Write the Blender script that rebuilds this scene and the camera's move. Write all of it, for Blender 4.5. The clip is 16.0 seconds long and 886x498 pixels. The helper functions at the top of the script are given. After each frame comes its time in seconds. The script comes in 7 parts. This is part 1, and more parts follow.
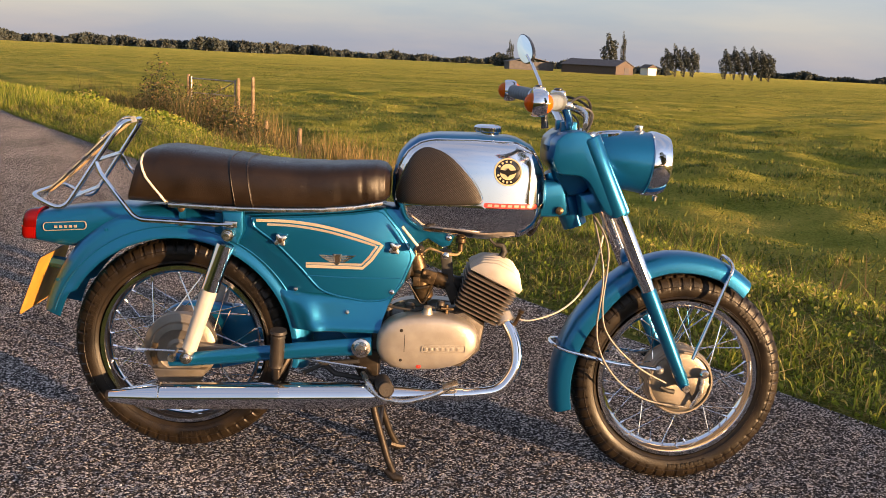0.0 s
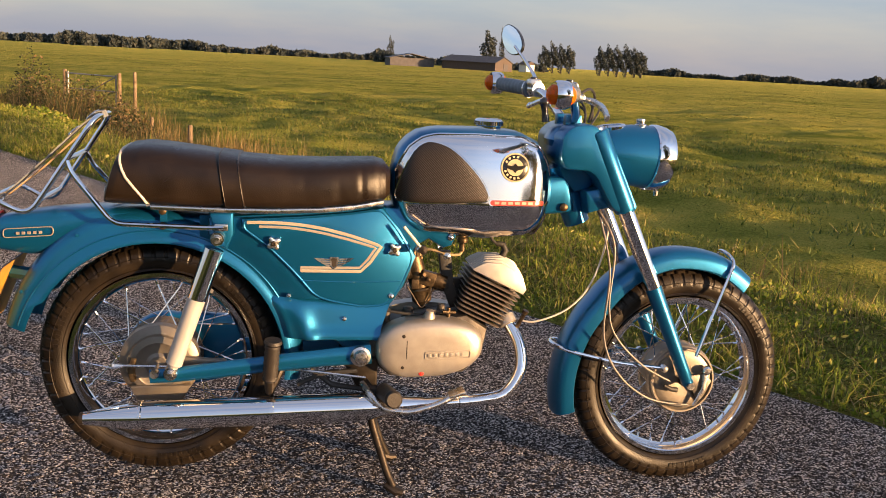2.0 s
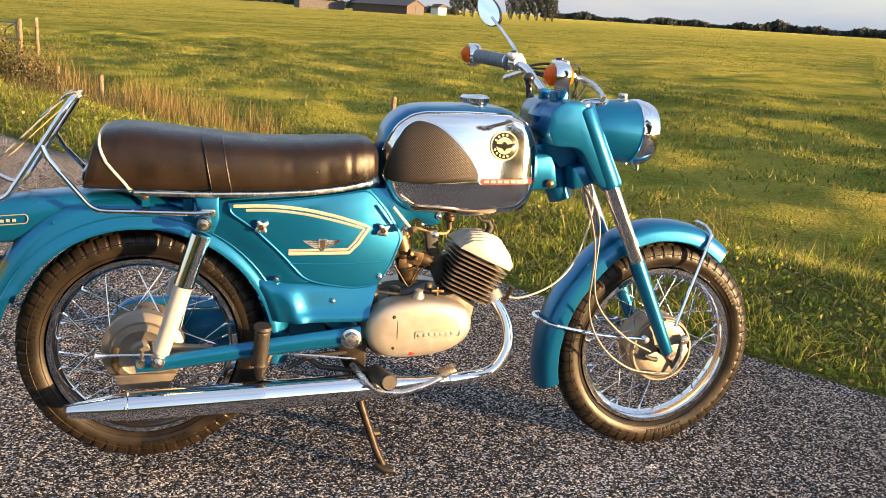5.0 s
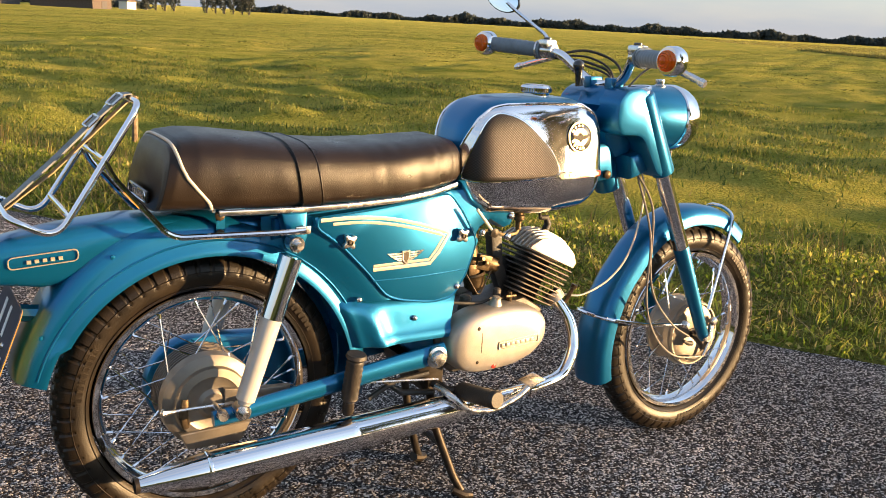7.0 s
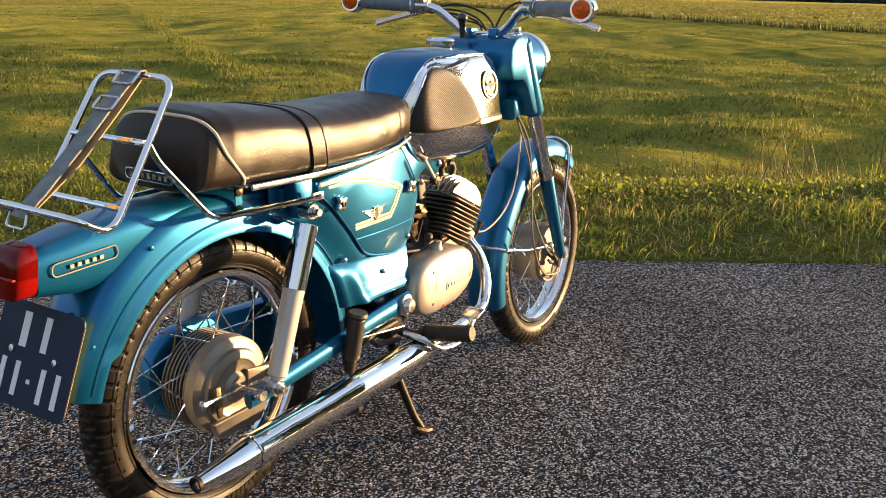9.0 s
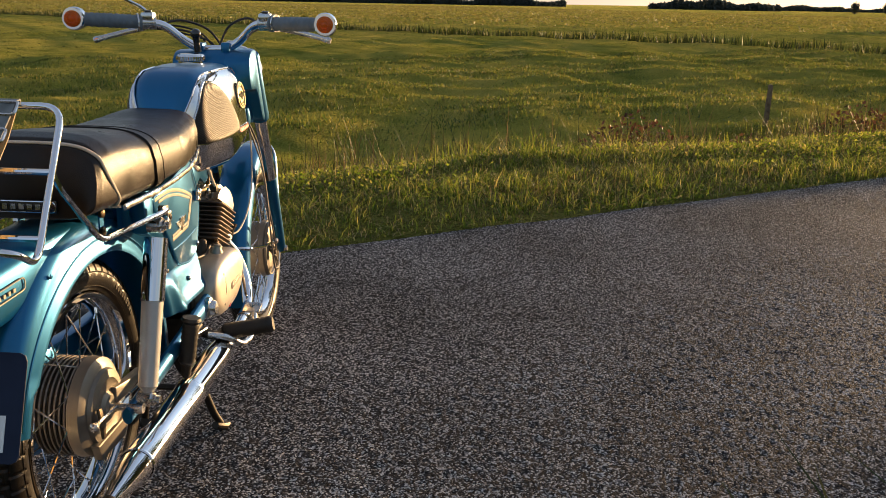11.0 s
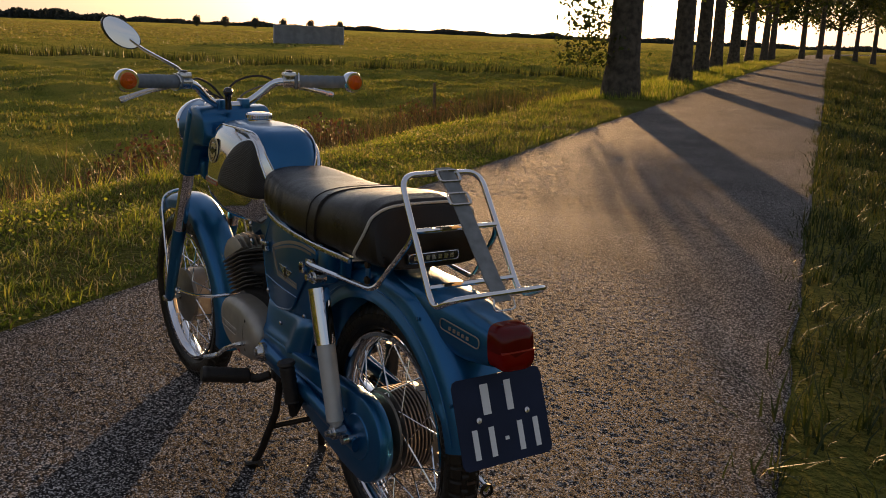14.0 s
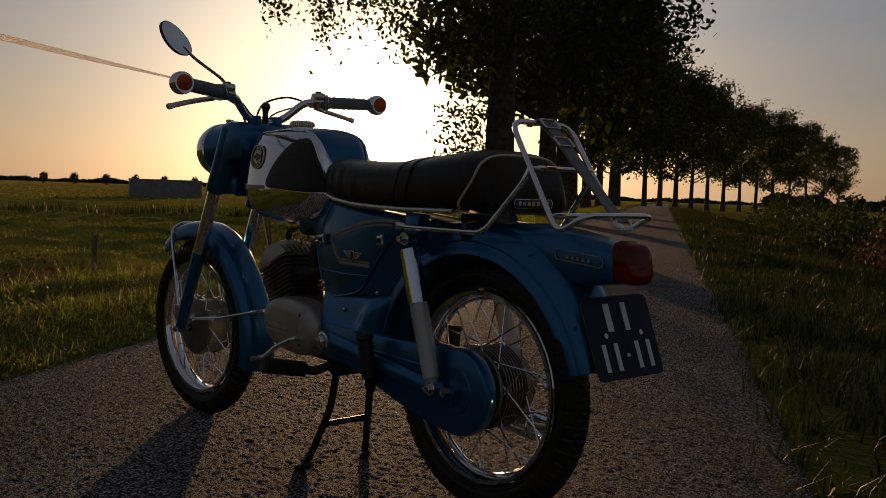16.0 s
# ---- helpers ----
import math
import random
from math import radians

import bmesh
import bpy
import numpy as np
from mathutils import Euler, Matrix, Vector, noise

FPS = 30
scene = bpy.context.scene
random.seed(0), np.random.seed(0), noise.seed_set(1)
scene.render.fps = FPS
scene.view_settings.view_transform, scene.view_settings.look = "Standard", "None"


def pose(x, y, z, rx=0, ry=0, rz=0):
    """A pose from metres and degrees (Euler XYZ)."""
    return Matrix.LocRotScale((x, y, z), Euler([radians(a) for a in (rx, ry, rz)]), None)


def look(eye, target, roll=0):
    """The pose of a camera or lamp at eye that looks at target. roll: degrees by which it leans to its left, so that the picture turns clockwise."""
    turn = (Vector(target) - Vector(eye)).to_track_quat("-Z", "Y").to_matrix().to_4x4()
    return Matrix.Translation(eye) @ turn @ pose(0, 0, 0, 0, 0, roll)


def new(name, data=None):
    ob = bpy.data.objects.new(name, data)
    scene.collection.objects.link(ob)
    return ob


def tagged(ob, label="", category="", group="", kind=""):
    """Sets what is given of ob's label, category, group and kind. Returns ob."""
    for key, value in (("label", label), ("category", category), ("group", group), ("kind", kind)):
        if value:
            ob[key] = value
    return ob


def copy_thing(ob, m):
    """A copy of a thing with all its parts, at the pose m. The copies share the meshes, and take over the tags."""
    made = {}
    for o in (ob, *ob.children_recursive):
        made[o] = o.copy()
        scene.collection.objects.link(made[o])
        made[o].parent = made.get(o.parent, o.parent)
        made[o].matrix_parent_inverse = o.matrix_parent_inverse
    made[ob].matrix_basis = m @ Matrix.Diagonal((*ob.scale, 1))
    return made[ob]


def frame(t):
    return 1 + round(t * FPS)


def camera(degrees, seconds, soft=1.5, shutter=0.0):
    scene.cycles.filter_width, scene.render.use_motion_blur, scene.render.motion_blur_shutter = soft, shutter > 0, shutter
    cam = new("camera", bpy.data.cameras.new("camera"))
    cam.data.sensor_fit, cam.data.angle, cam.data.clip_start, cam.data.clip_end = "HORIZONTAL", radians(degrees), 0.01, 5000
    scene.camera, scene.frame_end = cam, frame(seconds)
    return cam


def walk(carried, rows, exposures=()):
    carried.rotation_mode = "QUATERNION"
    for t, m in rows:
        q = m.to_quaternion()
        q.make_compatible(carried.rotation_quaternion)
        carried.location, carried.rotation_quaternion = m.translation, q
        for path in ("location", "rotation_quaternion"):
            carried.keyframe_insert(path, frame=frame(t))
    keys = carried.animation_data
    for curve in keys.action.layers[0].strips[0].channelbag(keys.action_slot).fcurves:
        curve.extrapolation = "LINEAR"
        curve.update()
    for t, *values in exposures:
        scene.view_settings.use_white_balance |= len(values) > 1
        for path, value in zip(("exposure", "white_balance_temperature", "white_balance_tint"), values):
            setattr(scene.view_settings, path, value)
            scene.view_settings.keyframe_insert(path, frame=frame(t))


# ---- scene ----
cam = camera(50.3, 16.0, soft=0.9)
PATH = [
    (0, (0.629, -2.38, 1.069), (0.638, -0.421, 0.667), 2.9),
    (0.5, (0.521, -2.257, 0.974), (0.612, -0.296, 0.588), 2.9),
    (1, (0.449, -2.201, 0.924), (0.607, -0.243, 0.548), 2.9),
    (1.5, (0.41, -2.231, 0.975), (0.616, -0.278, 0.6), 2.9),
    (2, (0.349, -2.246, 1.04), (0.604, -0.302, 0.643), 3.2),
    (2.5, (0.303, -2.236, 1.065), (0.609, -0.309, 0.624), 3.3),
    (3, (0.293, -2.231, 1.078), (0.639, -0.322, 0.596), 3.4),
    (3.2, (0.291, -2.237, 1.078), (0.644, -0.33, 0.589), 3.4),
    (5.3, (0.114, -2.153, 1.106), (0.594, -0.277, 0.605), 3.4),
    (5.5, (0.038, -2.096, 1.098), (0.57, -0.233, 0.6), 3.6),
    (6, (-0.164, -1.96, 1.093), (0.508, -0.142, 0.6), 3.8),
    (6.5, (-0.383, -1.87, 1.066), (0.447, -0.116, 0.582), 3.5),
    (7, (-0.511, -1.735, 1.041), (0.48, -0.065, 0.562), 3.1),
    (7.5, (-0.649, -1.578, 1.03), (0.492, -0.009, 0.544), 2.5),
    (8, (-0.845, -1.424, 1.014), (0.435, 0.027, 0.508), 1.8),
    (8.5, (-1.003, -1.352, 1.012), (0.438, -0.066, 0.493), 1.5),
    (9, (-1.142, -1.292, 1.02), (0.453, -0.211, 0.485), 1.3),
    (9.5, (-1.278, -1.172, 1.053), (0.434, -0.298, 0.501), 1.1),
    (10, (-1.417, -1.096, 1.058), (0.381, -0.417, 0.503), 1.1),
    (10.2, (-1.46, -1.08, 1.046), (0.373, -0.498, 0.497), 1.0),
    (12.3, (-1.698, -0.079, 1.097), (0.19, -0.545, 0.63), 2.2),
    (12.5, (-1.71, 0.041, 1.11), (0.157, -0.503, 0.643), 2.4),
    (13, (-1.752, 0.373, 1.105), (0.048, -0.356, 0.627), 2.6),
    (13.5, (-1.707, 0.694, 1.138), (0.014, -0.207, 0.661), 2.7),
    (14, (-1.656, 0.945, 1.141), (-0.02, -0.111, 0.686), 2.4),
    (14.5, (-1.595, 1.152, 1.087), (-0.019, -0.013, 0.684), 2.1),
    (15, (-1.549, 1.325, 0.979), (-0.016, 0.08, 0.658), 2.0),
    (15.5, (-1.521, 1.386, 0.842), (-0.01, 0.096, 0.617), 2.2),
    (16, (-1.504, 1.425, 0.729), (0.0, 0.112, 0.603), 2.0),
]
EXPOSURES = [(0, 1.68, 6600, 16), (0.5, 1.55, 6550, 17), (1.5, 1.42, 6500, 17), (2.0, 1.58, 6600, 16), (2.5, 1.9, 6600, 12), (3, 2.18, 6500, 9), (5.5, 2.25, 6500, 7), (7, 2.05, 6450, 7), (8.5, 1.93, 6500, 7), (10, 1.63, 6550, 7), (12.5, 0.85, 6500, 10), (13, 1.22, 6600, 13), (13.5, 1.5, 7000, 15), (14, 0.82, 7300, 16), (14.5, 0.0, 7400, 17), (15, -0.42, 7400, 17), (16, -0.85, 7400, 17)]
walk(cam, [(t, look(eye, target, roll)) for t, eye, target, roll in PATH], EXPOSURES)

# ---- world, sun, exposure ----
SUN_AZ, SUN_EL = radians(-37.3), radians(3.4)
SUN_DIR = Vector((math.cos(SUN_EL) * math.cos(SUN_AZ), math.cos(SUN_EL) * math.sin(SUN_AZ), math.sin(SUN_EL)))
world = bpy.data.worlds.new("sky")
scene.world = world
world.use_nodes = True
wn, wl = world.node_tree.nodes, world.node_tree.links
wn.clear()
sky = wn.new("ShaderNodeTexSky")
sky.sky_type, sky.sun_disc = "NISHITA", False
sky.sun_elevation, sky.sun_rotation = SUN_EL, radians(90) - SUN_AZ
sky.air_density, sky.dust_density, sky.ozone_density = 1.0, 1.0, 1.5


def wmath(op, a, b=None, c=None):
    n = wn.new("ShaderNodeMath")
    n.operation = op
    for i, v in enumerate((a, b, c)):
        if isinstance(v, (int, float)):
            n.inputs[i].default_value = v
        elif v is not None:
            wl.new(v, n.inputs[i])
    return n.outputs[0]


def wmix(kind, fac, a, b):
    n = wn.new("ShaderNodeMix")
    n.data_type, n.blend_type = "RGBA", kind
    for i, v in ((0, fac), (6, a), (7, b)):
        if isinstance(v, (int, float)):
            n.inputs[i].default_value = v
        elif isinstance(v, tuple):
            n.inputs[i].default_value = (*v, 1)
        else:
            wl.new(v, n.inputs[i])
    return n.outputs[2]


wtc = wn.new("ShaderNodeTexCoord")
wmap = wn.new("ShaderNodeMapping")
wmap.inputs["Scale"].default_value = (1.6, 1.6, 9.0)      # flat banks of cloud
wl.new(wtc.outputs["Generated"], wmap.inputs["Vector"])
cloud = wn.new("ShaderNodeTexNoise")
cloud.inputs["Scale"].default_value, cloud.inputs["Detail"].default_value, cloud.inputs["Roughness"].default_value = 1.4, 8, 0.55
wl.new(wmap.outputs[0], cloud.inputs["Vector"])
cover = wn.new("ShaderNodeMapRange")
cover.inputs[1].default_value, cover.inputs[2].default_value = 0.38, 0.62
wl.new(cloud.outputs["Fac"], cover.inputs[0])
dot = wn.new("ShaderNodeVectorMath")
dot.operation = "DOT_PRODUCT"
wl.new(wtc.outputs["Generated"], dot.inputs[0])
dot.inputs[1].default_value = SUN_DIR
near = wmath("MAXIMUM", dot.outputs["Value"], 0.0)
veil = wmix("MIX", cover.outputs[0], (0.078, 0.100, 0.142), (0.130, 0.131, 0.143))
base = wmix("ADD", 1.0, wmix("MULTIPLY", 1.0, sky.outputs[0], (0.036, 0.043, 0.056)), veil)
wsep = wn.new("ShaderNodeSeparateXYZ")
wl.new(wtc.outputs["Generated"], wsep.inputs[0])
height = wmath("MINIMUM", wmath("MULTIPLY", wmath("MAXIMUM", wsep.outputs[2], 0.0), 4.5), 1.0)
band = wmix("MIX", height, (1.12, 0.80, 0.52), (0.54, 0.68, 0.84))          # peach low down, pale blue above
wide = wmix("MULTIPLY", 1.0, wmath("MULTIPLY", wmath("POWER", near, 5.0), 0.50), band)
halo = wmath("ADD", wmath("MULTIPLY", wmath("POWER", near, 45.0), 2.1), wmath("ADD", wmath("MULTIPLY", wmath("POWER", near, 600.0), 12.0), wmath("MULTIPLY", wmath("POWER", near, 9000.0), 60.0)))
glow = wmix("ADD", 1.0, wmix("MULTIPLY", 1.0, halo, (1.0, 0.86, 0.62)), wide)
bg = wn.new("ShaderNodeBackground")
bg.inputs["Strength"].default_value = 1.0
wout = wn.new("ShaderNodeOutputWorld")
wl.new(wmix("ADD", 1.0, base, glow), bg.inputs["Color"])
wl.new(bg.outputs[0], wout.inputs["Surface"])

lamp = bpy.data.lights.new("sun", "SUN")
lamp.energy, lamp.angle, lamp.color = 5.0, radians(0.6), (1.0, 0.61, 0.28)
sun = new("sun", lamp)
sun.matrix_world = look(SUN_DIR * 200, (0, 0, 0))

# ---- helpers of this scene ----
RNG = np.random.default_rng(7)
GZ = -0.016                      # level of the road
ROAD_D, ROAD_N = Vector((0.585, -0.811, 0)).normalized(), Vector((0.811, 0.585, 0)).normalized()
N_RIGHT, N_LEFT = -0.80, 1.93    # the road's edges, across


def part(name, bm, material, parent=None, label="", sharp=0.6, smooth=True):
    """Links a bmesh as one mesh object, under a thing or a part."""
    me = bpy.data.meshes.new(name)
    bm.normal_update()
    if smooth:
        for f in bm.faces:
            f.smooth = True
        for e in bm.edges:
            if len(e.link_faces) == 2 and e.calc_face_angle(0) > sharp:
                e.smooth = False
    bm.to_mesh(me)
    bm.free()
    for m in material if isinstance(material, (list, tuple)) else [material]:
        me.materials.append(m)
    ob = new(name, me)
    if parent is not None:
        ob.parent = parent
    if label:
        tagged(ob, label)
    return ob


def smooth_path(points, steps=8, closed=False):
    """A Catmull-Rom curve through the points."""
    p = [Vector(q) for q in points]
    n = len(p)
    out = []
    for i in range(n if closed else n - 1):
        if closed:
            a, b, c, d = p[(i - 1) % n], p[i], p[(i + 1) % n], p[(i + 2) % n]
        else:
            a, b, c, d = p[max(i - 1, 0)], p[i], p[i + 1], p[min(i + 2, n - 1)]
        for k in range(steps):
            t = k / steps
            out.append(0.5 * (2 * b + (c - a) * t + (2 * a - 5 * b + 4 * c - d) * t * t + (3 * b - a - 3 * c + d) * t ** 3))
    if not closed:
        out.append(p[-1].copy())
    return out


def rounded_path(points, radius, steps=5, closed=False):
    """A polyline whose corners are rounded off."""
    p = [Vector(q) for q in points]
    n, out = len(p), []
    for i in range(n):
        if not closed and i in (0, n - 1):
            out.append(p[i].copy())
            continue
        a, b, c = p[(i - 1) % n], p[i], p[(i + 1) % n]
        u, v = (a - b), (c - b)
        r = min(radius, u.length * 0.48, v.length * 0.48)
        s, e = b + u.normalized() * r, b + v.normalized() * r
        for k in range(steps + 1):
            t = k / steps
            out.append((1 - t) ** 2 * s + 2 * t * (1 - t) * b + t * t * e)
    return out


def add_tube(bm, path, radius, sides=10, closed=False, flat=1.0, caps=True):
    """A tube along a path into bm; radius: a number or one for each point; flat squeezes it sideways."""
    p = [Vector(q) for q in path]
    n = len(p)
    rad = [radius] * n if isinstance(radius, (int, float)) else list(radius)
    tang = []
    for i in range(n):
        a = p[(i - 1) % n] if closed or i else p[0]
        b = p[(i + 1) % n] if closed or i < n - 1 else p[-1]
        tang.append((b - a).normalized())
    up = Vector((0, 1, 0)) if abs(tang[0].y) < 0.9 else Vector((1, 0, 0))
    side = (up - tang[0] * up.dot(tang[0])).normalized()
    rings = []
    for i in range(n):
        side = (side - tang[i] * side.dot(tang[i])).normalized()
        other = tang[i].cross(side)
        rings.append([bm.verts.new(p[i] + (side * math.cos(w) * flat + other * math.sin(w)) * rad[i]) for w in (2 * math.pi * k / sides for k in range(sides))])
    for i in range(n if closed else n - 1):
        a, b = rings[i], rings[(i + 1) % n]
        for k in range(sides):
            bm.faces.new((a[k], a[(k + 1) % sides], b[(k + 1) % sides], b[k]))
    if caps and not closed:
        bm.faces.new(rings[0][::-1])
        bm.faces.new(rings[-1])
    return bm


def tube(path, radius, sides=10, closed=False, flat=1.0):
    return add_tube(bmesh.new(), path, radius, sides, closed, flat)


def add_loft(bm, rings, closed=True, caps=True):
    """Skins rings of points; closed: the rings themselves are closed."""
    vs = [[bm.verts.new(q) for q in ring] for ring in rings]
    k = len(vs[0])
    for a, b in zip(vs, vs[1:]):
        for i in range(k if closed else k - 1):
            bm.faces.new((a[i], a[(i + 1) % k], b[(i + 1) % k], b[i]))
    if caps and closed:
        bm.faces.new(vs[0][::-1])
        bm.faces.new(vs[-1])
    bmesh.ops.recalc_face_normals(bm, faces=bm.faces)
    return bm


def loft(rings, closed=True, caps=True):
    return add_loft(bmesh.new(), rings, closed, caps)


def add_lathe(bm, profile, centre, axis="y", sides=40, caps=False):
    """Turns a profile of (along the axis, radius) about an axis through centre."""
    c = Vector(centre)
    if isinstance(axis, str):
        axis = Vector({"x": (1, 0, 0), "y": (0, 1, 0), "z": (0, 0, 1)}[axis])
    ax = Vector(axis).normalized()
    u = ax.orthogonal().normalized()
    v = ax.cross(u)
    rings = [[c + ax * h + (u * math.cos(2 * math.pi * k / sides) + v * math.sin(2 * math.pi * k / sides)) * max(r, 1e-4) for k in range(sides)] for h, r in profile]
    return add_loft(bm, rings, True, caps)


def lathe(profile, centre, axis="y", sides=40, caps=False):
    return add_lathe(bmesh.new(), profile, centre, axis, sides, caps)


def add_slab(bm, outline, y0, y1, bevel=0.0, axes="xz"):
    """A flat piece: an outline of (x, z), from y0 to y1, its edges eased by bevel."""
    def at(q, y, shrink):
        return q[0], y, q[1]
    cx, cz = sum(q[0] for q in outline) / len(outline), sum(q[1] for q in outline) / len(outline)
    n = len(outline)

    def inset(d):
        out = []
        area = sum(outline[i][0] * outline[(i + 1) % n][1] - outline[(i + 1) % n][0] * outline[i][1] for i in range(n))
        sg = 1 if area > 0 else -1
        for i in range(n):
            a, b, c = Vector(outline[i - 1]), Vector(outline[i]), Vector(outline[(i + 1) % n])
            e1, e2 = (b - a).normalized(), (c - b).normalized()
            m = Vector((-(e1.y + e2.y), e1.x + e2.x)) * sg
            m = m.normalized() if m.length > 1e-6 else Vector((-e1.y, e1.x)) * sg
            out.append((b.x + m.x * d, b.y + m.y * d))
        return out
    sgn = 1 if y1 > y0 else -1
    if bevel:
        levels = [(y0, bevel), (y0 + sgn * bevel * 0.3, bevel * 0.3), (y0 + sgn * bevel, 0), (y1 - sgn * bevel, 0), (y1 - sgn * bevel * 0.3, bevel * 0.3), (y1, bevel)]
    else:
        levels = [(y0, 0), (y1, 0)]
    return add_loft(bm, [[Vector((q[0], y, q[1])) for q in inset(d)] for y, d in levels])


def slab(outline, y0, y1, bevel=0.0):
    return add_slab(bmesh.new(), outline, y0, y1, bevel)


def add_box(bm, centre, size, turn=None, bevel=0.0):
    r = bmesh.ops.create_cube(bm, size=1.0)
    m = Matrix.Translation(centre) @ (turn.to_4x4() if turn else Matrix.Identity(4)) @ Matrix.Diagonal((*size, 1))
    bmesh.ops.transform(bm, matrix=m, verts=r["verts"])
    if bevel:
        es = list({e for v in r["verts"] for e in v.link_edges})
        bmesh.ops.bevel(bm, geom=es, offset=bevel, segments=2, affect="EDGES", profile=0.6)
    return bm


def box(centre, size, turn=None, bevel=0.0):
    return add_box(bmesh.new(), centre, size, turn, bevel)


def arc(cx, cz, r, a0, a1, n=8):
    return [(cx + r * math.cos(radians(a0 + (a1 - a0) * k / n)), cz + r * math.sin(radians(a0 + (a1 - a0) * k / n))) for k in range(n + 1)]


def raw_mesh(name, verts, faces, material, smooth=False):
    """A large mesh from arrays: verts (n, 3), faces (m, 3 or 4)."""
    me = bpy.data.meshes.new(name)
    faces = np.asarray(faces, np.int32)
    k = faces.shape[1]
    me.vertices.add(len(verts))
    me.vertices.foreach_set("co", np.asarray(verts, np.float32).ravel())
    me.loops.add(faces.size)
    me.loops.foreach_set("vertex_index", faces.ravel())
    me.polygons.add(len(faces))
    me.polygons.foreach_set("loop_start", np.arange(0, faces.size, k, dtype=np.int32))
    me.polygons.foreach_set("loop_total", np.full(len(faces), k, np.int32))
    if smooth:
        me.polygons.foreach_set("use_smooth", np.ones(len(faces), bool))
    me.update(calc_edges=True)
    me.validate()
    me.materials.append(material)
    return me


# ---- materials ----
def mat(name, base=(0.5, 0.5, 0.5), rough=0.5, metal=0.0, coat=0.0, spec=0.5, vary=0.0, scale=20.0, bump=0.0, bump_scale=200.0, base2=None, transmission=0.0, rough_vary=0.0, sheen=0.0):
    """A principled material with two scales of variation and fine relief."""
    m = bpy.data.materials.new(name)
    m.use_nodes = True
    nt = m.node_tree
    b = nt.nodes["Principled BSDF"]
    b.inputs["Base Color"].default_value = (*base, 1)
    b.inputs["Roughness"].default_value = rough
    b.inputs["Metallic"].default_value = metal
    b.inputs["Coat Weight"].default_value = coat
    b.inputs["Coat Roughness"].default_value = 0.04
    b.inputs["Specular IOR Level"].default_value = spec
    b.inputs["Transmission Weight"].default_value = transmission
    b.inputs["Sheen Weight"].default_value = sheen
    tc = nt.nodes.new("ShaderNodeTexCoord")
    if vary or base2 or rough_vary:
        n1 = nt.nodes.new("ShaderNodeTexNoise")
        n1.inputs["Scale"].default_value, n1.inputs["Detail"].default_value = scale, 8
        nt.links.new(tc.outputs["Object"], n1.inputs["Vector"])
        if vary or base2:
            mix = nt.nodes.new("ShaderNodeMix")
            mix.data_type = "RGBA"
            ramp = nt.nodes.new("ShaderNodeMapRange")
            ramp.inputs[1].default_value, ramp.inputs[2].default_value = 0.35, 0.68
            nt.links.new(n1.outputs["Fac"], ramp.inputs[0])
            nt.links.new(ramp.outputs[0], mix.inputs[0])
            mix.inputs[6].default_value = (*[c * (1 - vary) for c in base], 1)
            mix.inputs[7].default_value = (*(base2 or [min(c * (1 + vary), 1) for c in base]), 1)
            nt.links.new(mix.outputs[2], b.inputs["Base Color"])
        if rough_vary:
            r2 = nt.nodes.new("ShaderNodeMapRange")
            r2.inputs[1].default_value, r2.inputs[2].default_value = 0.3, 0.7
            r2.inputs[3].default_value, r2.inputs[4].default_value = max(rough - rough_vary, 0.01), rough + rough_vary
            nt.links.new(n1.outputs["Fac"], r2.inputs[0])
            nt.links.new(r2.outputs[0], b.inputs["Roughness"])
    if bump:
        n2 = nt.nodes.new("ShaderNodeTexNoise")
        n2.inputs["Scale"].default_value, n2.inputs["Detail"].default_value = bump_scale, 6
        nt.links.new(tc.outputs["Object"], n2.inputs["Vector"])
        bp = nt.nodes.new("ShaderNodeBump")
        bp.inputs["Strength"].default_value, bp.inputs["Distance"].default_value = bump, 0.002
        nt.links.new(n2.outputs["Fac"], bp.inputs["Height"])
        nt.links.new(bp.outputs[0], b.inputs["Normal"])
    return m


def island_mat(name, colours, rough=0.6, translucent=0.35, spec=0.3):
    """For leaves and blades: each loose piece takes a colour of its own, and lets some light through."""
    m = bpy.data.materials.new(name)
    m.use_nodes = True
    nt = m.node_tree
    b = nt.nodes["Principled BSDF"]
    geo = nt.nodes.new("ShaderNodeNewGeometry")
    ramp = nt.nodes.new("ShaderNodeValToRGB")
    els = ramp.color_ramp.elements
    for i, (pos, col) in enumerate(colours):
        e = els[i] if i < 2 else els.new(pos)
        e.position, e.color = pos, (*col, 1)
    nt.links.new(geo.outputs["Random Per Island"], ramp.inputs[0])
    nt.links.new(ramp.outputs[0], b.inputs["Base Color"])
    b.inputs["Roughness"].default_value, b.inputs["Specular IOR Level"].default_value = rough, spec
    tr = nt.nodes.new("ShaderNodeBsdfTranslucent")
    nt.links.new(ramp.outputs[0], tr.inputs["Color"])
    mx = nt.nodes.new("ShaderNodeMixShader")
    mx.inputs[0].default_value = translucent
    out = nt.nodes["Material Output"]
    nt.links.new(b.outputs[0], mx.inputs[1])
    nt.links.new(tr.outputs[0], mx.inputs[2])
    nt.links.new(mx.outputs[0], out.inputs["Surface"])
    return m


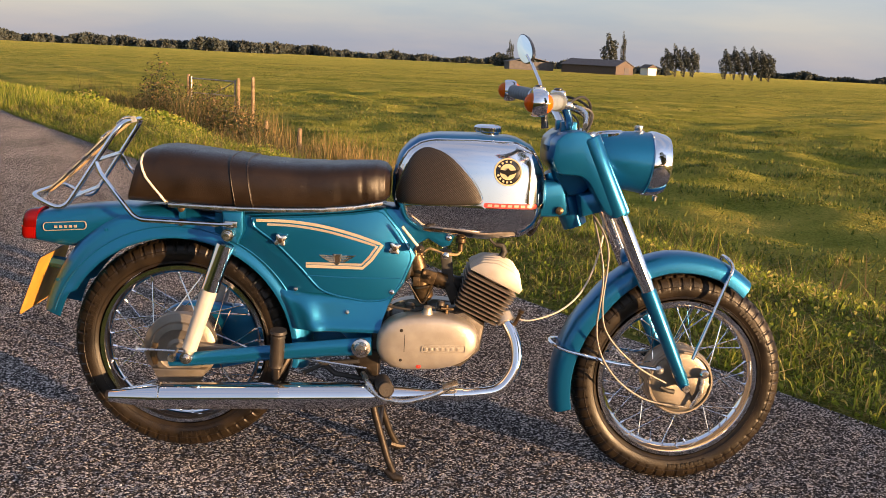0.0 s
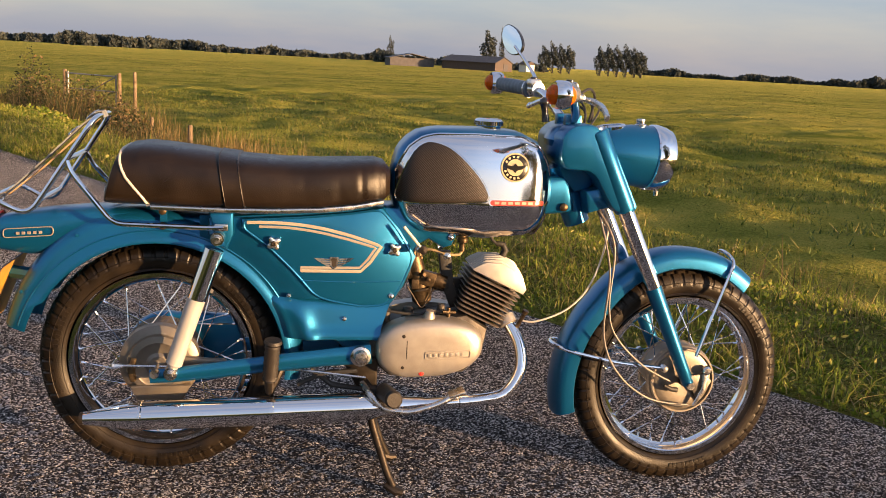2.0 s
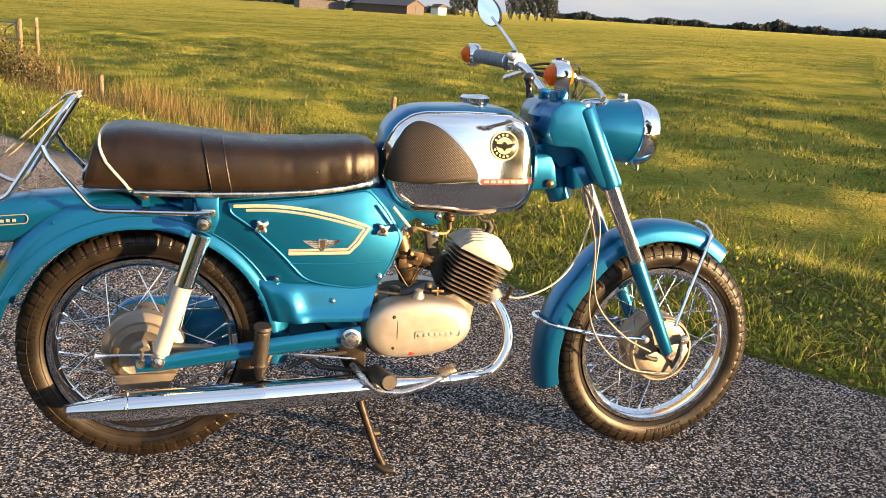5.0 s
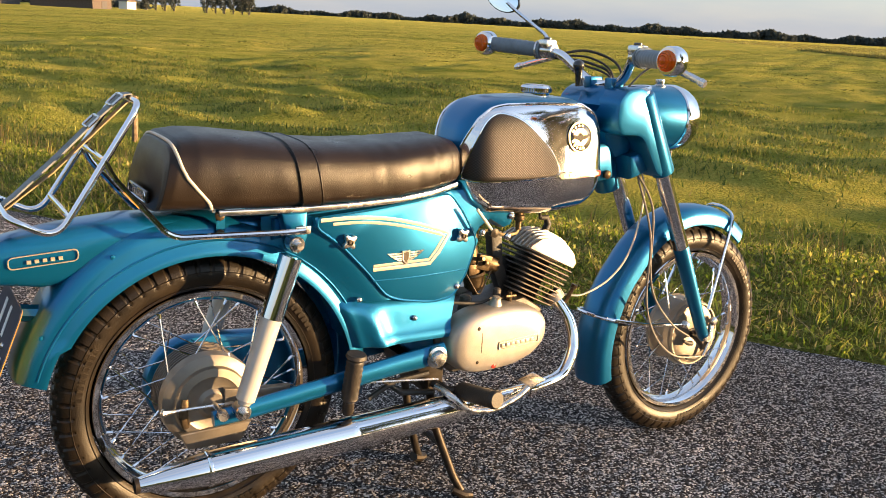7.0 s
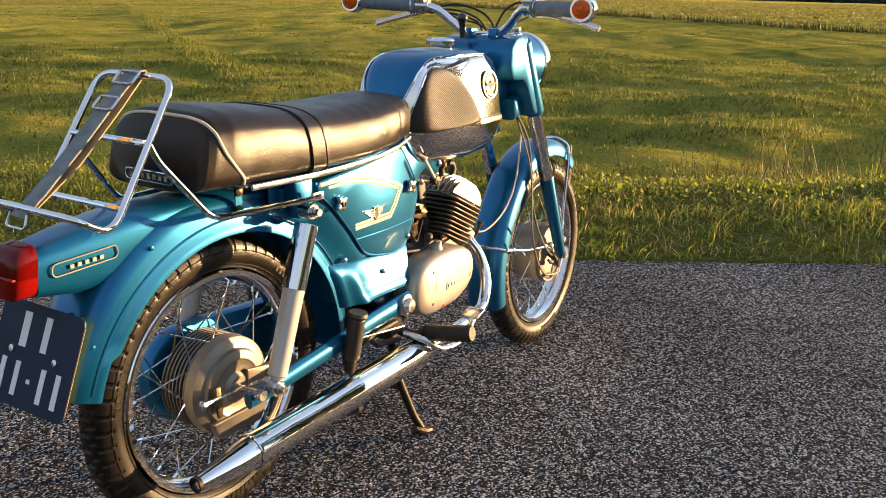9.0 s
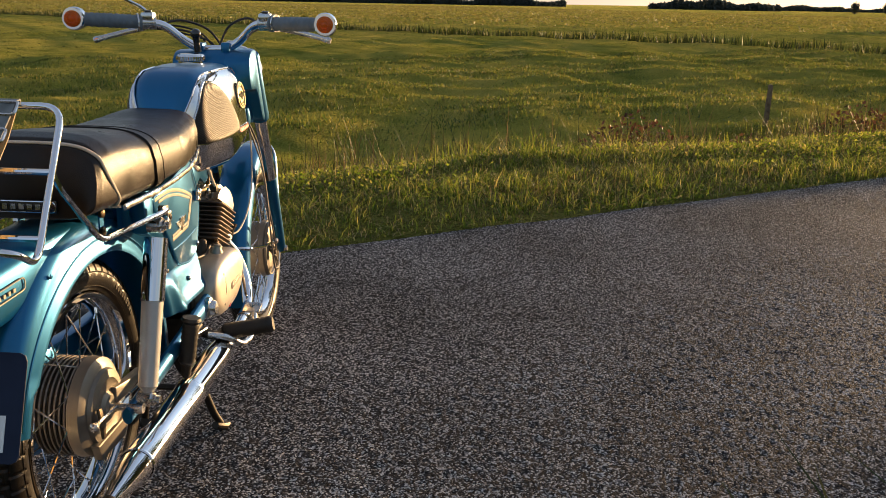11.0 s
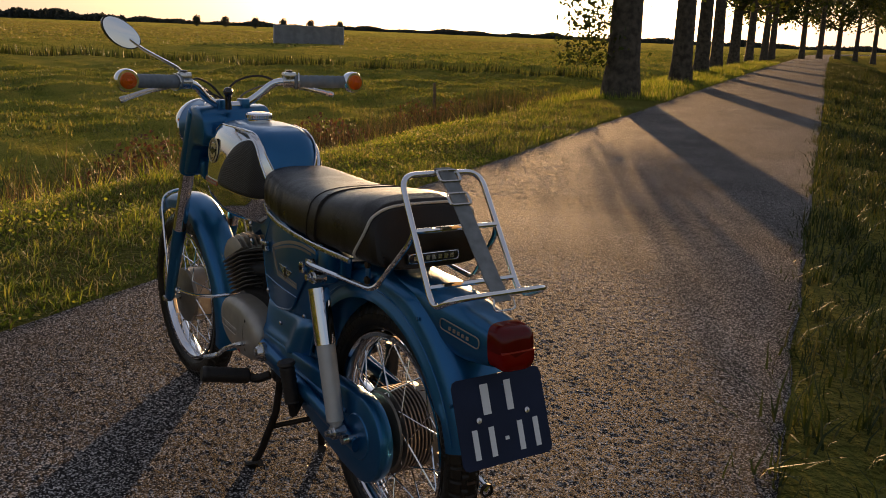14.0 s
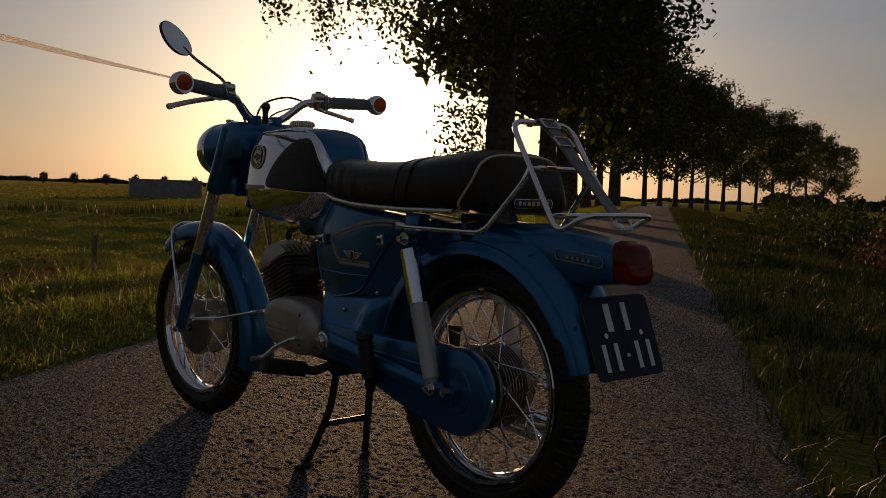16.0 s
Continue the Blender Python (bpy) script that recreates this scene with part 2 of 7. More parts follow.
def asphalt():
    m = bpy.data.materials.new("asphalt")
    m.use_nodes = True
    nt = m.node_tree
    b = nt.nodes["Principled BSDF"]
    tc = nt.nodes.new("ShaderNodeTexCoord")
    vor = nt.nodes.new("ShaderNodeTexVoronoi")
    vor.inputs["Scale"].default_value = 225
    nt.links.new(tc.outputs["Object"], vor.inputs["Vector"])
    grain = nt.nodes.new("ShaderNodeTexNoise")
    grain.inputs["Scale"].default_value, grain.inputs["Detail"].default_value = 230, 5
    nt.links.new(tc.outputs["Object"], grain.inputs["Vector"])
    big = nt.nodes.new("ShaderNodeTexNoise")
    big.inputs["Scale"].default_value, big.inputs["Detail"].default_value = 1.3, 8
    nt.links.new(tc.outputs["Object"], big.inputs["Vector"])
    ramp = nt.nodes.new("ShaderNodeValToRGB")          # each chip of stone its own grey
    sep = nt.nodes.new("ShaderNodeSeparateColor")
    nt.links.new(vor.outputs["Color"], sep.inputs[0])
    els = ramp.color_ramp.elements
    els[0].position, els[0].color = 0.0, (0.0135, 0.0125, 0.0125, 1)
    els[1].position, els[1].color = 0.58, (0.068, 0.062, 0.061, 1)
    e = els.new(0.74)
    e.color = (0.265, 0.245, 0.235, 1)
    e = els.new(0.90)
    e.color = (0.70, 0.65, 0.615, 1)
    nt.links.new(sep.outputs[0], ramp.inputs[0])
    mul = nt.nodes.new("ShaderNodeMix")
    mul.data_type, mul.blend_type = "RGBA", "MULTIPLY"
    mul.inputs[0].default_value = 1.0
    rng = nt.nodes.new("ShaderNodeMapRange")
    rng.inputs[1].default_value, rng.inputs[2].default_value = 0.3, 0.7
    rng.inputs[3].default_value, rng.inputs[4].default_value = 0.70, 1.2
    nt.links.new(big.outputs["Fac"], rng.inputs[0])
    nt.links.new(ramp.outputs[0], mul.inputs[6])
    nt.links.new(rng.outputs[0], mul.inputs[7])
    nt.links.new(mul.outputs[2], b.inputs["Base Color"])
    inv = nt.nodes.new("ShaderNodeMath")
    inv.operation = "SUBTRACT"
    inv.inputs[0].default_value = 1.0
    nt.links.new(vor.outputs["Distance"], inv.inputs[1])
    add = nt.nodes.new("ShaderNodeMath")
    add.operation = "MULTIPLY_ADD"
    add.inputs[1].default_value = 0.5
    nt.links.new(grain.outputs["Fac"], add.inputs[0])
    nt.links.new(inv.outputs[0], add.inputs[2])
    bp = nt.nodes.new("ShaderNodeBump")
    bp.inputs["Strength"].default_value, bp.inputs["Distance"].default_value = 1.0, 0.0050
    nt.links.new(add.outputs[0], bp.inputs["Height"])
    nt.links.new(bp.outputs[0], b.inputs["Normal"])
    b.inputs["Roughness"].default_value, b.inputs["Specular IOR Level"].default_value = 0.82, 0.030
    b.inputs["Diffuse Roughness"].default_value = 1.0
    return m


def meadow():
    m = bpy.data.materials.new("meadow")
    m.use_nodes = True
    nt = m.node_tree
    b = nt.nodes["Principled BSDF"]
    tc = nt.nodes.new("ShaderNodeTexCoord")
    cols = []
    for scale, detail in ((0.06, 6), (0.9, 9), (22.0, 9)):
        n = nt.nodes.new("ShaderNodeTexNoise")
        n.inputs["Scale"].default_value, n.inputs["Detail"].default_value = scale, detail
        nt.links.new(tc.outputs["Object"], n.inputs["Vector"])
        cols.append(n)
    ramp = nt.nodes.new("ShaderNodeValToRGB")
    els = ramp.color_ramp.elements
    els[0].position, els[0].color = 0.41, (0.078, 0.096, 0.016, 1)
    els[1].position, els[1].color = 0.60, (0.26, 0.225, 0.040, 1)
    e = els.new(0.5)
    e.color = (0.180, 0.180, 0.030, 1)
    sm = nt.nodes.new("ShaderNodeMath")
    sm.operation = "MULTIPLY_ADD"
    sm.inputs[1].default_value = 0.45
    turn = nt.nodes.new("ShaderNodeMapping")            # mown strips, drawn out along the road's direction
    turn.inputs["Rotation"].default_value = (0, 0, -math.atan2(ROAD_D.y, ROAD_D.x))
    turn.inputs["Scale"].default_value = (0.03, 0.45, 1.0)
    nt.links.new(tc.outputs["Object"], turn.inputs["Vector"])
    strips = nt.nodes.new("ShaderNodeTexNoise")
    strips.inputs["Scale"].default_value, strips.inputs["Detail"].default_value = 1.0, 5
    nt.links.new(turn.outputs[0], strips.inputs["Vector"])
    half_sum = nt.nodes.new("ShaderNodeMix")
    half_sum.inputs[0].default_value = 0.6
    nt.links.new(cols[0].outputs["Fac"], half_sum.inputs[2])
    nt.links.new(strips.outputs["Fac"], half_sum.inputs[3])
    nt.links.new(half_sum.outputs[0], sm.inputs[0])
    s2 = nt.nodes.new("ShaderNodeMath")
    s2.operation = "MULTIPLY_ADD"
    s2.inputs[1].default_value = 0.3
    s3 = nt.nodes.new("ShaderNodeMath")
    s3.operation = "MULTIPLY"
    s3.inputs[1].default_value = 0.25
    nt.links.new(cols[2].outputs["Fac"], s3.inputs[0])
    nt.links.new(cols[1].outputs["Fac"], s2.inputs[0])
    nt.links.new(s3.outputs[0], s2.inputs[2])
    nt.links.new(s2.outputs[0], sm.inputs[2])
    nt.links.new(sm.outputs[0], ramp.inputs[0])
    across = nt.nodes.new("ShaderNodeVectorMath")          # dark soil and matted stalks show between the tufts of the verge and ditch
    across.operation = "DOT_PRODUCT"
    across.inputs[1].default_value = ROAD_N
    nt.links.new(tc.outputs["Object"], across.inputs[0])
    soil = nt.nodes.new("ShaderNodeMapRange")
    soil.inputs[1].default_value, soil.inputs[2].default_value = 9.5, 7.0
    nt.links.new(across.outputs["Value"], soil.inputs[0])
    earth = nt.nodes.new("ShaderNodeMix")
    earth.data_type = "RGBA"
    earth.inputs[7].default_value = (0.075, 0.080, 0.020, 1)
    nt.links.new(soil.outputs[0], earth.inputs[0])
    nt.links.new(ramp.outputs[0], earth.inputs[6])
    nt.links.new(earth.outputs[2], b.inputs["Base Color"])
    bp = nt.nodes.new("ShaderNodeBump")
    bp.inputs["Strength"].default_value, bp.inputs["Distance"].default_value = 1.0, 0.12
    s4 = nt.nodes.new("ShaderNodeMath")
    s4.operation = "MULTIPLY_ADD"
    s4.inputs[1].default_value = 3.0
    nt.links.new(cols[1].outputs["Fac"], s4.inputs[0])
    nt.links.new(cols[2].outputs["Fac"], s4.inputs[2])
    nt.links.new(s4.outputs[0], bp.inputs["Height"])
    nt.links.new(bp.outputs[0], b.inputs["Normal"])
    b.inputs["Roughness"].default_value, b.inputs["Specular IOR Level"].default_value = 1.0, 0.0
    b.inputs["Sheen Weight"].default_value, b.inputs["Sheen Roughness"].default_value = 0.5, 0.6      # the nap of the grass
    nap = nt.nodes.new("ShaderNodeValToRGB")
    nap.color_ramp.elements[0].position, nap.color_ramp.elements[0].color = 0.41, (0.26, 0.29, 0.05, 1)
    nap.color_ramp.elements[1].position, nap.color_ramp.elements[1].color = 0.60, (0.78, 0.60, 0.18, 1)
    nt.links.new(sm.outputs[0], nap.inputs[0])
    nt.links.new(nap.outputs[0], b.inputs["Sheen Tint"])
    return m


M_ASPHALT, M_MEADOW = asphalt(), meadow()
M_GRASS = island_mat("grass", [(0.0, (0.050, 0.088, 0.009)), (0.45, (0.185, 0.240, 0.024)), (0.82, (0.35, 0.345, 0.050)), (1.0, (0.50, 0.39, 0.14))], translucent=0.5)
M_FIELD = island_mat("field_grass", [(0.0, (0.052, 0.088, 0.014)), (0.5, (0.135, 0.165, 0.026)), (0.85, (0.23, 0.215, 0.045)), (1.0, (0.31, 0.25, 0.08))], translucent=0.45)
M_FARFIELD = island_mat("far_field_grass", [(0.0, (0.085, 0.105, 0.020)), (0.6, (0.150, 0.160, 0.028)), (1.0, (0.195, 0.190, 0.040))], translucent=0.4)
M_THATCH = island_mat("thatch", [(0.0, (0.040, 0.052, 0.012)), (0.5, (0.12, 0.115, 0.028)), (0.8, (0.24, 0.175, 0.065)), (1.0, (0.42, 0.31, 0.14))], translucent=0.35)
M_DRY = island_mat("dry_grass", [(0.0, (0.06, 0.075, 0.015)), (0.4, (0.16, 0.12, 0.04)), (1.0, (0.36, 0.24, 0.10))], translucent=0.35)
# near verge's tree shade is put into this colour; also used for rushes
M_RANKSHADE = island_mat("shaded_rank_grass", [(0.0, (0.018, 0.032, 0.005)), (0.6, (0.048, 0.064, 0.010)), (1.0, (0.095, 0.088, 0.026))], translucent=0.35)
M_STUBBLE = island_mat("stubble", [(0.0, (0.12, 0.12, 0.025)), (0.6, (0.20, 0.18, 0.045)), (1.0, (0.30, 0.25, 0.08))], translucent=0.4)
M_REED = island_mat("reed", [(0.0, (0.025, 0.036, 0.010)), (0.45, (0.06, 0.065, 0.018)), (0.75, (0.11, 0.075, 0.03)), (1.0, (0.24, 0.16, 0.07))], translucent=0.3)
M_RUST = island_mat("sorrel", [(0.0, (0.05, 0.022, 0.012)), (0.6, (0.14, 0.06, 0.028)), (1.0, (0.22, 0.12, 0.05))], translucent=0.2)
M_LEAF = island_mat("leaf", [(0.0, (0.020, 0.035, 0.006)), (0.6, (0.045, 0.065, 0.012)), (1.0, (0.10, 0.095, 0.02))], translucent=0.4)
# distance haze is put into the leaf colour as a bluish grey
M_HAZYLEAF = island_mat("hazy_far_leaf", [(0.0, (0.045, 0.058, 0.058)), (0.7, (0.070, 0.082, 0.076)), (1.0, (0.095, 0.100, 0.088))], translucent=0.3, rough=0.9, spec=0.1)
M_BARK = mat("bark", (0.085, 0.072, 0.055), 0.9, vary=0.45, scale=6, bump=1.0, bump_scale=18, spec=0.2)
M_POST = mat("weathered_post", (0.19, 0.13, 0.075), 0.85, vary=0.4, scale=12, bump=0.8, bump_scale=60)

# ---- ground ----
PROFILE = [(-3000, -0.9), (-60, -0.9), (-12, -0.75), (-7, -0.7), (-4.2, -0.5), (-2.6, -0.12), (-1.2, -0.035), (-0.82, -0.022), (-0.70, -0.07), (1.83, -0.07), (1.95, -0.022),
           (2.5, -0.03), (3.4, -0.10), (5.0, -0.55), (6.6, -1.15), (7.6, -1.5), (8.6, -1.35), (9.6, -1.22), (14, -1.2), (60, -1.25), (3000, -1.25)]


def lattice(s, n, cell_s, cell_n, seed):
    """Smooth random relief from 0 to 1 with humps of about cell_s by cell_n."""
    u, v = np.asarray(s, float) / cell_s, np.asarray(n, float) / cell_n
    iu, iv = np.floor(u), np.floor(v)
    fu, fv = u - iu, v - iv
    fu, fv = fu * fu * (3 - 2 * fu), fv * fv * (3 - 2 * fv)
    rnd = lambda a, b: np.modf(np.abs(np.sin(a * 127.1 + b * 311.7 + seed * 74.7) * 43758.5453))[0]
    return (rnd(iu, iv) * (1 - fu) + rnd(iu + 1, iv) * fu) * (1 - fv) + (rnd(iu, iv + 1) * (1 - fu) + rnd(iu + 1, iv + 1) * fu) * fv


def fall(a, b):
    """How far the plain has sunk at this distance from the road."""
    return 0.0036 * np.clip(np.hypot(a, b) - 40, 0, 4000)


def ground_z(s, n):
    """Height of the ground at s along and n across the road."""
    field, verge = np.clip((n - 8.6) / 1.5, 0, 1) * np.clip((70 - n) / 20, 0, 1), np.clip((n - 2.0) / 0.5, 0, 1) * np.clip((8.0 - n) / 1.0, 0, 1)
    hump = field * (0.20 * lattice(s, n, 2.6, 1.3, 1) ** 1.5 + 0.10 * lattice(s, n, 0.9, 0.6, 2)) + verge * (0.05 * lattice(s, n, 0.55, 0.4, 3) + 0.05 * lattice(s, n, 1.7, 0.9, 4) * np.clip((n - 2.6) / 1.0, 0, 1))
    z = np.interp(n, [p[0] for p in PROFILE], [p[1] for p in PROFILE])
    off = np.clip((np.abs(n - 0.56) - 1.5) / 3, 0, 1)
    return z + hump - fall(s, n) + off * (0.05 * np.sin(s * 0.37 + n * 0.21) + 0.035 * np.sin(s * 1.1 - n * 0.8) + 0.02 * np.sin(s * 2.3 + n * 1.7))


def on_plan(s, n):
    return s * ROAD_D.x + n * ROAD_N.x, s * ROAD_D.y + n * ROAD_N.y


s_lines = np.unique(np.concatenate([np.linspace(-40, -22, 46), np.linspace(-22, 34, 280), np.linspace(34, 60, 60), -40 - np.geomspace(1, 2900, 30), 60 + np.geomspace(1, 2900, 30)]))
n_lines = np.unique(np.concatenate([[p[0] for p in PROFILE], np.linspace(-12, 1.9, 42), np.linspace(1.95, 22, 134), 22 + np.geomspace(0.3, 2900, 60), -12 - np.geomspace(0.5, 2900, 30)]))
SS, NN = np.meshgrid(s_lines, n_lines, indexing="ij")
XX, YY = on_plan(SS, NN)
gv = np.stack([XX, YY, ground_z(SS, NN)], -1).reshape(-1, 3)
a = (np.arange(len(s_lines) - 1)[:, None] * len(n_lines) + np.arange(len(n_lines) - 1)[None]).ravel()
gf = np.stack([a, a + len(n_lines), a + len(n_lines) + 1, a + 1], -1)
ground = new("ground", raw_mesh("ground", gv, gf, M_MEADOW, True))
tagged(ground, "flat green meadow with ditch and grass verges", "ground", kind="structure")

# the road: straight, then bending to the right far off; its edges are ragged
bm = bmesh.new()
rows = []
s, heading, at = -80.0, math.atan2(ROAD_D.y, ROAD_D.x), Vector((*on_plan(-80.0, 0.565), 0))
while s < 320:
    step = 0.25 if -14 < s < 24 else 2.0
    rows.append((s, at - Vector((0, 0, float(fall(at.x, at.y)))), heading))
    at += Vector((math.cos(heading), math.sin(heading), 0)) * step
    s += step
    if s > 120:
        heading -= step * 0.0022
half = (N_LEFT - N_RIGHT) / 2
rings = []
for s, c, h in rows:
    left = Vector((-math.sin(h), math.cos(h), 0))
    w1 = half + 0.03 * noise.noise((s * 1.7, 0, 3)) + 0.02 * noise.noise((s * 6, 0, 5))
    w2 = half + 0.03 * noise.noise((s * 1.7, 9, 3)) + 0.02 * noise.noise((s * 6, 9, 5))
    rings.append([c + left * w1 + Vector((0, 0, -0.06)), c + left * w1 + Vector((0, 0, GZ - 0.006)), c + left * (w1 - 0.02) + Vector((0, 0, GZ)),
                  c - left * (w2 - 0.02) + Vector((0, 0, GZ)), c - left * w2 + Vector((0, 0, GZ - 0.006)), c - left * w2 + Vector((0, 0, -0.06))])
add_loft(bm, rings, closed=False)
for f in bm.faces:
    if f.normal.z < -0.5:
        f.normal_flip()
road = tagged(part("road", bm, M_ASPHALT), "narrow grey asphalt country road with coarse chippings", "road", kind="structure")
# the coarse chippings round the parked machine stand out of the tar as real relief
cs, cn = np.arange(-2.8, 4.8, 0.0094), np.arange(N_RIGHT + 0.05, N_LEFT - 0.05, 0.0094)
CS, CN = np.meshgrid(cs, cn, indexing="ij")
CS, CN = CS + RNG.uniform(-0.003, 0.003, CS.shape), CN + RNG.uniform(-0.003, 0.003, CS.shape)
fade = np.clip((CS + 2.8) / 0.8, 0, 1) * np.clip((4.8 - CS) / 2.0, 0, 1) * np.clip((CN - N_RIGHT - 0.06) / 0.1, 0, 1) * np.clip((N_LEFT - 0.06 - CN) / 0.1, 0, 1)
CZ = GZ + 0.002 + fade * (0.0028 * RNG.uniform(0, 1, CS.shape) ** 2.0)
CX, CY = on_plan(CS, CN)
a = (np.arange(len(cs) - 1)[:, None] * len(cn) + np.arange(len(cn) - 1)[None]).ravel()
chips = new("road_chippings", raw_mesh("road_chippings", np.stack([CX, CY, CZ], -1).reshape(-1, 3), np.stack([a, a + len(cn), a + len(cn) + 1, a + 1], -1), M_ASPHALT, True))
chips.parent = road
cs, cn = np.arange(3.4, 11.0, 0.0165), np.arange(N_RIGHT + 0.05, N_LEFT - 0.05, 0.0165)     # coarser, further along
CS, CN = np.meshgrid(cs, cn, indexing="ij")
CS, CN = CS + RNG.uniform(-0.004, 0.004, CS.shape), CN + RNG.uniform(-0.004, 0.004, CS.shape)
fade = np.clip((CS - 3.4) / 1.2, 0, 1) * np.clip((11.0 - CS) / 5.0, 0, 1) * np.clip((CN - N_RIGHT - 0.06) / 0.1, 0, 1) * np.clip((N_LEFT - 0.06 - CN) / 0.1, 0, 1)
CZ = GZ + 0.001 + fade * (0.0042 * RNG.uniform(0, 1, CS.shape) ** 2.0)
CX, CY = on_plan(CS, CN)
a = (np.arange(len(cs) - 1)[:, None] * len(cn) + np.arange(len(cn) - 1)[None]).ravel()
chips = new("road_chippings", raw_mesh("road_chippings", np.stack([CX, CY, CZ], -1).reshape(-1, 3), np.stack([a, a + len(cn), a + len(cn) + 1, a + 1], -1), M_ASPHALT, True))
chips.parent = road


# ---- vegetation ----
def blades(name, count, s_range, n_range, height, width, material, lean=0.5, clump=None, dens=None, label="", category="grass", spread=0.05, simple=False):
    """Many grass blades as one object; each is a bent, tapering strip of three triangles' worth."""
    s = RNG.uniform(*s_range, count)
    n = RNG.uniform(*n_range, count)
    if clump:                                   # gather the blades round tuft centres
        k = max(count // clump, 1)
        cs, cn = RNG.uniform(*s_range, k), RNG.uniform(*n_range, k)
        i = RNG.integers(0, k, count)
        s, n = cs[i] + RNG.normal(0, spread, count), cn[i] + RNG.normal(0, spread, count)
        hs = RNG.uniform(0.5, 1.25, k)[i]
    else:
        hs = np.ones(count)
    if dens is not None:
        keep = RNG.uniform(0, 1, count) < dens(s, n)
        s, n, hs = s[keep], n[keep], hs[keep]
    m = len(s)
    x, y = on_plan(s, n)
    z = ground_z(s, n) - 0.01
    h = RNG.uniform(height[0], height[1], m) * hs * (0.6 + 0.75 * lattice(s, n, 0.7, 0.5, 9))
    w = RNG.uniform(0.6, 1.3, m) * width
    az, ln = RNG.uniform(0, 2 * np.pi, m), np.abs(RNG.normal(0, lean, m))
    dx, dy = np.cos(az), np.sin(az)
    px, py = -dy, dx
    base = np.stack([x, y, z], -1)
    off = lambda f, g: np.stack([dx * h * ln * f, dy * h * ln * f, h * g], -1)
    wid = lambda f: np.stack([px * w * f, py * w * f, 0 * w], -1) / 2
    b0, b1, b2 = base, base + off(0.25, 0.55), base + off(0.9, 0.95 - 0.0 * h[0])
    if simple:
        v = np.stack([b0 - wid(1), b0 + wid(1), b2], 1).reshape(-1, 3)
        return tagged(new(name, raw_mesh(name, v, np.arange(m)[:, None] * 3 + [0, 1, 2], material)), label, category, kind="stuff")
    v = np.stack([b0 - wid(1), b0 + wid(1), b1 + wid(0.8), b1 - wid(0.8), b2 + wid(0.15), b2 - wid(0.15)], 1).reshape(-1, 3)
    i = np.arange(m)[:, None] * 6
    f = np.concatenate([i + [0, 1, 2, 3], i + [3, 2, 4, 5]], 0)
    ob = new(name, raw_mesh(name, v, f, material))
    return tagged(ob, label, category, kind="stuff")


edge = lambda s, n: np.clip((n - 1.84 + 0.06 * np.sin(s * 2.7) * np.sin(s * 1.1 + 2)) / 0.15, 0, 1)
blades("verge_grass", 118000, (-13, 14), (1.85, 4.4), (0.03, 0.095), 0.0065, M_GRASS, lean=1.35, clump=18, spread=0.04, dens=edge, label="short green and yellowed grass along the road edge")
blades("verge_thatch", 95000, (-13, 14), (1.88, 4.2), (0.03, 0.10), 0.0055, M_THATCH, lean=1.5, clump=7, dens=edge, label="matted dry and dark grass at the road edge", simple=True)
blades("ditch_sedge", 52000, (-12, 30), (4.6, 7.6), (0.12, 0.42), 0.010, M_REED, lean=0.9, clump=24, dens=lambda s, n: np.clip(1.6 * lattice(s, n, 1.4, 0.9, 6) - 0.15, 0, 1), label="brown withered sedge along the ditch", spread=0.14, simple=True)
blades("bank_grass", 46000, (-30, 40), (3.4, 9.6), (0.08, 0.24), 0.010, M_GRASS, lean=0.95, clump=14, label="long rough grass on the ditch bank", simple=True)
blades("dry_stalks", 8000, (-34, 34), (4.0, 9.4), (0.12, 0.34), 0.006, M_DRY, lean=0.7, clump=16, simple=True, label="dry straw-coloured grass stalks in the ditch")
def rows_of_grass(s, n):
    """Mown strips and tussocks: thick and thin places, drawn out along the road."""
    v = np.sin(n * 2.1 + 0.6 * np.sin(s * 0.11)) + np.sin(n * 0.83 + 1.3 + 0.9 * np.sin(s * 0.05)) + 0.8 * np.sin(s * 0.9 + n * 0.4) * np.sin(n * 1.7 - s * 0.23)
    return np.clip(0.45 + 0.22 * v + 0.7 * (lattice(s, n, 2.6, 1.3, 1) - 0.5), 0.08, 1)


def ditch_line(ax, ay, bx, by, half):
    """Keeps only what lies within a narrow straight band across the meadow."""
    ln = math.hypot(bx - ax, by - ay)
    u, w = (bx - ax) / ln, (by - ay) / ln

    def keep(s, n):
        x, y = on_plan(s, n)
        along = (x - ax) * u + (y - ay) * w
        return ((np.abs((x - ax) * w - (y - ay) * u) < half) & (along > 0) & (along < ln)).astype(float)
    return keep


blades("meadow_grass", 560000, (-38, 52), (8.8, 30), (0.04, 0.13), 0.030, M_FIELD, lean=1.1, clump=14, dens=rows_of_grass, label="mown meadow grass in tufts", spread=0.12, simple=True)
blades("far_meadow_grass", 260000, (-150, 170), (27, 150), (0.02, 0.055), 0.15, M_FARFIELD, lean=1.3, clump=20, dens=rows_of_grass, label="mown meadow grass far off", spread=0.5, simple=True)
blades("ditch_grass", 420000, (-40, 20), (15, 120), (0.06, 0.20), 0.05, M_FIELD, lean=0.6, dens=ditch_line(13.2, 13.6, 66.5, 87.9, 0.45), label="dark rank grass along a narrow field ditch", simple=True)
blades("ditch_rushes", 700000, (-75, 60), (9, 190), (0.30, 0.70), 0.07, M_RANKSHADE, lean=0.3, dens=ditch_line(36.0, -33.5, 150, 124, 0.9), label="tall dark rushes along a straight field ditch", simple=True)


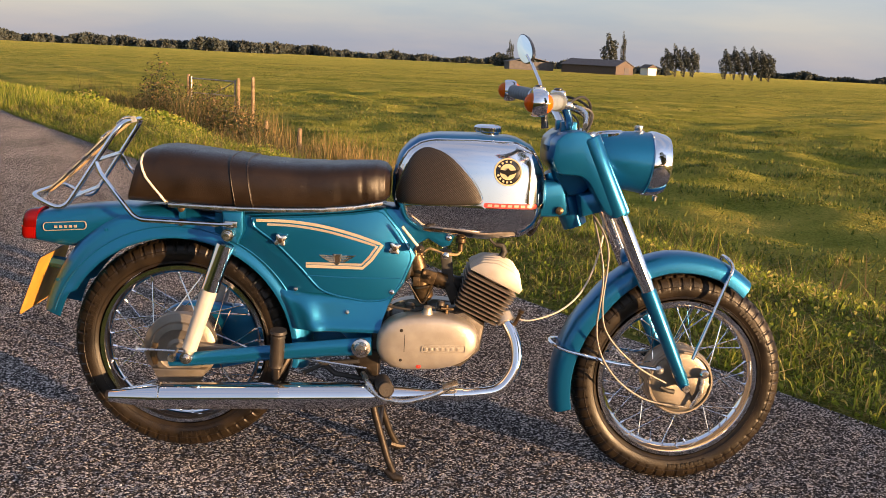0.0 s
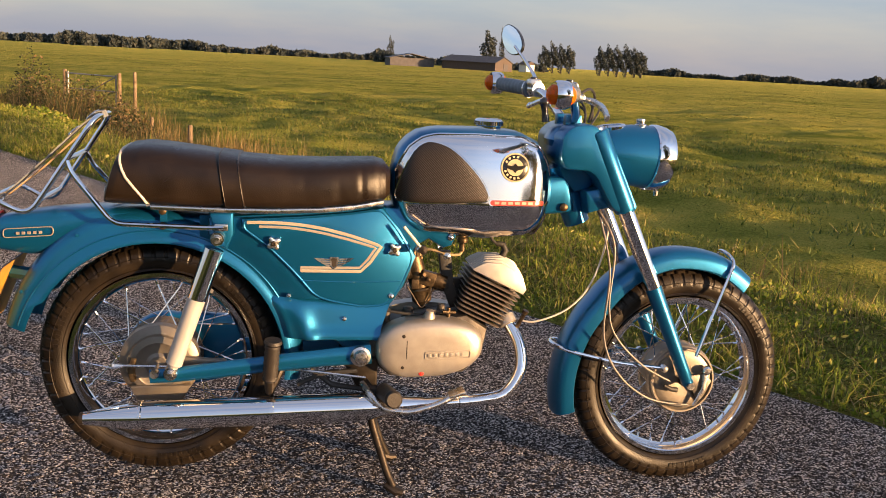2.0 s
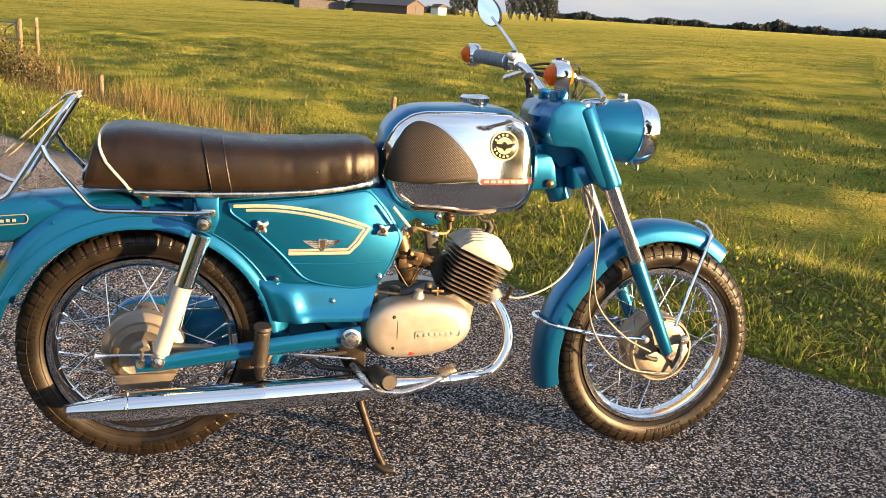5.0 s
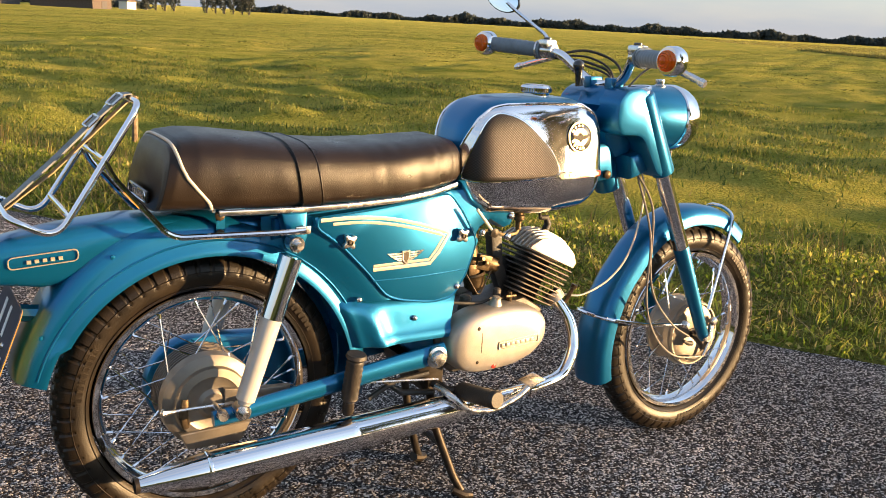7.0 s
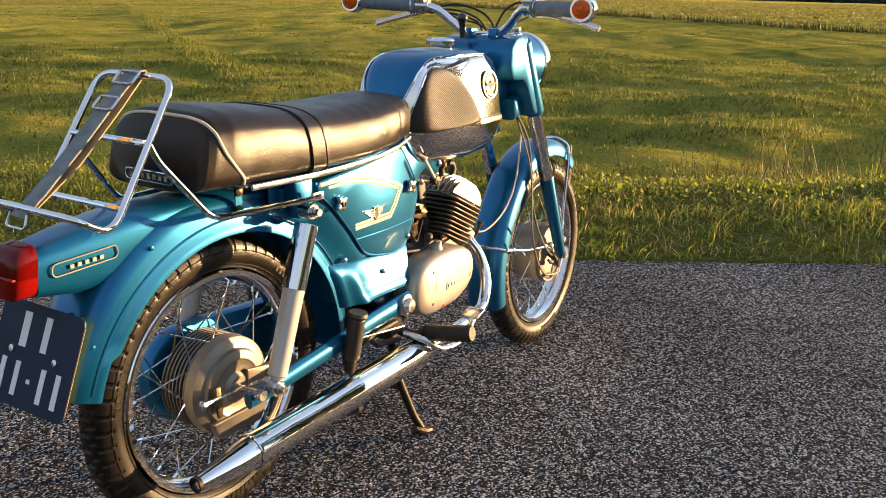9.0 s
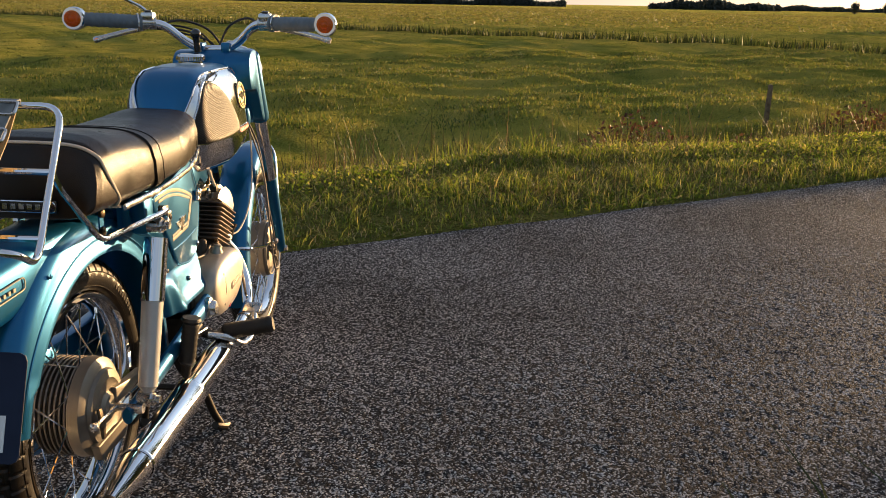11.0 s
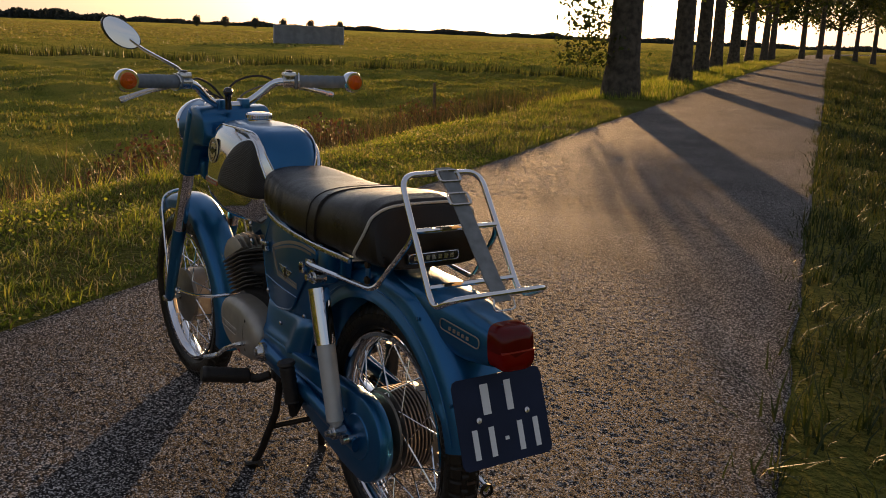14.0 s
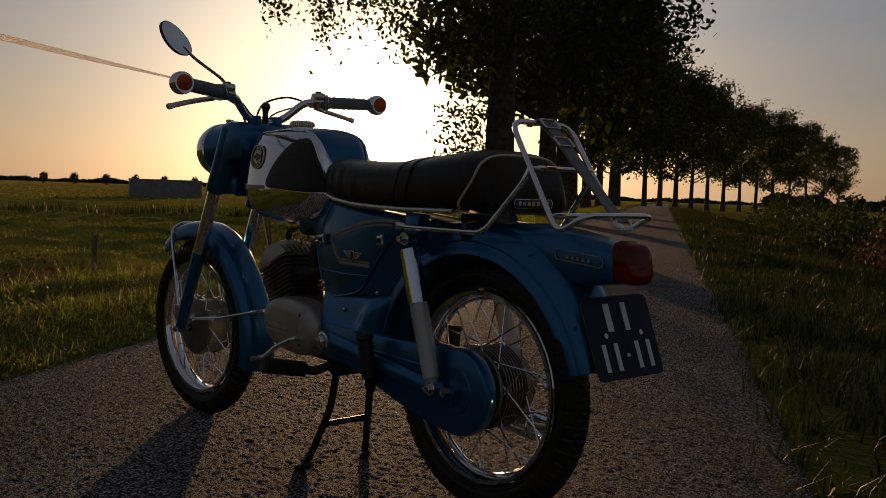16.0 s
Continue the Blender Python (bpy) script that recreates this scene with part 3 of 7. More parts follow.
def beyond(s, n):
    """Only past the straight field ditch."""
    x, y = on_plan(s, n)
    side = (x - 36.0) * 157.5 - (y + 33.5) * 114.0
    return ((side > 700) & (np.hypot(x, y) > 90)).astype(float) * np.clip(0.7 + 0.3 * np.sin(n * 0.05 + s * 0.02), 0, 1)


blades("stubble", 170000, (-190, 260), (40, 420), (0.10, 0.26), 0.40, M_STUBBLE, lean=0.8, dens=beyond, label="pale stubble on the fields beyond the ditch", category="stubble", simple=True)
blades("side_meadow_grass", 110000, (58, 210), (5, 34), (0.10, 0.22), 0.10, M_FIELD, lean=0.8, clump=20, dens=rows_of_grass, label="mown meadow grass beside the tree row", spread=0.4, simple=True)
blades("far_verge_grass", 60000, (16, 60), (1.9, 5.0), (0.06, 0.2), 0.014, M_GRASS, clump=12, label="grass verge further along the road", simple=True)
blades("back_verge_grass", 80000, (-32, -12.5), (1.9, 6.4), (0.05, 0.17), 0.014, M_GRASS, clump=12, label="grass verge back along the road", simple=True)
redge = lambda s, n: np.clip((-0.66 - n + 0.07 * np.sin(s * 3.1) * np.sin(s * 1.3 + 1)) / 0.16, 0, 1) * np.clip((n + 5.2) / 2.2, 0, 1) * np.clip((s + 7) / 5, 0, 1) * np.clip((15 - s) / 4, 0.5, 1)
# the verge grass is coloured darker in place of the trees' shadow
blades("near_verge_grass", 60000, (-7, 13), (-5.2, -0.62), (0.04, 0.16), 0.009, M_RANKSHADE, lean=0.9, clump=10, dens=redge, label="unmown grass on the verge, tree shade put into its colour")
blades("near_verge_grass_beyond", 60000, (14, 70), (-4.5, -0.75), (0.06, 0.20), 0.016, M_RANKSHADE, clump=12, simple=True, label="unmown verge grass further on, tree shade put into its colour")


blades("reeds", 5000, (-15.0, -10.2), (6.8, 8.4), (0.35, 0.9), 0.012, M_DRY, lean=0.28, clump=26, label="tall pale dry reeds beside the ditch", category="reeds", spread=0.12)
blades("brown_reeds", 15000, (-25.5, -17.0), (6.4, 8.9), (0.45, 1.25), 0.013, M_REED, lean=0.55, clump=30, label="tall brown reeds round the field gate", category="reeds", spread=0.16, simple=True)
blades("withered_reeds", 15000, (3, 22), (5.6, 8.2), (0.25, 0.8), 0.016, M_REED, lean=0.5, clump=40, label="brown withered reeds and dock in the ditch", category="reeds", spread=0.3, simple=True)
blades("ditch_reeds", 11000, (-19, -8), (6.4, 8.3), (0.18, 0.50), 0.012, M_REED, lean=0.9, clump=30, label="brown and green reeds along the ditch", category="reeds", spread=0.2, simple=True)


def bush_patch(name, count, s_c, n_c, size, leaf, material, label, category="weeds"):
    """A loose heap of small leaves and stalks, as one object."""
    u = RNG.normal(0, 1, (count, 3))
    u /= np.linalg.norm(u, axis=1)[:, None]
    r = RNG.uniform(0.2, 1, count) ** 0.6
    s, n = s_c + u[:, 0] * r * size[0], n_c + u[:, 1] * r * size[1]
    lump = 0.65 + 0.35 * np.sin(s * 2.1 + n * 1.3) * np.sin(n * 2.7 - s * 0.9)
    x, y = on_plan(s, n)
    z = ground_z(s, n) + np.abs(u[:, 2]) * r * size[2] * lump
    return new(name, leaf_mesh(name, np.stack([x, y, z], -1), leaf, material)), label, category


def leaf_mesh(name, centres, leaf, material):
    """One small bent quad for each centre."""
    m = len(centres)
    a = RNG.normal(0, 1, (m, 3))
    a /= np.linalg.norm(a, axis=1)[:, None]
    b = np.cross(a, RNG.normal(0, 1, (m, 3)))
    b /= np.linalg.norm(b, axis=1)[:, None]
    sz = (RNG.uniform(0.6, 1.3, m) * leaf / 2)[:, None]
    v = np.stack([centres - a * sz, centres + b * sz * 0.55, centres + a * sz, centres - b * sz * 0.55], 1).reshape(-1, 3)
    return raw_mesh(name, v, np.arange(m)[:, None] * 4 + [0, 1, 2, 3], material)


hs, hn = RNG.uniform(-14, 13, 90000), 1.95 + 2.6 * RNG.uniform(0, 1, 90000) ** 1.2
keep = np.sin(hs * 2.3 + hn * 3.1) + np.sin(hs * 0.9 - hn * 1.7) + RNG.normal(0, 0.6, 90000) > -0.2
hs, hn = hs[keep], hn[keep]
hx, hy = on_plan(hs, hn)
herb = new("verge_herbs", leaf_mesh("verge_herbs", np.stack([hx, hy, ground_z(hs, hn) + (0.02 + 0.11 * np.clip((hn - 2.3) / 0.8, 0, 1) * lattice(hs, hn, 0.6, 0.45, 5)) * RNG.uniform(0, 1, len(hs))], -1), 0.027, M_GRASS))
tagged(herb, "low clover and herbs among the verge grass", "herbs", kind="stuff")
for s_c, n_c, size, count, material, label in (
        (7.8, 7.0, (2.6, 1.2, 1.0), 5000, M_RUST, "withered red-brown dock plants in the ditch"),
        (11.5, 6.6, (1.8, 0.9, 0.9), 3000, M_RUST, "withered red-brown dock plants in the ditch"),
        (16.0, 6.8, (2.5, 0.9, 1.0), 3500, M_RUST, "withered red-brown dock plants in the ditch"),
        (-12.6, 7.6, (1.9, 0.7, 0.9), 1200, M_DRY, "pale dry reeds beside the ditch"),
        (-6.5, 7.6, (1.2, 0.6, 0.6), 500, M_DRY, "pale dry reeds beside the ditch"),
        (-23.5, 7.9, (3.0, 1.0, 1.2), 2500, M_RUST, "brown reeds round the field gate"),
        (-21.3, 7.7, (3.4, 1.0, 2.3), 12000, M_REED, "brown bushy weeds round the field gate"),
        (-17.0, 7.5, (2.4, 0.9, 1.5), 5500, M_REED, "brown bushy weeds beside the ditch"),
        (-19.5, 5.2, (3.0, 0.9, 0.45), 6000, M_GRASS, "lush green weeds on the ditch bank"),
        (-14.5, 4.9, (2.6, 0.8, 0.35), 5000, M_GRASS, "lush green weeds on the ditch bank"),
        (-26.0, 7.2, (2.5, 1.0, 0.6), 1500, M_DRY, "pale dry reeds beside the ditch"),
        (14.0, -4.9, (5.0, 1.5, 1.3), 7000, M_RUST, "dark rough weeds beyond the verge"),
        (24.0, -5.6, (7.0, 2.0, 1.8), 9000, M_LEAF, "dark rough weeds beyond the verge"),
        (42.0, -6.2, (11.0, 2.2, 2.3), 9000, M_LEAF, "dark rough weeds beyond the verge")):
    ob, lab, cat = bush_patch("weed_patch", count, s_c, n_c, size, 0.075 if s_c < 20 else 0.13, material, label)
    tagged(ob, lab, cat, kind="stuff")


def tree(height, crown_r, crown_low, trunk_r, leaves, leaf, seed, droop=0.0):
    """A tall roadside tree: tapered trunk, limbs, and a crown of leaf sprays round the limbs' ends."""
    rng = np.random.default_rng(seed)
    base = new("tree")
    bm = bmesh.new()
    lean = rng.normal(0, 0.15, 2)
    path = [Vector((lean[0] * t * t * 2, lean[1] * t * t * 2, height * 0.9 * t - 0.4)) for t in np.linspace(0, 1, 14)]
    add_tube(bm, path, [trunk_r * (1.35 if i == 0 else 1.0) * (1 - 0.93 * i / 13) for i in range(14)], 12)
    tips = []
    for k in range(46):
        t = rng.uniform(crown_low / height, 0.98)
        p0 = path[0].lerp(path[-1], t)
        az = rng.uniform(0, 2 * np.pi)
        shape = math.sin(math.pi * min(0.22 + 0.78 * (t - crown_low / height) / (1 - crown_low / height), 1.0)) ** 0.6
        ln = crown_r * shape * rng.uniform(0.65, 1.1) + 0.4
        d = Vector((math.cos(az), math.sin(az), rng.uniform(0.1, 0.7) - droop))
        limb = [p0 + d * ln * u + Vector((0, 0, 0.25 * ln * u * u - droop * ln * u * u * 0.6)) for u in (0, 0.35, 0.7, 1)]
        r0 = trunk_r * 0.28 * (1.05 - t)
        add_tube(bm, limb, [r0 + 0.02, r0 * 0.7 + 0.015, r0 * 0.4 + 0.01, 0.008], 6)
        for u in (0.45, 0.7, 0.9, 1.0):
            tips.append((p0 + d * ln * u + Vector((0, 0, 0.25 * ln * u * u - droop * ln * u * u * 0.6)), 0.35 + 0.16 * ln))
            q = tips[-1][0] + Vector(rng.normal(0, 0.5, 3))
            tips.append((q, 0.3 + 0.13 * ln))
    part("trunk", bm, M_BARK, base)
    idx = rng.integers(0, len(tips), leaves)
    c = np.array([tips[i][0] for i in idx]) + rng.normal(0, 1, (leaves, 3)) * np.array([tips[i][1] for i in idx])[:, None] * [0.62, 0.62, 0.5]
    c = c[c[:, 2] > crown_low * 0.72]
    crown = new("crown", leaf_mesh("crown", c, leaf, M_LEAF))
    crown.parent = base
    return tagged(base, "tall leafy roadside tree with straight trunk", "tree", group="roadside tree row")


TREE_AT = [(16.6, -16.2), (22.8, -24.8), (29.6, -33.2), (36.6, -42.0), (44.0, -52.0), (51.5, -62.5), (59, -73.5), (67, -84.5)]
for az, d in ((-53.0, 118), (-53.9, 128), (-54.8, 138), (-55.7, 149), (-56.6, 160), (-57.5, 172), (-58.4, 184), (-59.3, 196), (-60.2, 208), (-61.1, 222), (-62.0, 240), (-62.9, 262), (-63.7, 300)):
    TREE_AT.append((-1.5 + d * math.cos(radians(az)), 1.4 + d * math.sin(radians(az))))
ROW = 0.77                                              # the row's spacing and size, drawn together about the near end
TREE_AT = [(-1.55 + ROW * (x + 1.55), 1.3 + ROW * (y - 1.3)) for x, y in TREE_AT]
big = tree(21, 4.7, 5.0, 0.45, 46000, 0.16, 3, droop=0.06)
big.matrix_basis = pose(*TREE_AT[0], -0.16, 0, 0, 200) @ Matrix.Scale(ROW, 4)
k = 1500
u = RNG.normal(0, 1, (k, 3)) * [0.42, 0.42, 0.0] + np.stack([np.full(k, 0.62), np.full(k, 0.66), RNG.uniform(0.9, 3.4, k)], -1)
turn_back = np.array(pose(0, 0, 0, 0, 0, -200).to_3x3())
shoots = new("side_foliage", leaf_mesh("side_foliage", u @ turn_back.T, 0.14, M_LEAF))
shoots.parent = big
reach = Vector((math.cos(radians(-154)), math.sin(radians(-154)), 0))          # a low bough with hanging sprays
bough = [reach * d + Vector((0, 0, z)) for d, z in ((0.1, 7.4), (1.5, 7.9), (3.2, 7.7), (4.8, 7.0), (6.1, 6.3))]
part("bough", tube(smooth_path(bough, 4), [0.09 - 0.08 * k / 16 for k in range(17)], 7), M_BARK, big)
u = np.concatenate([np.array(reach * d)[None] + RNG.normal(0, 1, (k, 3)) * [0.24, 0.24, h] + [0, 0, z] for d, z, h, k in ((4.75, 5.9, 0.55, 420), (6.05, 6.0, 0.35, 220), (5.3, 6.7, 0.3, 260), (3.9, 6.6, 0.5, 420), (2.8, 6.9, 0.5, 420))])
sprays = new("hanging_spray", leaf_mesh("hanging_spray", u, 0.15, M_LEAF))
sprays.parent = big
kinds = [tree(22, 5.6, 4.4, 0.40, 10000, 0.46, 11, 0.05), tree(20, 5.4, 4.2, 0.36, 10000, 0.46, 12), tree(21, 6.0, 4.4, 0.38, 10000, 0.42, 13)]
for i, (x, y) in enumerate(TREE_AT[1:]):
    m = pose(x, y, -0.3 - float(fall(x, y)), 0, 0, 47 * i % 360)
    if i < 3:
        kinds[i].matrix_basis = m @ Matrix.Scale(ROW, 4)
    else:
        copy_thing(kinds[i % 3], m @ Matrix.Diagonal((1, 1, 0.95 + 0.1 * ((i * 7) % 3) / 2, 1)))


def far_wood(name, az0, az1, dist, h0, h1, label, count=1300, leaf=2.8, rough_top=0.5, flat=False):
    """A distant belt of trees as one object: overlapping crowns of big leaf clumps."""
    cs = []
    az = az0
    while az < az1:
        h = 0.58 * (h0 + (h1 - h0) * max(0.5 + 0.5 * math.sin(az * 1.1) + 0.4 * math.sin(az * 2.9 + 1), -0.2) + RNG.uniform(-0.8, 0.8))
        r = h * RNG.uniform(0.26, 0.44)
        k = max(int(count * r * r / 75), 30)
        u = RNG.normal(0, 1, (k, 3))
        u /= np.linalg.norm(u, axis=1)[:, None]
        u *= RNG.uniform(0.35, 1, (k, 1)) ** 0.5
        d = dist * RNG.uniform(0.97, 1.05)
        c = np.array([d * math.cos(radians(az)), d * math.sin(radians(az)), -1.3 - float(fall(d, 0)) + h * 0.52])
        cs.append(c + u * [r, r, h * 0.5])
        low = RNG.uniform(-1, 1, (k // 2, 3)) * [r, r, h * 0.26] + c - [0, 0, h * 0.26]     # undergrowth between the stems
        cs.append(low)
        az += math.degrees(r / dist) * RNG.uniform(0.4, 0.75)
    ob = new(name, leaf_mesh(name, np.concatenate(cs), leaf, M_HAZYLEAF))
    return tagged(ob, label, "far trees", kind="stuff")


for az0, az1, dist, h0, h1, lab in (
        (96, 120, 700, 8, 12, "distant wood on the horizon"), (100, 104.5, 560, 10, 12, "distant wood on the horizon"),
        (84, 97, 620, 4, 8, "distant hedge and trees on the horizon"), (82.5, 87, 480, 5, 9, "distant trees behind the farm"),
        (77, 83, 420, 4, 7, "distant trees behind the farm"), (60, 72, 800, 4, 9, "distant trees on the horizon"),
        (40, 61, 720, 6, 11, "distant wooded edge on the horizon"), (18, 40, 800, 6, 12, "distant wooded edge on the horizon"),
        (-2, 18, 800, 6, 11, "distant wooded edge on the horizon"), (-14, -7, 700, 7, 11, "distant wood on the horizon"),
        (-33, -10, 900, 3, 7, "distant low trees on the horizon"), (-60, -33, 900, 4, 8, "distant low trees on the horizon"),
        (-78, -60, 420, 6, 11, "dark wood beyond the end of the road"), (-100, -76, 260, 6, 9, "dark wood beyond the verge")):
    far_wood("far_wood", az0, az1, dist, h0, h1, lab)


# a vapour trail high in the evening sky
M_TRAIL = island_mat("vapour", [(0.0, (0.9, 0.9, 0.9)), (1.0, (0.9, 0.9, 0.9))], 1.0, 0.85, 0.0)
trail = [Vector((math.cos(radians(a)) * math.cos(radians(e)), math.sin(radians(a)) * math.cos(radians(e)), math.sin(radians(e)))) * 4000 for a, e in ((-4.0, 9.4), (-10.0, 8.4), (-15.9, 7.4), (-20.2, 6.67), (-24.8, 5.9))]
tagged(part("vapour_trail", tube(trail, [18, 16, 13, 10, 4], 8), M_TRAIL), "thin white vapour trail high in the sky", "vapour trail", kind="structure")


def lone_tree(dist, az, h, r, label, kind_of="tree"):
    """A far tree of its own, with trunk and uneven crown."""
    base = new("far_tree")
    add = tube([(0, 0, -0.3), (0, 0, h * 0.35), (0, 0, h * 0.8)], [0.3, 0.22, 0.05], 7)
    part("trunk", add, M_BARK, base)
    k = 1500
    u = RNG.normal(0, 1, (k, 3))
    u /= np.linalg.norm(u, axis=1)[:, None]
    u *= RNG.uniform(0.3, 1, (k, 1)) ** 0.5 * (0.8 + 0.25 * np.sin(u[:, :1] * 5 + u[:, 2:] * 4))
    crown = new("crown", leaf_mesh("crown", u * [r, r, h * 0.5] + [0, 0, h * 0.50], max(r * 0.25, 0.4), M_HAZYLEAF))
    crown.parent = base
    base.matrix_basis = pose(dist * math.cos(radians(az)), dist * math.sin(radians(az)), -1.2 - float(fall(dist, 0)))
    return tagged(base, label, "tree")


for az, h in ((77.0, 10.6), (76.5, 12.0), (76.0, 11.4), (75.5, 10.8), (73.7, 11.2), (73.2, 12.2), (72.7, 11.8), (72.2, 12.4), (71.7, 11.6), (71.3, 10.4)):
    lone_tree(360, az, h, 2.7, "round dark tree in a clump by the farm")
lone_tree(330, 80.3, 14, 3.4, "leafy tree beside the farm")
lone_tree(330, 79.55, 15, 1.2, "slim tall poplar beside the farm")
lone_tree(400, 86.2, 12, 1.8, "slim dark tree on the horizon")
for az in (-18.0, -19.6, -21.3, -22.9, -24.5, -26.2):
    lone_tree(500, az, 6.0, 2.3, "small round tree standing alone on the horizon")


# ---- container, barn, fence ----
M_CONT = mat("container_paint", (0.30, 0.31, 0.33), 0.6, vary=0.15, scale=1.5, bump=0.2)
M_BARN = mat("barn_wall", (0.075, 0.055, 0.045), 0.8, vary=0.15, scale=2)
M_ROOF = mat("barn_roof", (0.060, 0.055, 0.058), 0.7, vary=0.2, scale=1)
M_WHITE = mat("white_plaster", (0.7, 0.68, 0.62), 0.8, vary=0.05)

cont = new("container")
zig = []
for k in range(62):
    zig += [(-4.2 + 8.4 * k / 62 + o, d) for o, d in ((0, 0.0), (0.035, 0.06), (0.068, 0.06), (0.1, 0.0))]
bm = bmesh.new()
ring = [Vector((x, -1.2 - d, 0)) for x, d in zig] + [Vector((4.2, 1.2, 0)), Vector((-4.2, 1.2, 0))]
add_loft(bm, [ring, [q + Vector((0, 0, 2.2)) for q in ring]])
part("wall", bm, M_CONT, cont)
for z in (0.06, 2.22):
    part("rail", box((0, 0, z), (8.5, 2.56, 0.14), bevel=0.02), M_CONT, cont)
for sx in (-4.2, 4.2):
    part("corner_post", box((sx, -1.24, 1.12), (0.16, 0.16, 2.2), bevel=0.02), M_CONT, cont)
cont.matrix_basis = pose(108.5, -49.0, -1.25 - float(fall(108.5, 49)), 0, 0, -90 - 24 + 5)
tagged(cont, "grey corrugated metal container standing in the meadow", "container")

barn = new("barn")
part("wall", box((0, 0, 1.6), (13, 24, 3.2)), M_BARN, barn)
part("gable", slab([(-6.5, 3.19), (0, 5.2), (6.5, 3.19)], -12, 12), M_BARN, barn)
part("roof", slab([(-7.1, 3.2), (0, 5.5), (7.1, 3.2), (7.1, 3.0), (0, 5.25), (-7.1, 3.0)], -12.4, 12.4), M_ROOF, barn)
part("door", box((1.5, -12.05, 1.4), (3.6, 0.12, 2.8)), M_ROOF, barn)
barn.matrix_basis = pose(46, 290, -1.25 - float(fall(46, 290)), 0, 0, 50) @ Matrix.Scale(0.79, 4)
tagged(barn, "low brown farm barn with dark roof", "barn")
shed = new("farm_shed")
part("wall", box((0, 0, 1.3), (14, 8, 2.6)), M_ROOF, shed)
part("roof", slab([(-7.4, 2.5), (0, 4.0), (7.4, 2.5), (7.4, 2.3), (0, 3.8), (-7.4, 2.3)], -4.3, 4.3), M_ROOF, shed)
shed.matrix_basis = pose(26, 300, -1.25 - float(fall(26, 300)), 0, 0, 8)
tagged(shed, "long dark farm shed beside the barn", "shed")
for x, y, w in ((71, 335, 3.2),):
    house = new("farmhouse")
    part("wall", box((0, 0, 1.3), (w, 6, 2.6)), M_WHITE, house)
    part("roof", slab([(-w / 2 - 0.4, 2.5), (0, 2.5 + w * 0.4), (w / 2 + 0.4, 2.5)], -3.3, 3.3), M_BARN, house)
    house.matrix_basis = pose(x, y, -1.25 - float(fall(x, y)), 0, 0, 15)
    tagged(house, "small far farmhouse with pitched roof", "house")


def post_at(x, y, h, r, lean=0):
    s, n = x * ROAD_D.x + y * ROAD_D.y, x * ROAD_N.x + y * ROAD_N.y
    z = float(ground_z(np.array(s), np.array(n)))
    bm = bmesh.new()
    add_lathe(bm, [(-0.3, r * 0.95), (h * 0.5, r), (h - 0.02, r * 0.95), (h, r * 0.8)], (0, 0, 0), "z", 9, caps=True)
    for v in bm.verts:
        v.co.x += 0.2 * r * noise.noise(v.co * 9)
    ob = part("fence_post", bm, M_POST)
    ob.matrix_basis = pose(x, y, z, lean, lean * 0.6, 0)
    return tagged(ob, "weathered round wooden fence post", "fence post", group="fence posts along the ditch")


for x, y, h, lean in ((2.79, 13.5, 0.72, 1), (7.92, 3.24, 0.75, -1), (15.75, -5.12, 0.7, 2), (21.66, -13.6, 0.75, -2), (-2.05, 15.1, 0.95, 1), (-4.47, 22.8, 1.35, 0), (-3.4, 19.0, 0.8, 2), (-5.9, 24.5, 0.8, -3)):
    post_at(x, y, h, 0.046, lean)

gate = new("field_gate")
M_GATE = mat("gate_steel", (0.35, 0.33, 0.30), 0.5, 0.6, vary=0.3)
for z in (0.55, 0.95, 1.33):
    part("rail", tube([(-0.85, 0, z), (0.85, 0, z)], 0.018, 8), M_GATE, gate)
for x in (-0.85, 0.85):
    part("stile", tube([(x, 0, 0.45), (x, 0, 1.38)], 0.022, 8), M_GATE, gate)
for x in (-0.97, 0.97):
    part("post", tube([(x, 0, -0.3), (x, 0, 1.42)], 0.045, 8), M_POST, gate)
part("brace", tube([(-0.85, 0, 0.55), (0.85, 0, 1.33)], 0.014, 8), M_GATE, gate)
gate.matrix_basis = pose(-5.55, 22.9, -1.2, 0, 0, -35)
tagged(gate, "tubular steel field gate between wooden posts", "gate")


# ---- motorcycle materials ----
M_BLUE = mat("blue_paint", (0.003, 0.118, 0.275), 0.33, 0.7, coat=0.4, vary=0.03, scale=5, bump=0.015, bump_scale=900, rough_vary=0.02)
M_CHROME = mat("chrome", (0.80, 0.80, 0.82), 0.05, 1.0, rough_vary=0.025, scale=30)
M_TANKCHROME = mat("tank_chrome", (0.80, 0.79, 0.80), 0.085, 1.0, rough_vary=0.03, scale=18, bump=0.010, bump_scale=120)
M_DULLCHROME = mat("dull_chrome", (0.62, 0.61, 0.60), 0.24, 1.0, rough_vary=0.10, scale=40)
M_ALU = mat("cast_aluminium", (0.40, 0.365, 0.32), 0.46, 0.75, vary=0.10, scale=25, bump=0.15, bump_scale=600)
M_GREYPAINT = mat("grey_paint", (0.46, 0.45, 0.43), 0.42, 0.3, vary=0.06, scale=25, bump=0.03)
M_HUB = mat("hub_alloy", (0.20, 0.178, 0.15), 0.48, 0.75, vary=0.12, scale=25, bump=0.15, bump_scale=600)
M_FIN = mat("dark_fin", (0.15, 0.13, 0.115), 0.5, 0.7, vary=0.2, scale=30)
M_STEEL = mat("dark_steel", (0.032, 0.026, 0.021), 0.5, 0.7, vary=0.35, scale=40, bump=0.2, bump_scale=300)
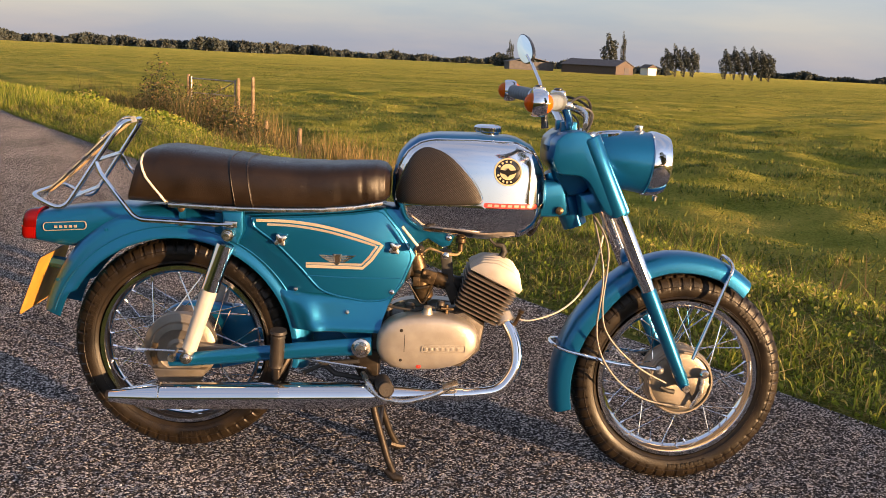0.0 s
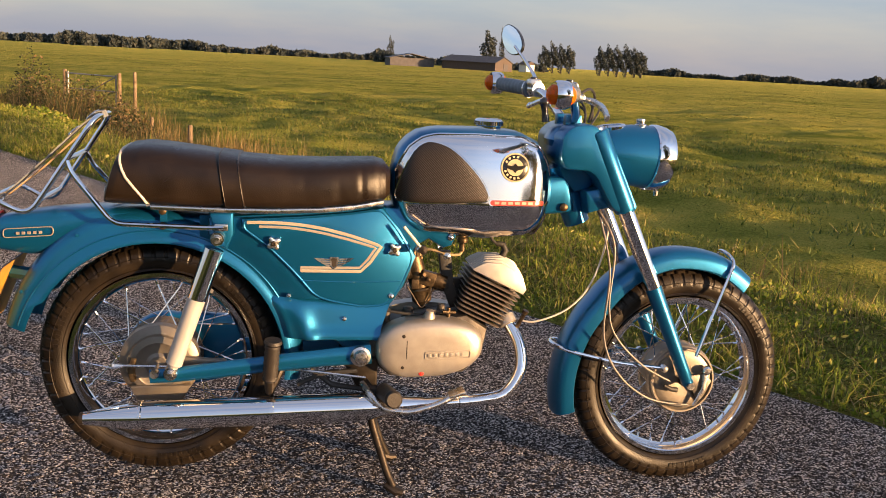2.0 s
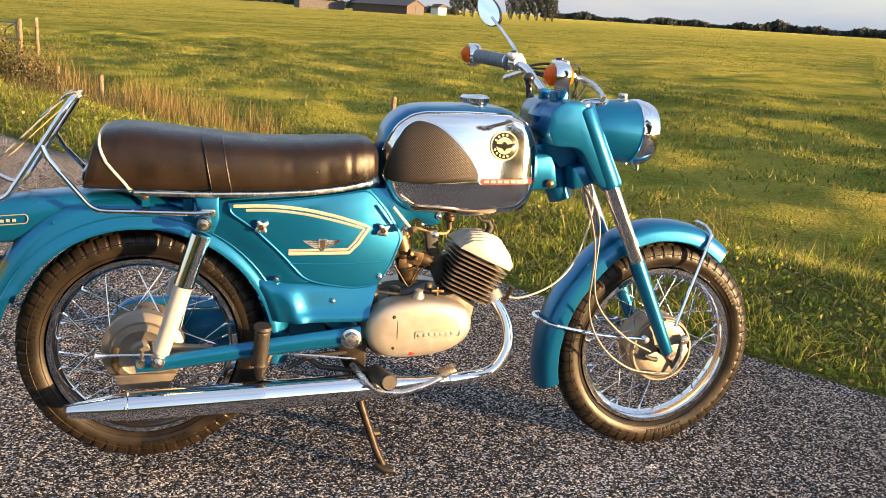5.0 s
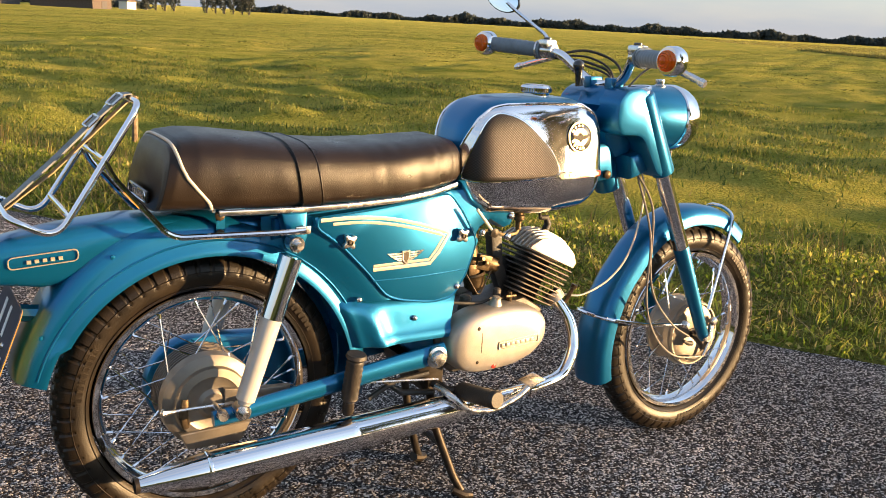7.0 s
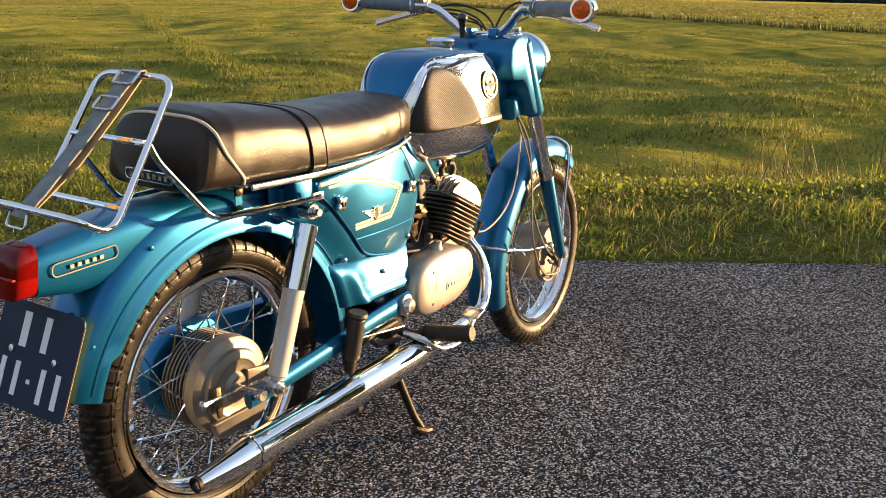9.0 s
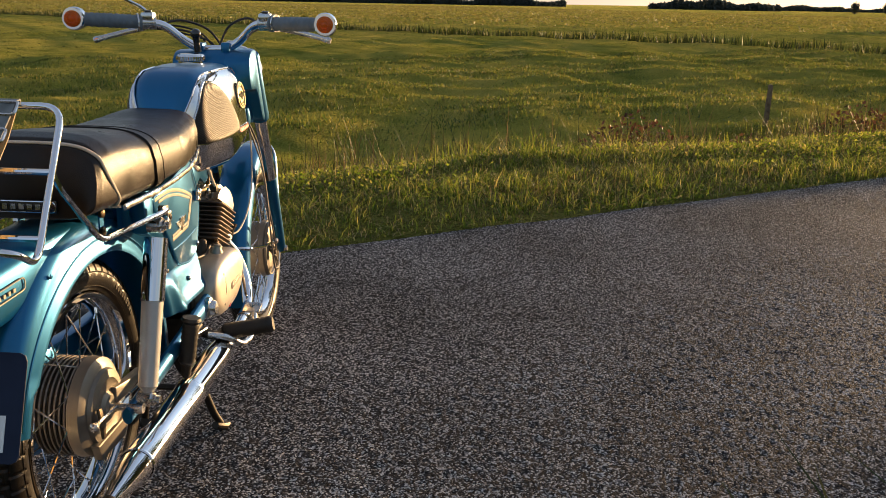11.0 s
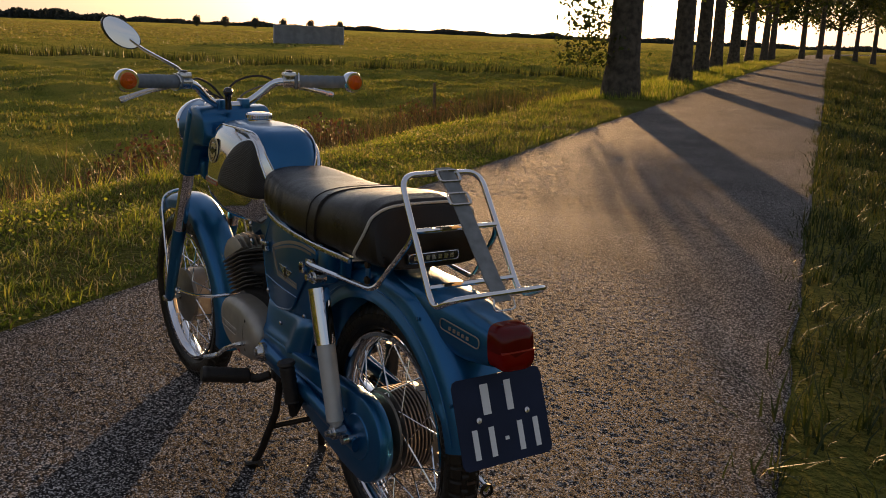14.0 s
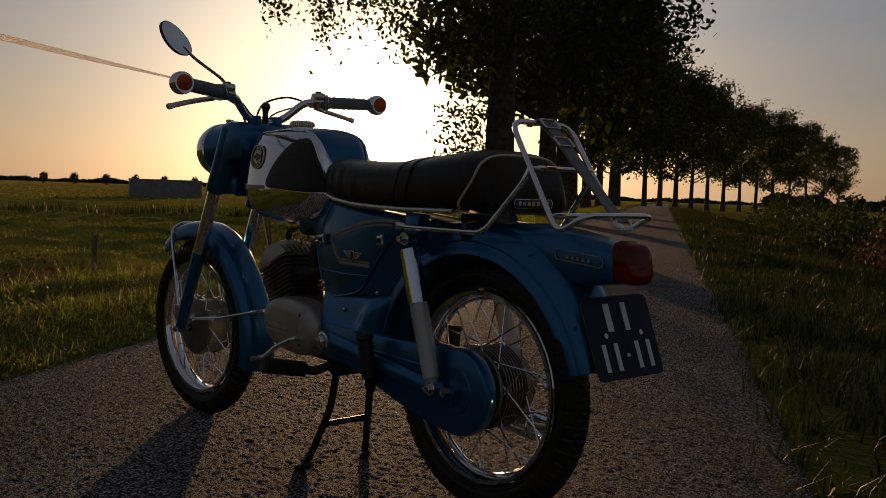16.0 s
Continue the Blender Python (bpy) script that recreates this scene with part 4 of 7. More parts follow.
M_BLACK = mat("black_rubber", (0.018, 0.017, 0.016), 0.62, vary=0.3, scale=30, bump=0.25, bump_scale=400)
M_TYRE = mat("tyre_rubber", (0.0085, 0.0062, 0.0042), 0.42, spec=0.30, vary=0.35, scale=18, bump=0.3, bump_scale=350, base2=(0.017, 0.0115, 0.006), rough_vary=0.08)
M_LEATHER = mat("seat_vinyl", (0.0110, 0.0068, 0.0040), 0.33, spec=0.32, vary=0.3, scale=14, bump=0.30, bump_scale=560, rough_vary=0.07)
M_PIPING = mat("pale_piping", (0.55, 0.50, 0.42), 0.5, vary=0.08)
M_GREYRUBBER = mat("grey_rubber", (0.15, 0.18, 0.205), 0.6, vary=0.12, scale=40, bump=0.3, bump_scale=300)
M_STRAP = mat("grey_strap", (0.19, 0.20, 0.20), 0.75, vary=0.2, scale=50, bump=0.5, bump_scale=700)
M_TAN = mat("tan_rubber", (0.34, 0.24, 0.12), 0.7, vary=0.2)
M_GOLD = mat("pale_gold_line", (0.30, 0.265, 0.215), 0.45, 0.3, vary=0.06)
M_GOLDGREY = mat("grey_gold_line", (0.22, 0.20, 0.175), 0.5, 0.3, vary=0.08)
# shade of the recess behind the engine covers is put into the colour
M_CASESHADE = mat("shaded_casting", (0.075, 0.066, 0.058), 0.55, 0.6, vary=0.3, scale=40, bump=0.3, bump_scale=300)
M_CREAM = mat("gold_enamel", (0.60, 0.47, 0.24), 0.3, 0.5, coat=0.5)
M_BLACKPAINT = mat("black_enamel", (0.012, 0.012, 0.013), 0.25, coat=0.6)
M_RED = mat("red_enamel", (0.42, 0.035, 0.022), 0.3, coat=0.6)
M_REDLENS = island_mat("red_lens", [(0.0, (0.16, 0.003, 0.003)), (1.0, (0.17, 0.003, 0.003))], rough=0.12, translucent=0.35, spec=0.5)
M_REDLENS2 = island_mat("bright_red_lens", [(0.0, (0.30, 0.006, 0.004)), (1.0, (0.32, 0.006, 0.004))], rough=0.14, translucent=0.4, spec=0.5)
M_AMBER = island_mat("amber_lens", [(0.0, (0.72, 0.155, 0.006)), (1.0, (0.80, 0.19, 0.008))], rough=0.12, translucent=0.45, spec=0.6)
M_GLASS = mat("lamp_glass", (0.85, 0.87, 0.88), 0.05, coat=0.5, transmission=0.9)
M_MIRROR = mat("mirror_glass", (0.88, 0.90, 0.92), 0.015, 1.0)
M_PLATE = mat("plate_blue", (0.010, 0.018, 0.045), 0.5, spec=0.2, vary=0.15, scale=15)
M_PLATEBACK = mat("plate_back", (0.40, 0.21, 0.03), 0.5, vary=0.2, scale=20)
M_WHITEPAINT = mat("white_paint", (0.78, 0.78, 0.76), 0.5)
M_BRASS = mat("brass", (0.080, 0.056, 0.032), 0.42, 0.8, vary=0.45, scale=90, bump=0.2, bump_scale=300)
M_RUBBERPEG = mat("brown_rubber", (0.016, 0.012, 0.009), 0.55, vary=0.3, scale=50, bump=0.5, bump_scale=250)
M_CABLE = mat("cable_sheath", (0.12, 0.11, 0.10), 0.5, 0.2, vary=0.1)


def pad_material():
    """Black rubber with rows of small raised lozenges."""
    m = mat("knee_pad_rubber", (0.03, 0.022, 0.014), 0.40, spec=0.42)
    nt = m.node_tree
    b = nt.nodes["Principled BSDF"]
    tc = nt.nodes.new("ShaderNodeTexCoord")
    mp = nt.nodes.new("ShaderNodeMapping")
    mp.inputs["Scale"].default_value = (250, 0, 250)
    mp.inputs["Rotation"].default_value = (0, radians(45), 0)
    nt.links.new(tc.outputs["Object"], mp.inputs["Vector"])
    v = nt.nodes.new("ShaderNodeTexVoronoi")
    v.inputs["Scale"].default_value, v.inputs["Randomness"].default_value = 1.0, 0.0
    nt.links.new(mp.outputs[0], v.inputs["Vector"])
    bp = nt.nodes.new("ShaderNodeBump")
    bp.inputs["Strength"].default_value, bp.inputs["Distance"].default_value, bp.invert = 0.8, 0.0016, True
    nt.links.new(v.outputs["Distance"], bp.inputs["Height"])
    nt.links.new(bp.outputs[0], b.inputs["Normal"])
    worn = nt.nodes.new("ShaderNodeValToRGB")              # worn rubber; paler studs and darker grooves put the relief's shading into colour
    worn.color_ramp.elements[0].position, worn.color_ramp.elements[0].color = 0.30, (0.022, 0.016, 0.010, 1)
    worn.color_ramp.elements[1].position, worn.color_ramp.elements[1].color = 0.52, (0.008, 0.007, 0.006, 1)
    nt.links.new(v.outputs["Distance"], worn.inputs[0])
    nt.links.new(worn.outputs[0], b.inputs["Base Color"])
    return m


M_PAD = pad_material()

# ---- motorcycle ----
bike = new("motorcycle")
bike.matrix_basis = Matrix.Translation((0.7, 0, 0)) @ pose(0, 0, 0, 0, 0, 1.0) @ Matrix.Translation((-0.7, 0, 0))
tagged(bike, "vintage metallic blue motorcycle with chrome tank on its centre stand", "motorcycle")
REAR, FRONT, TYRE_R = Vector((-0.022, 0, 0.300)), Vector((1.272, 0, 0.264)), 0.281
STEER = Matrix.Identity(4)
_top, _axis = Vector((0.925, 0, 0.87)), Vector((0.42, 0, -0.907)).normalized()
STEER = Matrix.Translation(_top) @ Matrix.Rotation(radians(-3.0), 4, _axis) @ Matrix.Translation(-_top)


def steered(bm):
    bmesh.ops.transform(bm, matrix=STEER, verts=bm.verts)
    return bm


def both(f):
    for side in (-1, 1):
        f(side)


def wheel(c, name, turn, hub_profile, plate_r, plate_side):
    """Tyre with tread, chrome rim, hub drum and 36 spokes; the hub is the part that carries the rest."""
    fix = steered if turn else (lambda bm: bm)
    hub = part(name, fix(lathe(hub_profile, c, "y", 48)), M_HUB, bike, "spoked wheel with light alloy drum hub")
    prof = []
    for k in range(45):                                  # tyre section, from bead to bead
        w = radians(-142 + 284 * k / 44)
        prof.append((math.sin(w) * 0.0345, 0.2445 + math.cos(w) * 0.0365))
    bm = bmesh.new()
    sides = 464
    rings = []
    for y, r in prof:
        ring = []
        row, across = int(abs(y) / 0.0102), (abs(y) / 0.0102) % 1     # three rows of blocks either side of the middle
        for k in range(sides):
            a = 2 * math.pi * k / sides
            rr, yy = r, y
            if r > 0.2615:
                if (k + 4 * row) % 8 < 2:
                    rr -= 0.0042
                elif across > 0.80 and row < 2:
                    rr -= 0.0034
            elif r > 0.247 and k % 8 < 2:              # shoulder lugs reach down the sidewall
                rr, yy = rr - 0.0022, y * 0.955
            ring.append(c + Vector((rr * math.cos(a), yy, rr * math.sin(a))))
        rings.append(ring)
    add_loft(bm, rings, True, False)
    part("tyre", fix(bm), M_TYRE, hub, "black treaded tyre, dusty sidewall", sharp=0.5)
    for sgn in (-1, 1):                                  # moulded rings and worn lettering on the sidewall, as bars
        for rr, yy in ((0.2245, 0.0302), (0.2515, 0.0342)):
            part("sidewall_rib", fix(tube([c + Vector((rr * math.cos(a), sgn * yy, rr * math.sin(a))) for a in np.linspace(0, 2 * math.pi, 96, endpoint=False)], 0.0009, 4, closed=True)), M_TYRE, hub)
        for a0 in (0.5, 2.6, 4.7):
            bm = bmesh.new()
            for k in range(9):
                a = a0 + k * 0.05
                add_box(bm, c + Vector((0.239 * math.cos(a), sgn * 0.0345, 0.239 * math.sin(a))), (0.011, 0.0016, 0.007), Matrix.Rotation(-a, 3, "Y"))
            part("sidewall_lettering", fix(bm), M_TYRE, hub)
    rim = lathe([(y, r - 0.0115) for y, r in ((-0.026, 0.2135), (-0.027, 0.223), (-0.0235, 0.2245), (-0.021, 0.216), (-0.014, 0.208), (0, 0.2045), (0.014, 0.208), (0.021, 0.216), (0.0235, 0.2245), (0.027, 0.223), (0.026, 0.2135),
                 (0.015, 0.2035), (0, 0.2005), (-0.015, 0.2035), (-0.026, 0.2135))], c, "y", 96)
    part("rim", fix(rim), M_CHROME, hub, "chrome wheel rim")
    for k in range(36):
        side = -1 if k % 2 else 1
        a = 2 * math.pi * (k + 0.5) / 36
        off = radians(42) * (1 if (k // 2) % 2 else -1)
        h = c + Vector((math.cos(a + off) * (plate_r * 0.86), side * 0.034, math.sin(a + off) * (plate_r * 0.86)))
        e = c + Vector((math.cos(a) * 0.1945, side * 0.005, math.sin(a) * 0.1945))
        n1 = h.lerp(e, 0.90)
        part("spoke", fix(add_tube(tube([h, n1], 0.0016, 5), [n1, e], 0.0028, 6)), M_CHROME, hub)
    return hub


hub_f = [(-0.050, 0.012), (-0.052, 0.030), (-0.054, 0.060), (-0.050, 0.080), (-0.044, 0.088), (-0.030, 0.091), (-0.028, 0.086), (0.020, 0.086), (0.024, 0.090), (0.034, 0.086), (0.040, 0.05), (0.046, 0.03), (0.05, 0.012)]
hub_r = [(-0.056, 0.012), (-0.058, 0.030), (-0.062, 0.055), (-0.058, 0.080), (-0.050, 0.092), (-0.030, 0.094), (-0.028, 0.076), (0.036, 0.076), (0.038, 0.086), (0.042, 0.082), (0.046, 0.05), (0.05, 0.012)]
front_wheel = wheel(FRONT, "front_wheel", True, hub_f, 0.088, -1)
rear_wheel = wheel(REAR, "rear_wheel", False, hub_r, 0.090, -1)

fins = [(-0.029, 0.074)]
for k in range(7):
    fins += [(-0.028 + k * 0.0092, 0.082), (-0.0275 + k * 0.0092, 0.0925), (-0.0240 + k * 0.0092, 0.0925), (-0.0235 + k * 0.0092, 0.082)]
part("brake_drum", lathe(fins + [(0.036, 0.074)], REAR, "y", 48), M_FIN, rear_wheel, "dark finned brake drum")
# brake plates, levers, axles
bm = bmesh.new()
add_slab(bm, [(FRONT.x - 0.02, FRONT.z + 0.012), (FRONT.x + 0.055, FRONT.z + 0.02), (FRONT.x + 0.075, FRONT.z + 0.0), (FRONT.x + 0.045, FRONT.z - 0.055), (FRONT.x + 0.02, FRONT.z - 0.02)], -0.064, -0.054, 0.003)
part("brake_plate_boss", steered(bm), M_HUB, front_wheel)
bm = tube([FRONT + Vector((0.055, -0.066, 0.03)), FRONT + Vector((0.05, -0.070, -0.02)), FRONT + Vector((0.028, -0.070, -0.062))], [0.008, 0.006, 0.005], 8, flat=0.6)
part("brake_lever", steered(bm), M_DULLCHROME, front_wheel)
bm = lathe([(-0.004, 0.012), (0.006, 0.012), (0.010, 0.008), (0.0105, 0.0005)], FRONT + Vector((0.055, -0.066, 0.03)), (0, -1, 0), 10)
part("cam_nut", steered(bm), M_DULLCHROME, front_wheel)
part("plate_rim", steered(lathe([(-0.052, 0.078), (-0.0555, 0.080), (-0.0555, 0.084), (-0.049, 0.086)], FRONT, "y", 48)), M_HUB, front_wheel)
part("cable_boot", steered(tube([FRONT + Vector((-0.046, -0.076, -0.054)), FRONT + Vector((-0.020, -0.076, -0.058)), FRONT + Vector((-0.006, -0.075, -0.060))], [0.0045, 0.0062, 0.0045], 10)), M_BLACK, front_wheel, "black rubber cable boot")
part("cable_boot", steered(tube([FRONT + Vector((-0.060, -0.074, -0.006)), FRONT + Vector((-0.040, -0.072, -0.016)), FRONT + Vector((-0.022, -0.068, -0.020))], [0.004, 0.0062, 0.007], 10)), M_BLACK, front_wheel, "black rubber cable boot")
bm = lathe([(-0.105, 0.0), (-0.105, 0.009), (-0.095, 0.010), (-0.094, 0.006), (0.094, 0.006), (0.095, 0.010), (0.105, 0.009), (0.105, 0.0)], FRONT, "y", 12)
part("axle", steered(bm), M_DULLCHROME, front_wheel)
part("axle", lathe([(-0.135, 0.0), (-0.135, 0.010), (-0.122, 0.011), (-0.121, 0.007), (0.121, 0.007), (0.122, 0.011), (0.135, 0.010), (0.135, 0.0)], REAR, "y", 12), M_DULLCHROME, rear_wheel)
bm = bmesh.new()                                          # cast cover with its torque lug and rib
add_lathe(bm, [(-0.058, 0.074), (-0.066, 0.070), (-0.069, 0.055), (-0.066, 0.050), (-0.066, 0.03), (-0.072, 0.022), (-0.072, 0.0005)], REAR, "y", 40)
add_slab(bm, [(REAR.x + 0.02, REAR.z + 0.030), (REAR.x + 0.09, REAR.z + 0.020), (REAR.x + 0.155, REAR.z + 0.016), (REAR.x + 0.155, REAR.z + 0.002), (REAR.x + 0.09, REAR.z - 0.006), (REAR.x + 0.02, REAR.z - 0.02)], -0.076, -0.058, 0.004)
add_slab(bm, [(REAR.x - 0.065, REAR.z - 0.05), (REAR.x - 0.05, REAR.z - 0.085), (REAR.x + 0.055, REAR.z - 0.085), (REAR.x + 0.075, REAR.z - 0.045)], -0.074, -0.056, 0.005)
part("brake_plate_boss", bm, M_HUB, rear_wheel)
bm = tube([REAR + Vector((-0.055, -0.075, 0.02)), REAR + Vector((-0.06, -0.082, -0.01)), REAR + Vector((-0.055, -0.080, -0.035))], [0.007, 0.010, 0.007], 8, flat=0.5)
part("brake_lever", bm, M_BRASS, rear_wheel)
bm = tube([REAR + Vector((-0.10, -0.083, 0.004)), REAR + Vector((-0.06, -0.083, 0.004)), Vector((0.30, -0.09, 0.30)), Vector((0.46, -0.10, 0.285))], 0.003, 6)
add_lathe(bm, [(-0.016, 0.002), (-0.012, 0.009), (0.0, 0.006), (0.012, 0.004)], REAR + Vector((-0.088, -0.083, 0.004)), "x", 8)
part("brake_rod", bm, M_DULLCHROME, bike, "brake rod with wing nut")


# ---- front fork and headlamp ----
FA, FB = Vector((0.965, 0, 0.915)), Vector((1.272, 0, 0.264))
FDIR = (FB - FA).normalized()


def fork(side):
    y = side * 0.085
    def q(t, dy=0.0):
        p = FA.lerp(FB, t)
        return Vector((p.x, y + dy, p.z))
    part("fork_shroud", steered(tube([q(0.040), q(0.046), q(0.19), q(0.315), q(0.325)], [0.0235, 0.0255, 0.0258, 0.0268, 0.0255], 24)), M_BLUE, bike, "blue upper fork cover")
    part("fork_tube", steered(tube([q(0.32), q(0.625)], 0.0195, 20)), M_CHROME, bike, "chrome fork tube")
    part("fork_leg", steered(tube([q(0.615), q(0.622), q(0.93), q(0.99), q(1.01)], [0.0195, 0.0205, 0.0165, 0.0155, 0.011], 20)), M_BLUE, bike, "blue lower fork leg")
    part("fork_cap", steered(tube([q(0.026), q(0.030), q(0.040), q(0.049)], [0.0145, 0.0175, 0.018, 0.018], 18)), M_DULLCHROME, bike)


both(fork)

# steering head cover: a shell between the two fork covers, closed in front by the lamp
head = [(0.883, 0.862), (0.895, 0.888), (0.930, 0.908), (0.985, 0.893), (1.03, 0.88), (1.035, 0.80), (0.985, 0.745), (0.945, 0.735), (0.905, 0.780)]
part("steering_head", steered(slab(head, -0.050, 0.050, 0.02)), M_BLUE, bike, "blue pressed steering head")
wing = [(0.886, 0.825), (0.889, 0.878), (0.915, 0.901), (0.955, 0.906), (0.990, 0.893), (1.028, 0.835), (1.092, 0.708), (1.062, 0.690), (1.026, 0.704), (0.978, 0.782), (0.960, 0.794), (0.902, 0.797)]
part("steering_head_cover", steered(slab([(q.x, q.y) for q in rounded_path([(x, z, 0) for x, z in wing], 0.014, 4, True)], -0.105, 0.105, 0.010)), M_BLUE, bike, "blue pressed cover joining the fork tops")
bm = tube([(0.912, 0, 0.80), (0.955, 0, 0.705), (0.975, 0, 0.66)], [0.034, 0.033, 0.031], 20)
part("head_tube", bm, M_BLUE, bike)
part("lower_yoke", steered(slab([(0.965, 0.745), (1.045, 0.765), (1.06, 0.715), (0.975, 0.690)], -0.075, 0.075, 0.012)), M_BLUE, bike)
LAX = Vector((1, 0, -0.10)).normalized()
LC = Vector((1.02, 0, 0.838))
shell = [(-0.045, 0.001), (-0.04, 0.030), (-0.02, 0.052), (0.02, 0.066), (0.07, 0.074), (0.125, 0.078), (0.128, 0.0755)]
lampshell = part("headlamp", steered(lathe(shell, LC, LAX, 48)), M_BLUE, bike, "blue headlamp shell")
part("lamp_rim", steered(lathe([(0.122, 0.0780), (0.124, 0.0815), (0.135, 0.0825), (0.158, 0.0785), (0.170, 0.0735), (0.172, 0.069), (0.166, 0.0685)], LC, LAX, 48)), M_CHROME, lampshell, "chrome headlamp rim")
part("lens", steered(lathe([(0.164, 0.0705), (0.172, 0.065), (0.180, 0.050), (0.185, 0.030), (0.187, 0.0005)], LC, LAX, 40)), M_GLASS, lampshell, "ribbed headlamp glass")
part("reflector", steered(lathe([(0.160, 0.069), (0.13, 0.055), (0.10, 0.03), (0.09, 0.0005)], LC, LAX, 32)), M_CHROME, lampshell)
bm = lathe([(0.0, 0.034), (0.010, 0.035), (0.014, 0.032), (0.012, 0.028)], (1.045, 0, 0.888), (-0.12, 0, 1), 28)
speedo = part("speedometer", steered(bm), M_CHROME, lampshell, "round chrome-rimmed speedometer")
bm = lathe([(0.011, 0.028), (0.012, 0.0005)], (1.045, 0, 0.888), (-0.12, 0, 1), 24)
part("speedometer_dial", steered(bm), M_BLACKPAINT, lampshell)
bm = lathe([(0, 0.014), (0.006, 0.015), (0.009, 0.010), (0.016, 0.012), (0.020, 0.011), (0.021, 0.0005)], (1.120, 0, 0.899), (-0.05, 0, 1), 16)
part("light_switch", steered(bm), M_DULLCHROME, lampshell, "small turn knob on the lamp")
bm = lathe([(-0.012, 0.006), (0.0, 0.007), (0.004, 0.0005)], (1.175, 0, 0.742), (0, 0, 1), 10)
part("rim_screw", steered(bm), M_DULLCHROME, lampshell)

# ---- handlebars, levers, indicators, mirror ----
bar = [(0.932, 0, 0.905), (0.932, -0.035, 0.905), (0.927, -0.072, 0.925), (0.902, -0.118, 0.968), (0.890, -0.150, 0.976), (0.856, -0.245, 0.983), (0.832, -0.315, 0.987)]
for sgn in (1, -1):
    pts = [Vector((x, y * sgn, z)) for x, y, z in bar]
    if sgn > 0:                                           # the right half sits a little lower and further back
        pts[4:] = [Vector((0.885, -0.150, 0.972)), Vector((0.843, -0.242, 0.972)), Vector((0.813, -0.310, 0.971))]
    part("handlebar", steered(tube(rounded_path(pts, 0.03), 0.011, 14)), M_CHROME, bike, "chrome handlebar half")
    g0, g1 = pts[4].lerp(pts[5], 0.22), pts[6]
    gd = (g1 - g0)
    prof, n = [], 40
    for k in range(n + 1):
        u = k / n
        r = 0.0165 + (0.0012 if k % 4 < 2 else 0.0) + 0.001 * math.sin(math.pi * u)
        prof.append((gd.length * u, r if 0 < k < n else 0.011))
    prof = [(0, 0.011), (0.0, 0.022), (0.006, 0.022), (0.008, 0.017)] + prof[3:]
    part("grip", steered(lathe(prof, g0, gd, 20)), M_GREYRUBBER, bike, "grey ribbed rubber grip")
    ic = pts[6] + gd.normalized() * 0.012
    ax = Vector((-1, 0, 0.02)).normalized()
    body = lathe([(-0.014, 0.012), (-0.016, 0.022), (-0.016, 0.0270), (-0.010, 0.0295), (0.0, 0.0300), (0.010, 0.0295), (0.016, 0.0270), (0.016, 0.0195)], ic, ax, 28)
    ind = part("indicator", steered(body), M_CHROME, bike, "chrome bar-end turn signal")
    for sx in (1, -1):
        part("indicator_lens", steered(lathe([(0.012, 0.0215), (0.020, 0.0205), (0.0225, 0.0190), (0.0225, 0.0180), (0.0265, 0.0155), (0.0262, 0.0140), (0.0295, 0.0110), (0.0285, 0.0090), (0.0310, 0.0060), (0.0318, 0.0005)], ic, ax * sx, 28)), M_AMBER, ind, "amber lens")
    cl, out = pts[4], -sgn                                # out: towards the bar's end
    bm = bmesh.new()
    add_tube(bm, [cl + Vector((-0.008, out * 0.026, 0.001)), cl + Vector((0.004, -out * 0.012, 0.0))], 0.0185, 16)
    add_tube(bm, [cl + Vector((-0.010, out * 0.030, 0.001)), cl + Vector((-0.012, out * 0.034, 0.001))], 0.023, 18)
    add_box(bm, cl + Vector((-0.006, out * 0.004, 0.016)), (0.034, 0.034, 0.022), bevel=0.007)
    add_box(bm, cl + Vector((0.014, out * 0.006, -0.008)), (0.030, 0.030, 0.018), bevel=0.006)
    housing = part("control_housing", steered(bm), M_DULLCHROME, bike, "bright metal switch and lever clamp")
    part("switch_button", steered(lathe([(0, 0.010), (0.004, 0.010), (0.006, 0.007), (0.006, 0.0005)], cl + Vector((-0.006, out * 0.004, 0.026)), "z", 14)), M_BLACKPAINT, housing)
    lev = [cl + Vector((0.018, out * 0.004, -0.008)), cl + Vector((0.042, out * 0.030, -0.014)), cl + Vector((0.046, out * 0.080, -0.024)), cl + Vector((0.038, out * 0.130, -0.036)), cl + Vector((0.028, out * 0.168, -0.046))]
    part("lever", steered(tube(smooth_path(lev, 5), [0.006] * 4 + [0.0075] * 14 + [0.009, 0.009, 0.007], 10, flat=0.6)), M_DULLCHROME, bike, "polished hand lever")

ms = rounded_path([(0.890, 0.150, 0.985), (0.888, 0.165, 1.012), (0.878, 0.262, 1.062), (0.868, 0.30, 1.088)], 0.02)
part("mirror_stem", steered(tube(ms, 0.0045, 10)), M_CHROME, bike)
mc, mdir = Vector((0.866, 0.322, 1.103)), Vector((-1.0, -0.34, 0.12)).normalized()
tz = (Vector((0, 0, 1)) - mdir * mdir.z).normalized()
ty = tz.cross(mdir)
rot = Matrix.Rotation(radians(-30), 3, mdir)
tz, ty = rot @ tz, rot @ ty


def oval(d, fr):
    return [mc + mdir * d + (ty * math.cos(2 * math.pi * k / 40) * (0.061 + 0.006 * math.sin(2 * math.pi * k / 40)) + tz * math.sin(2 * math.pi * k / 40) * 0.033) * fr for k in range(40)]


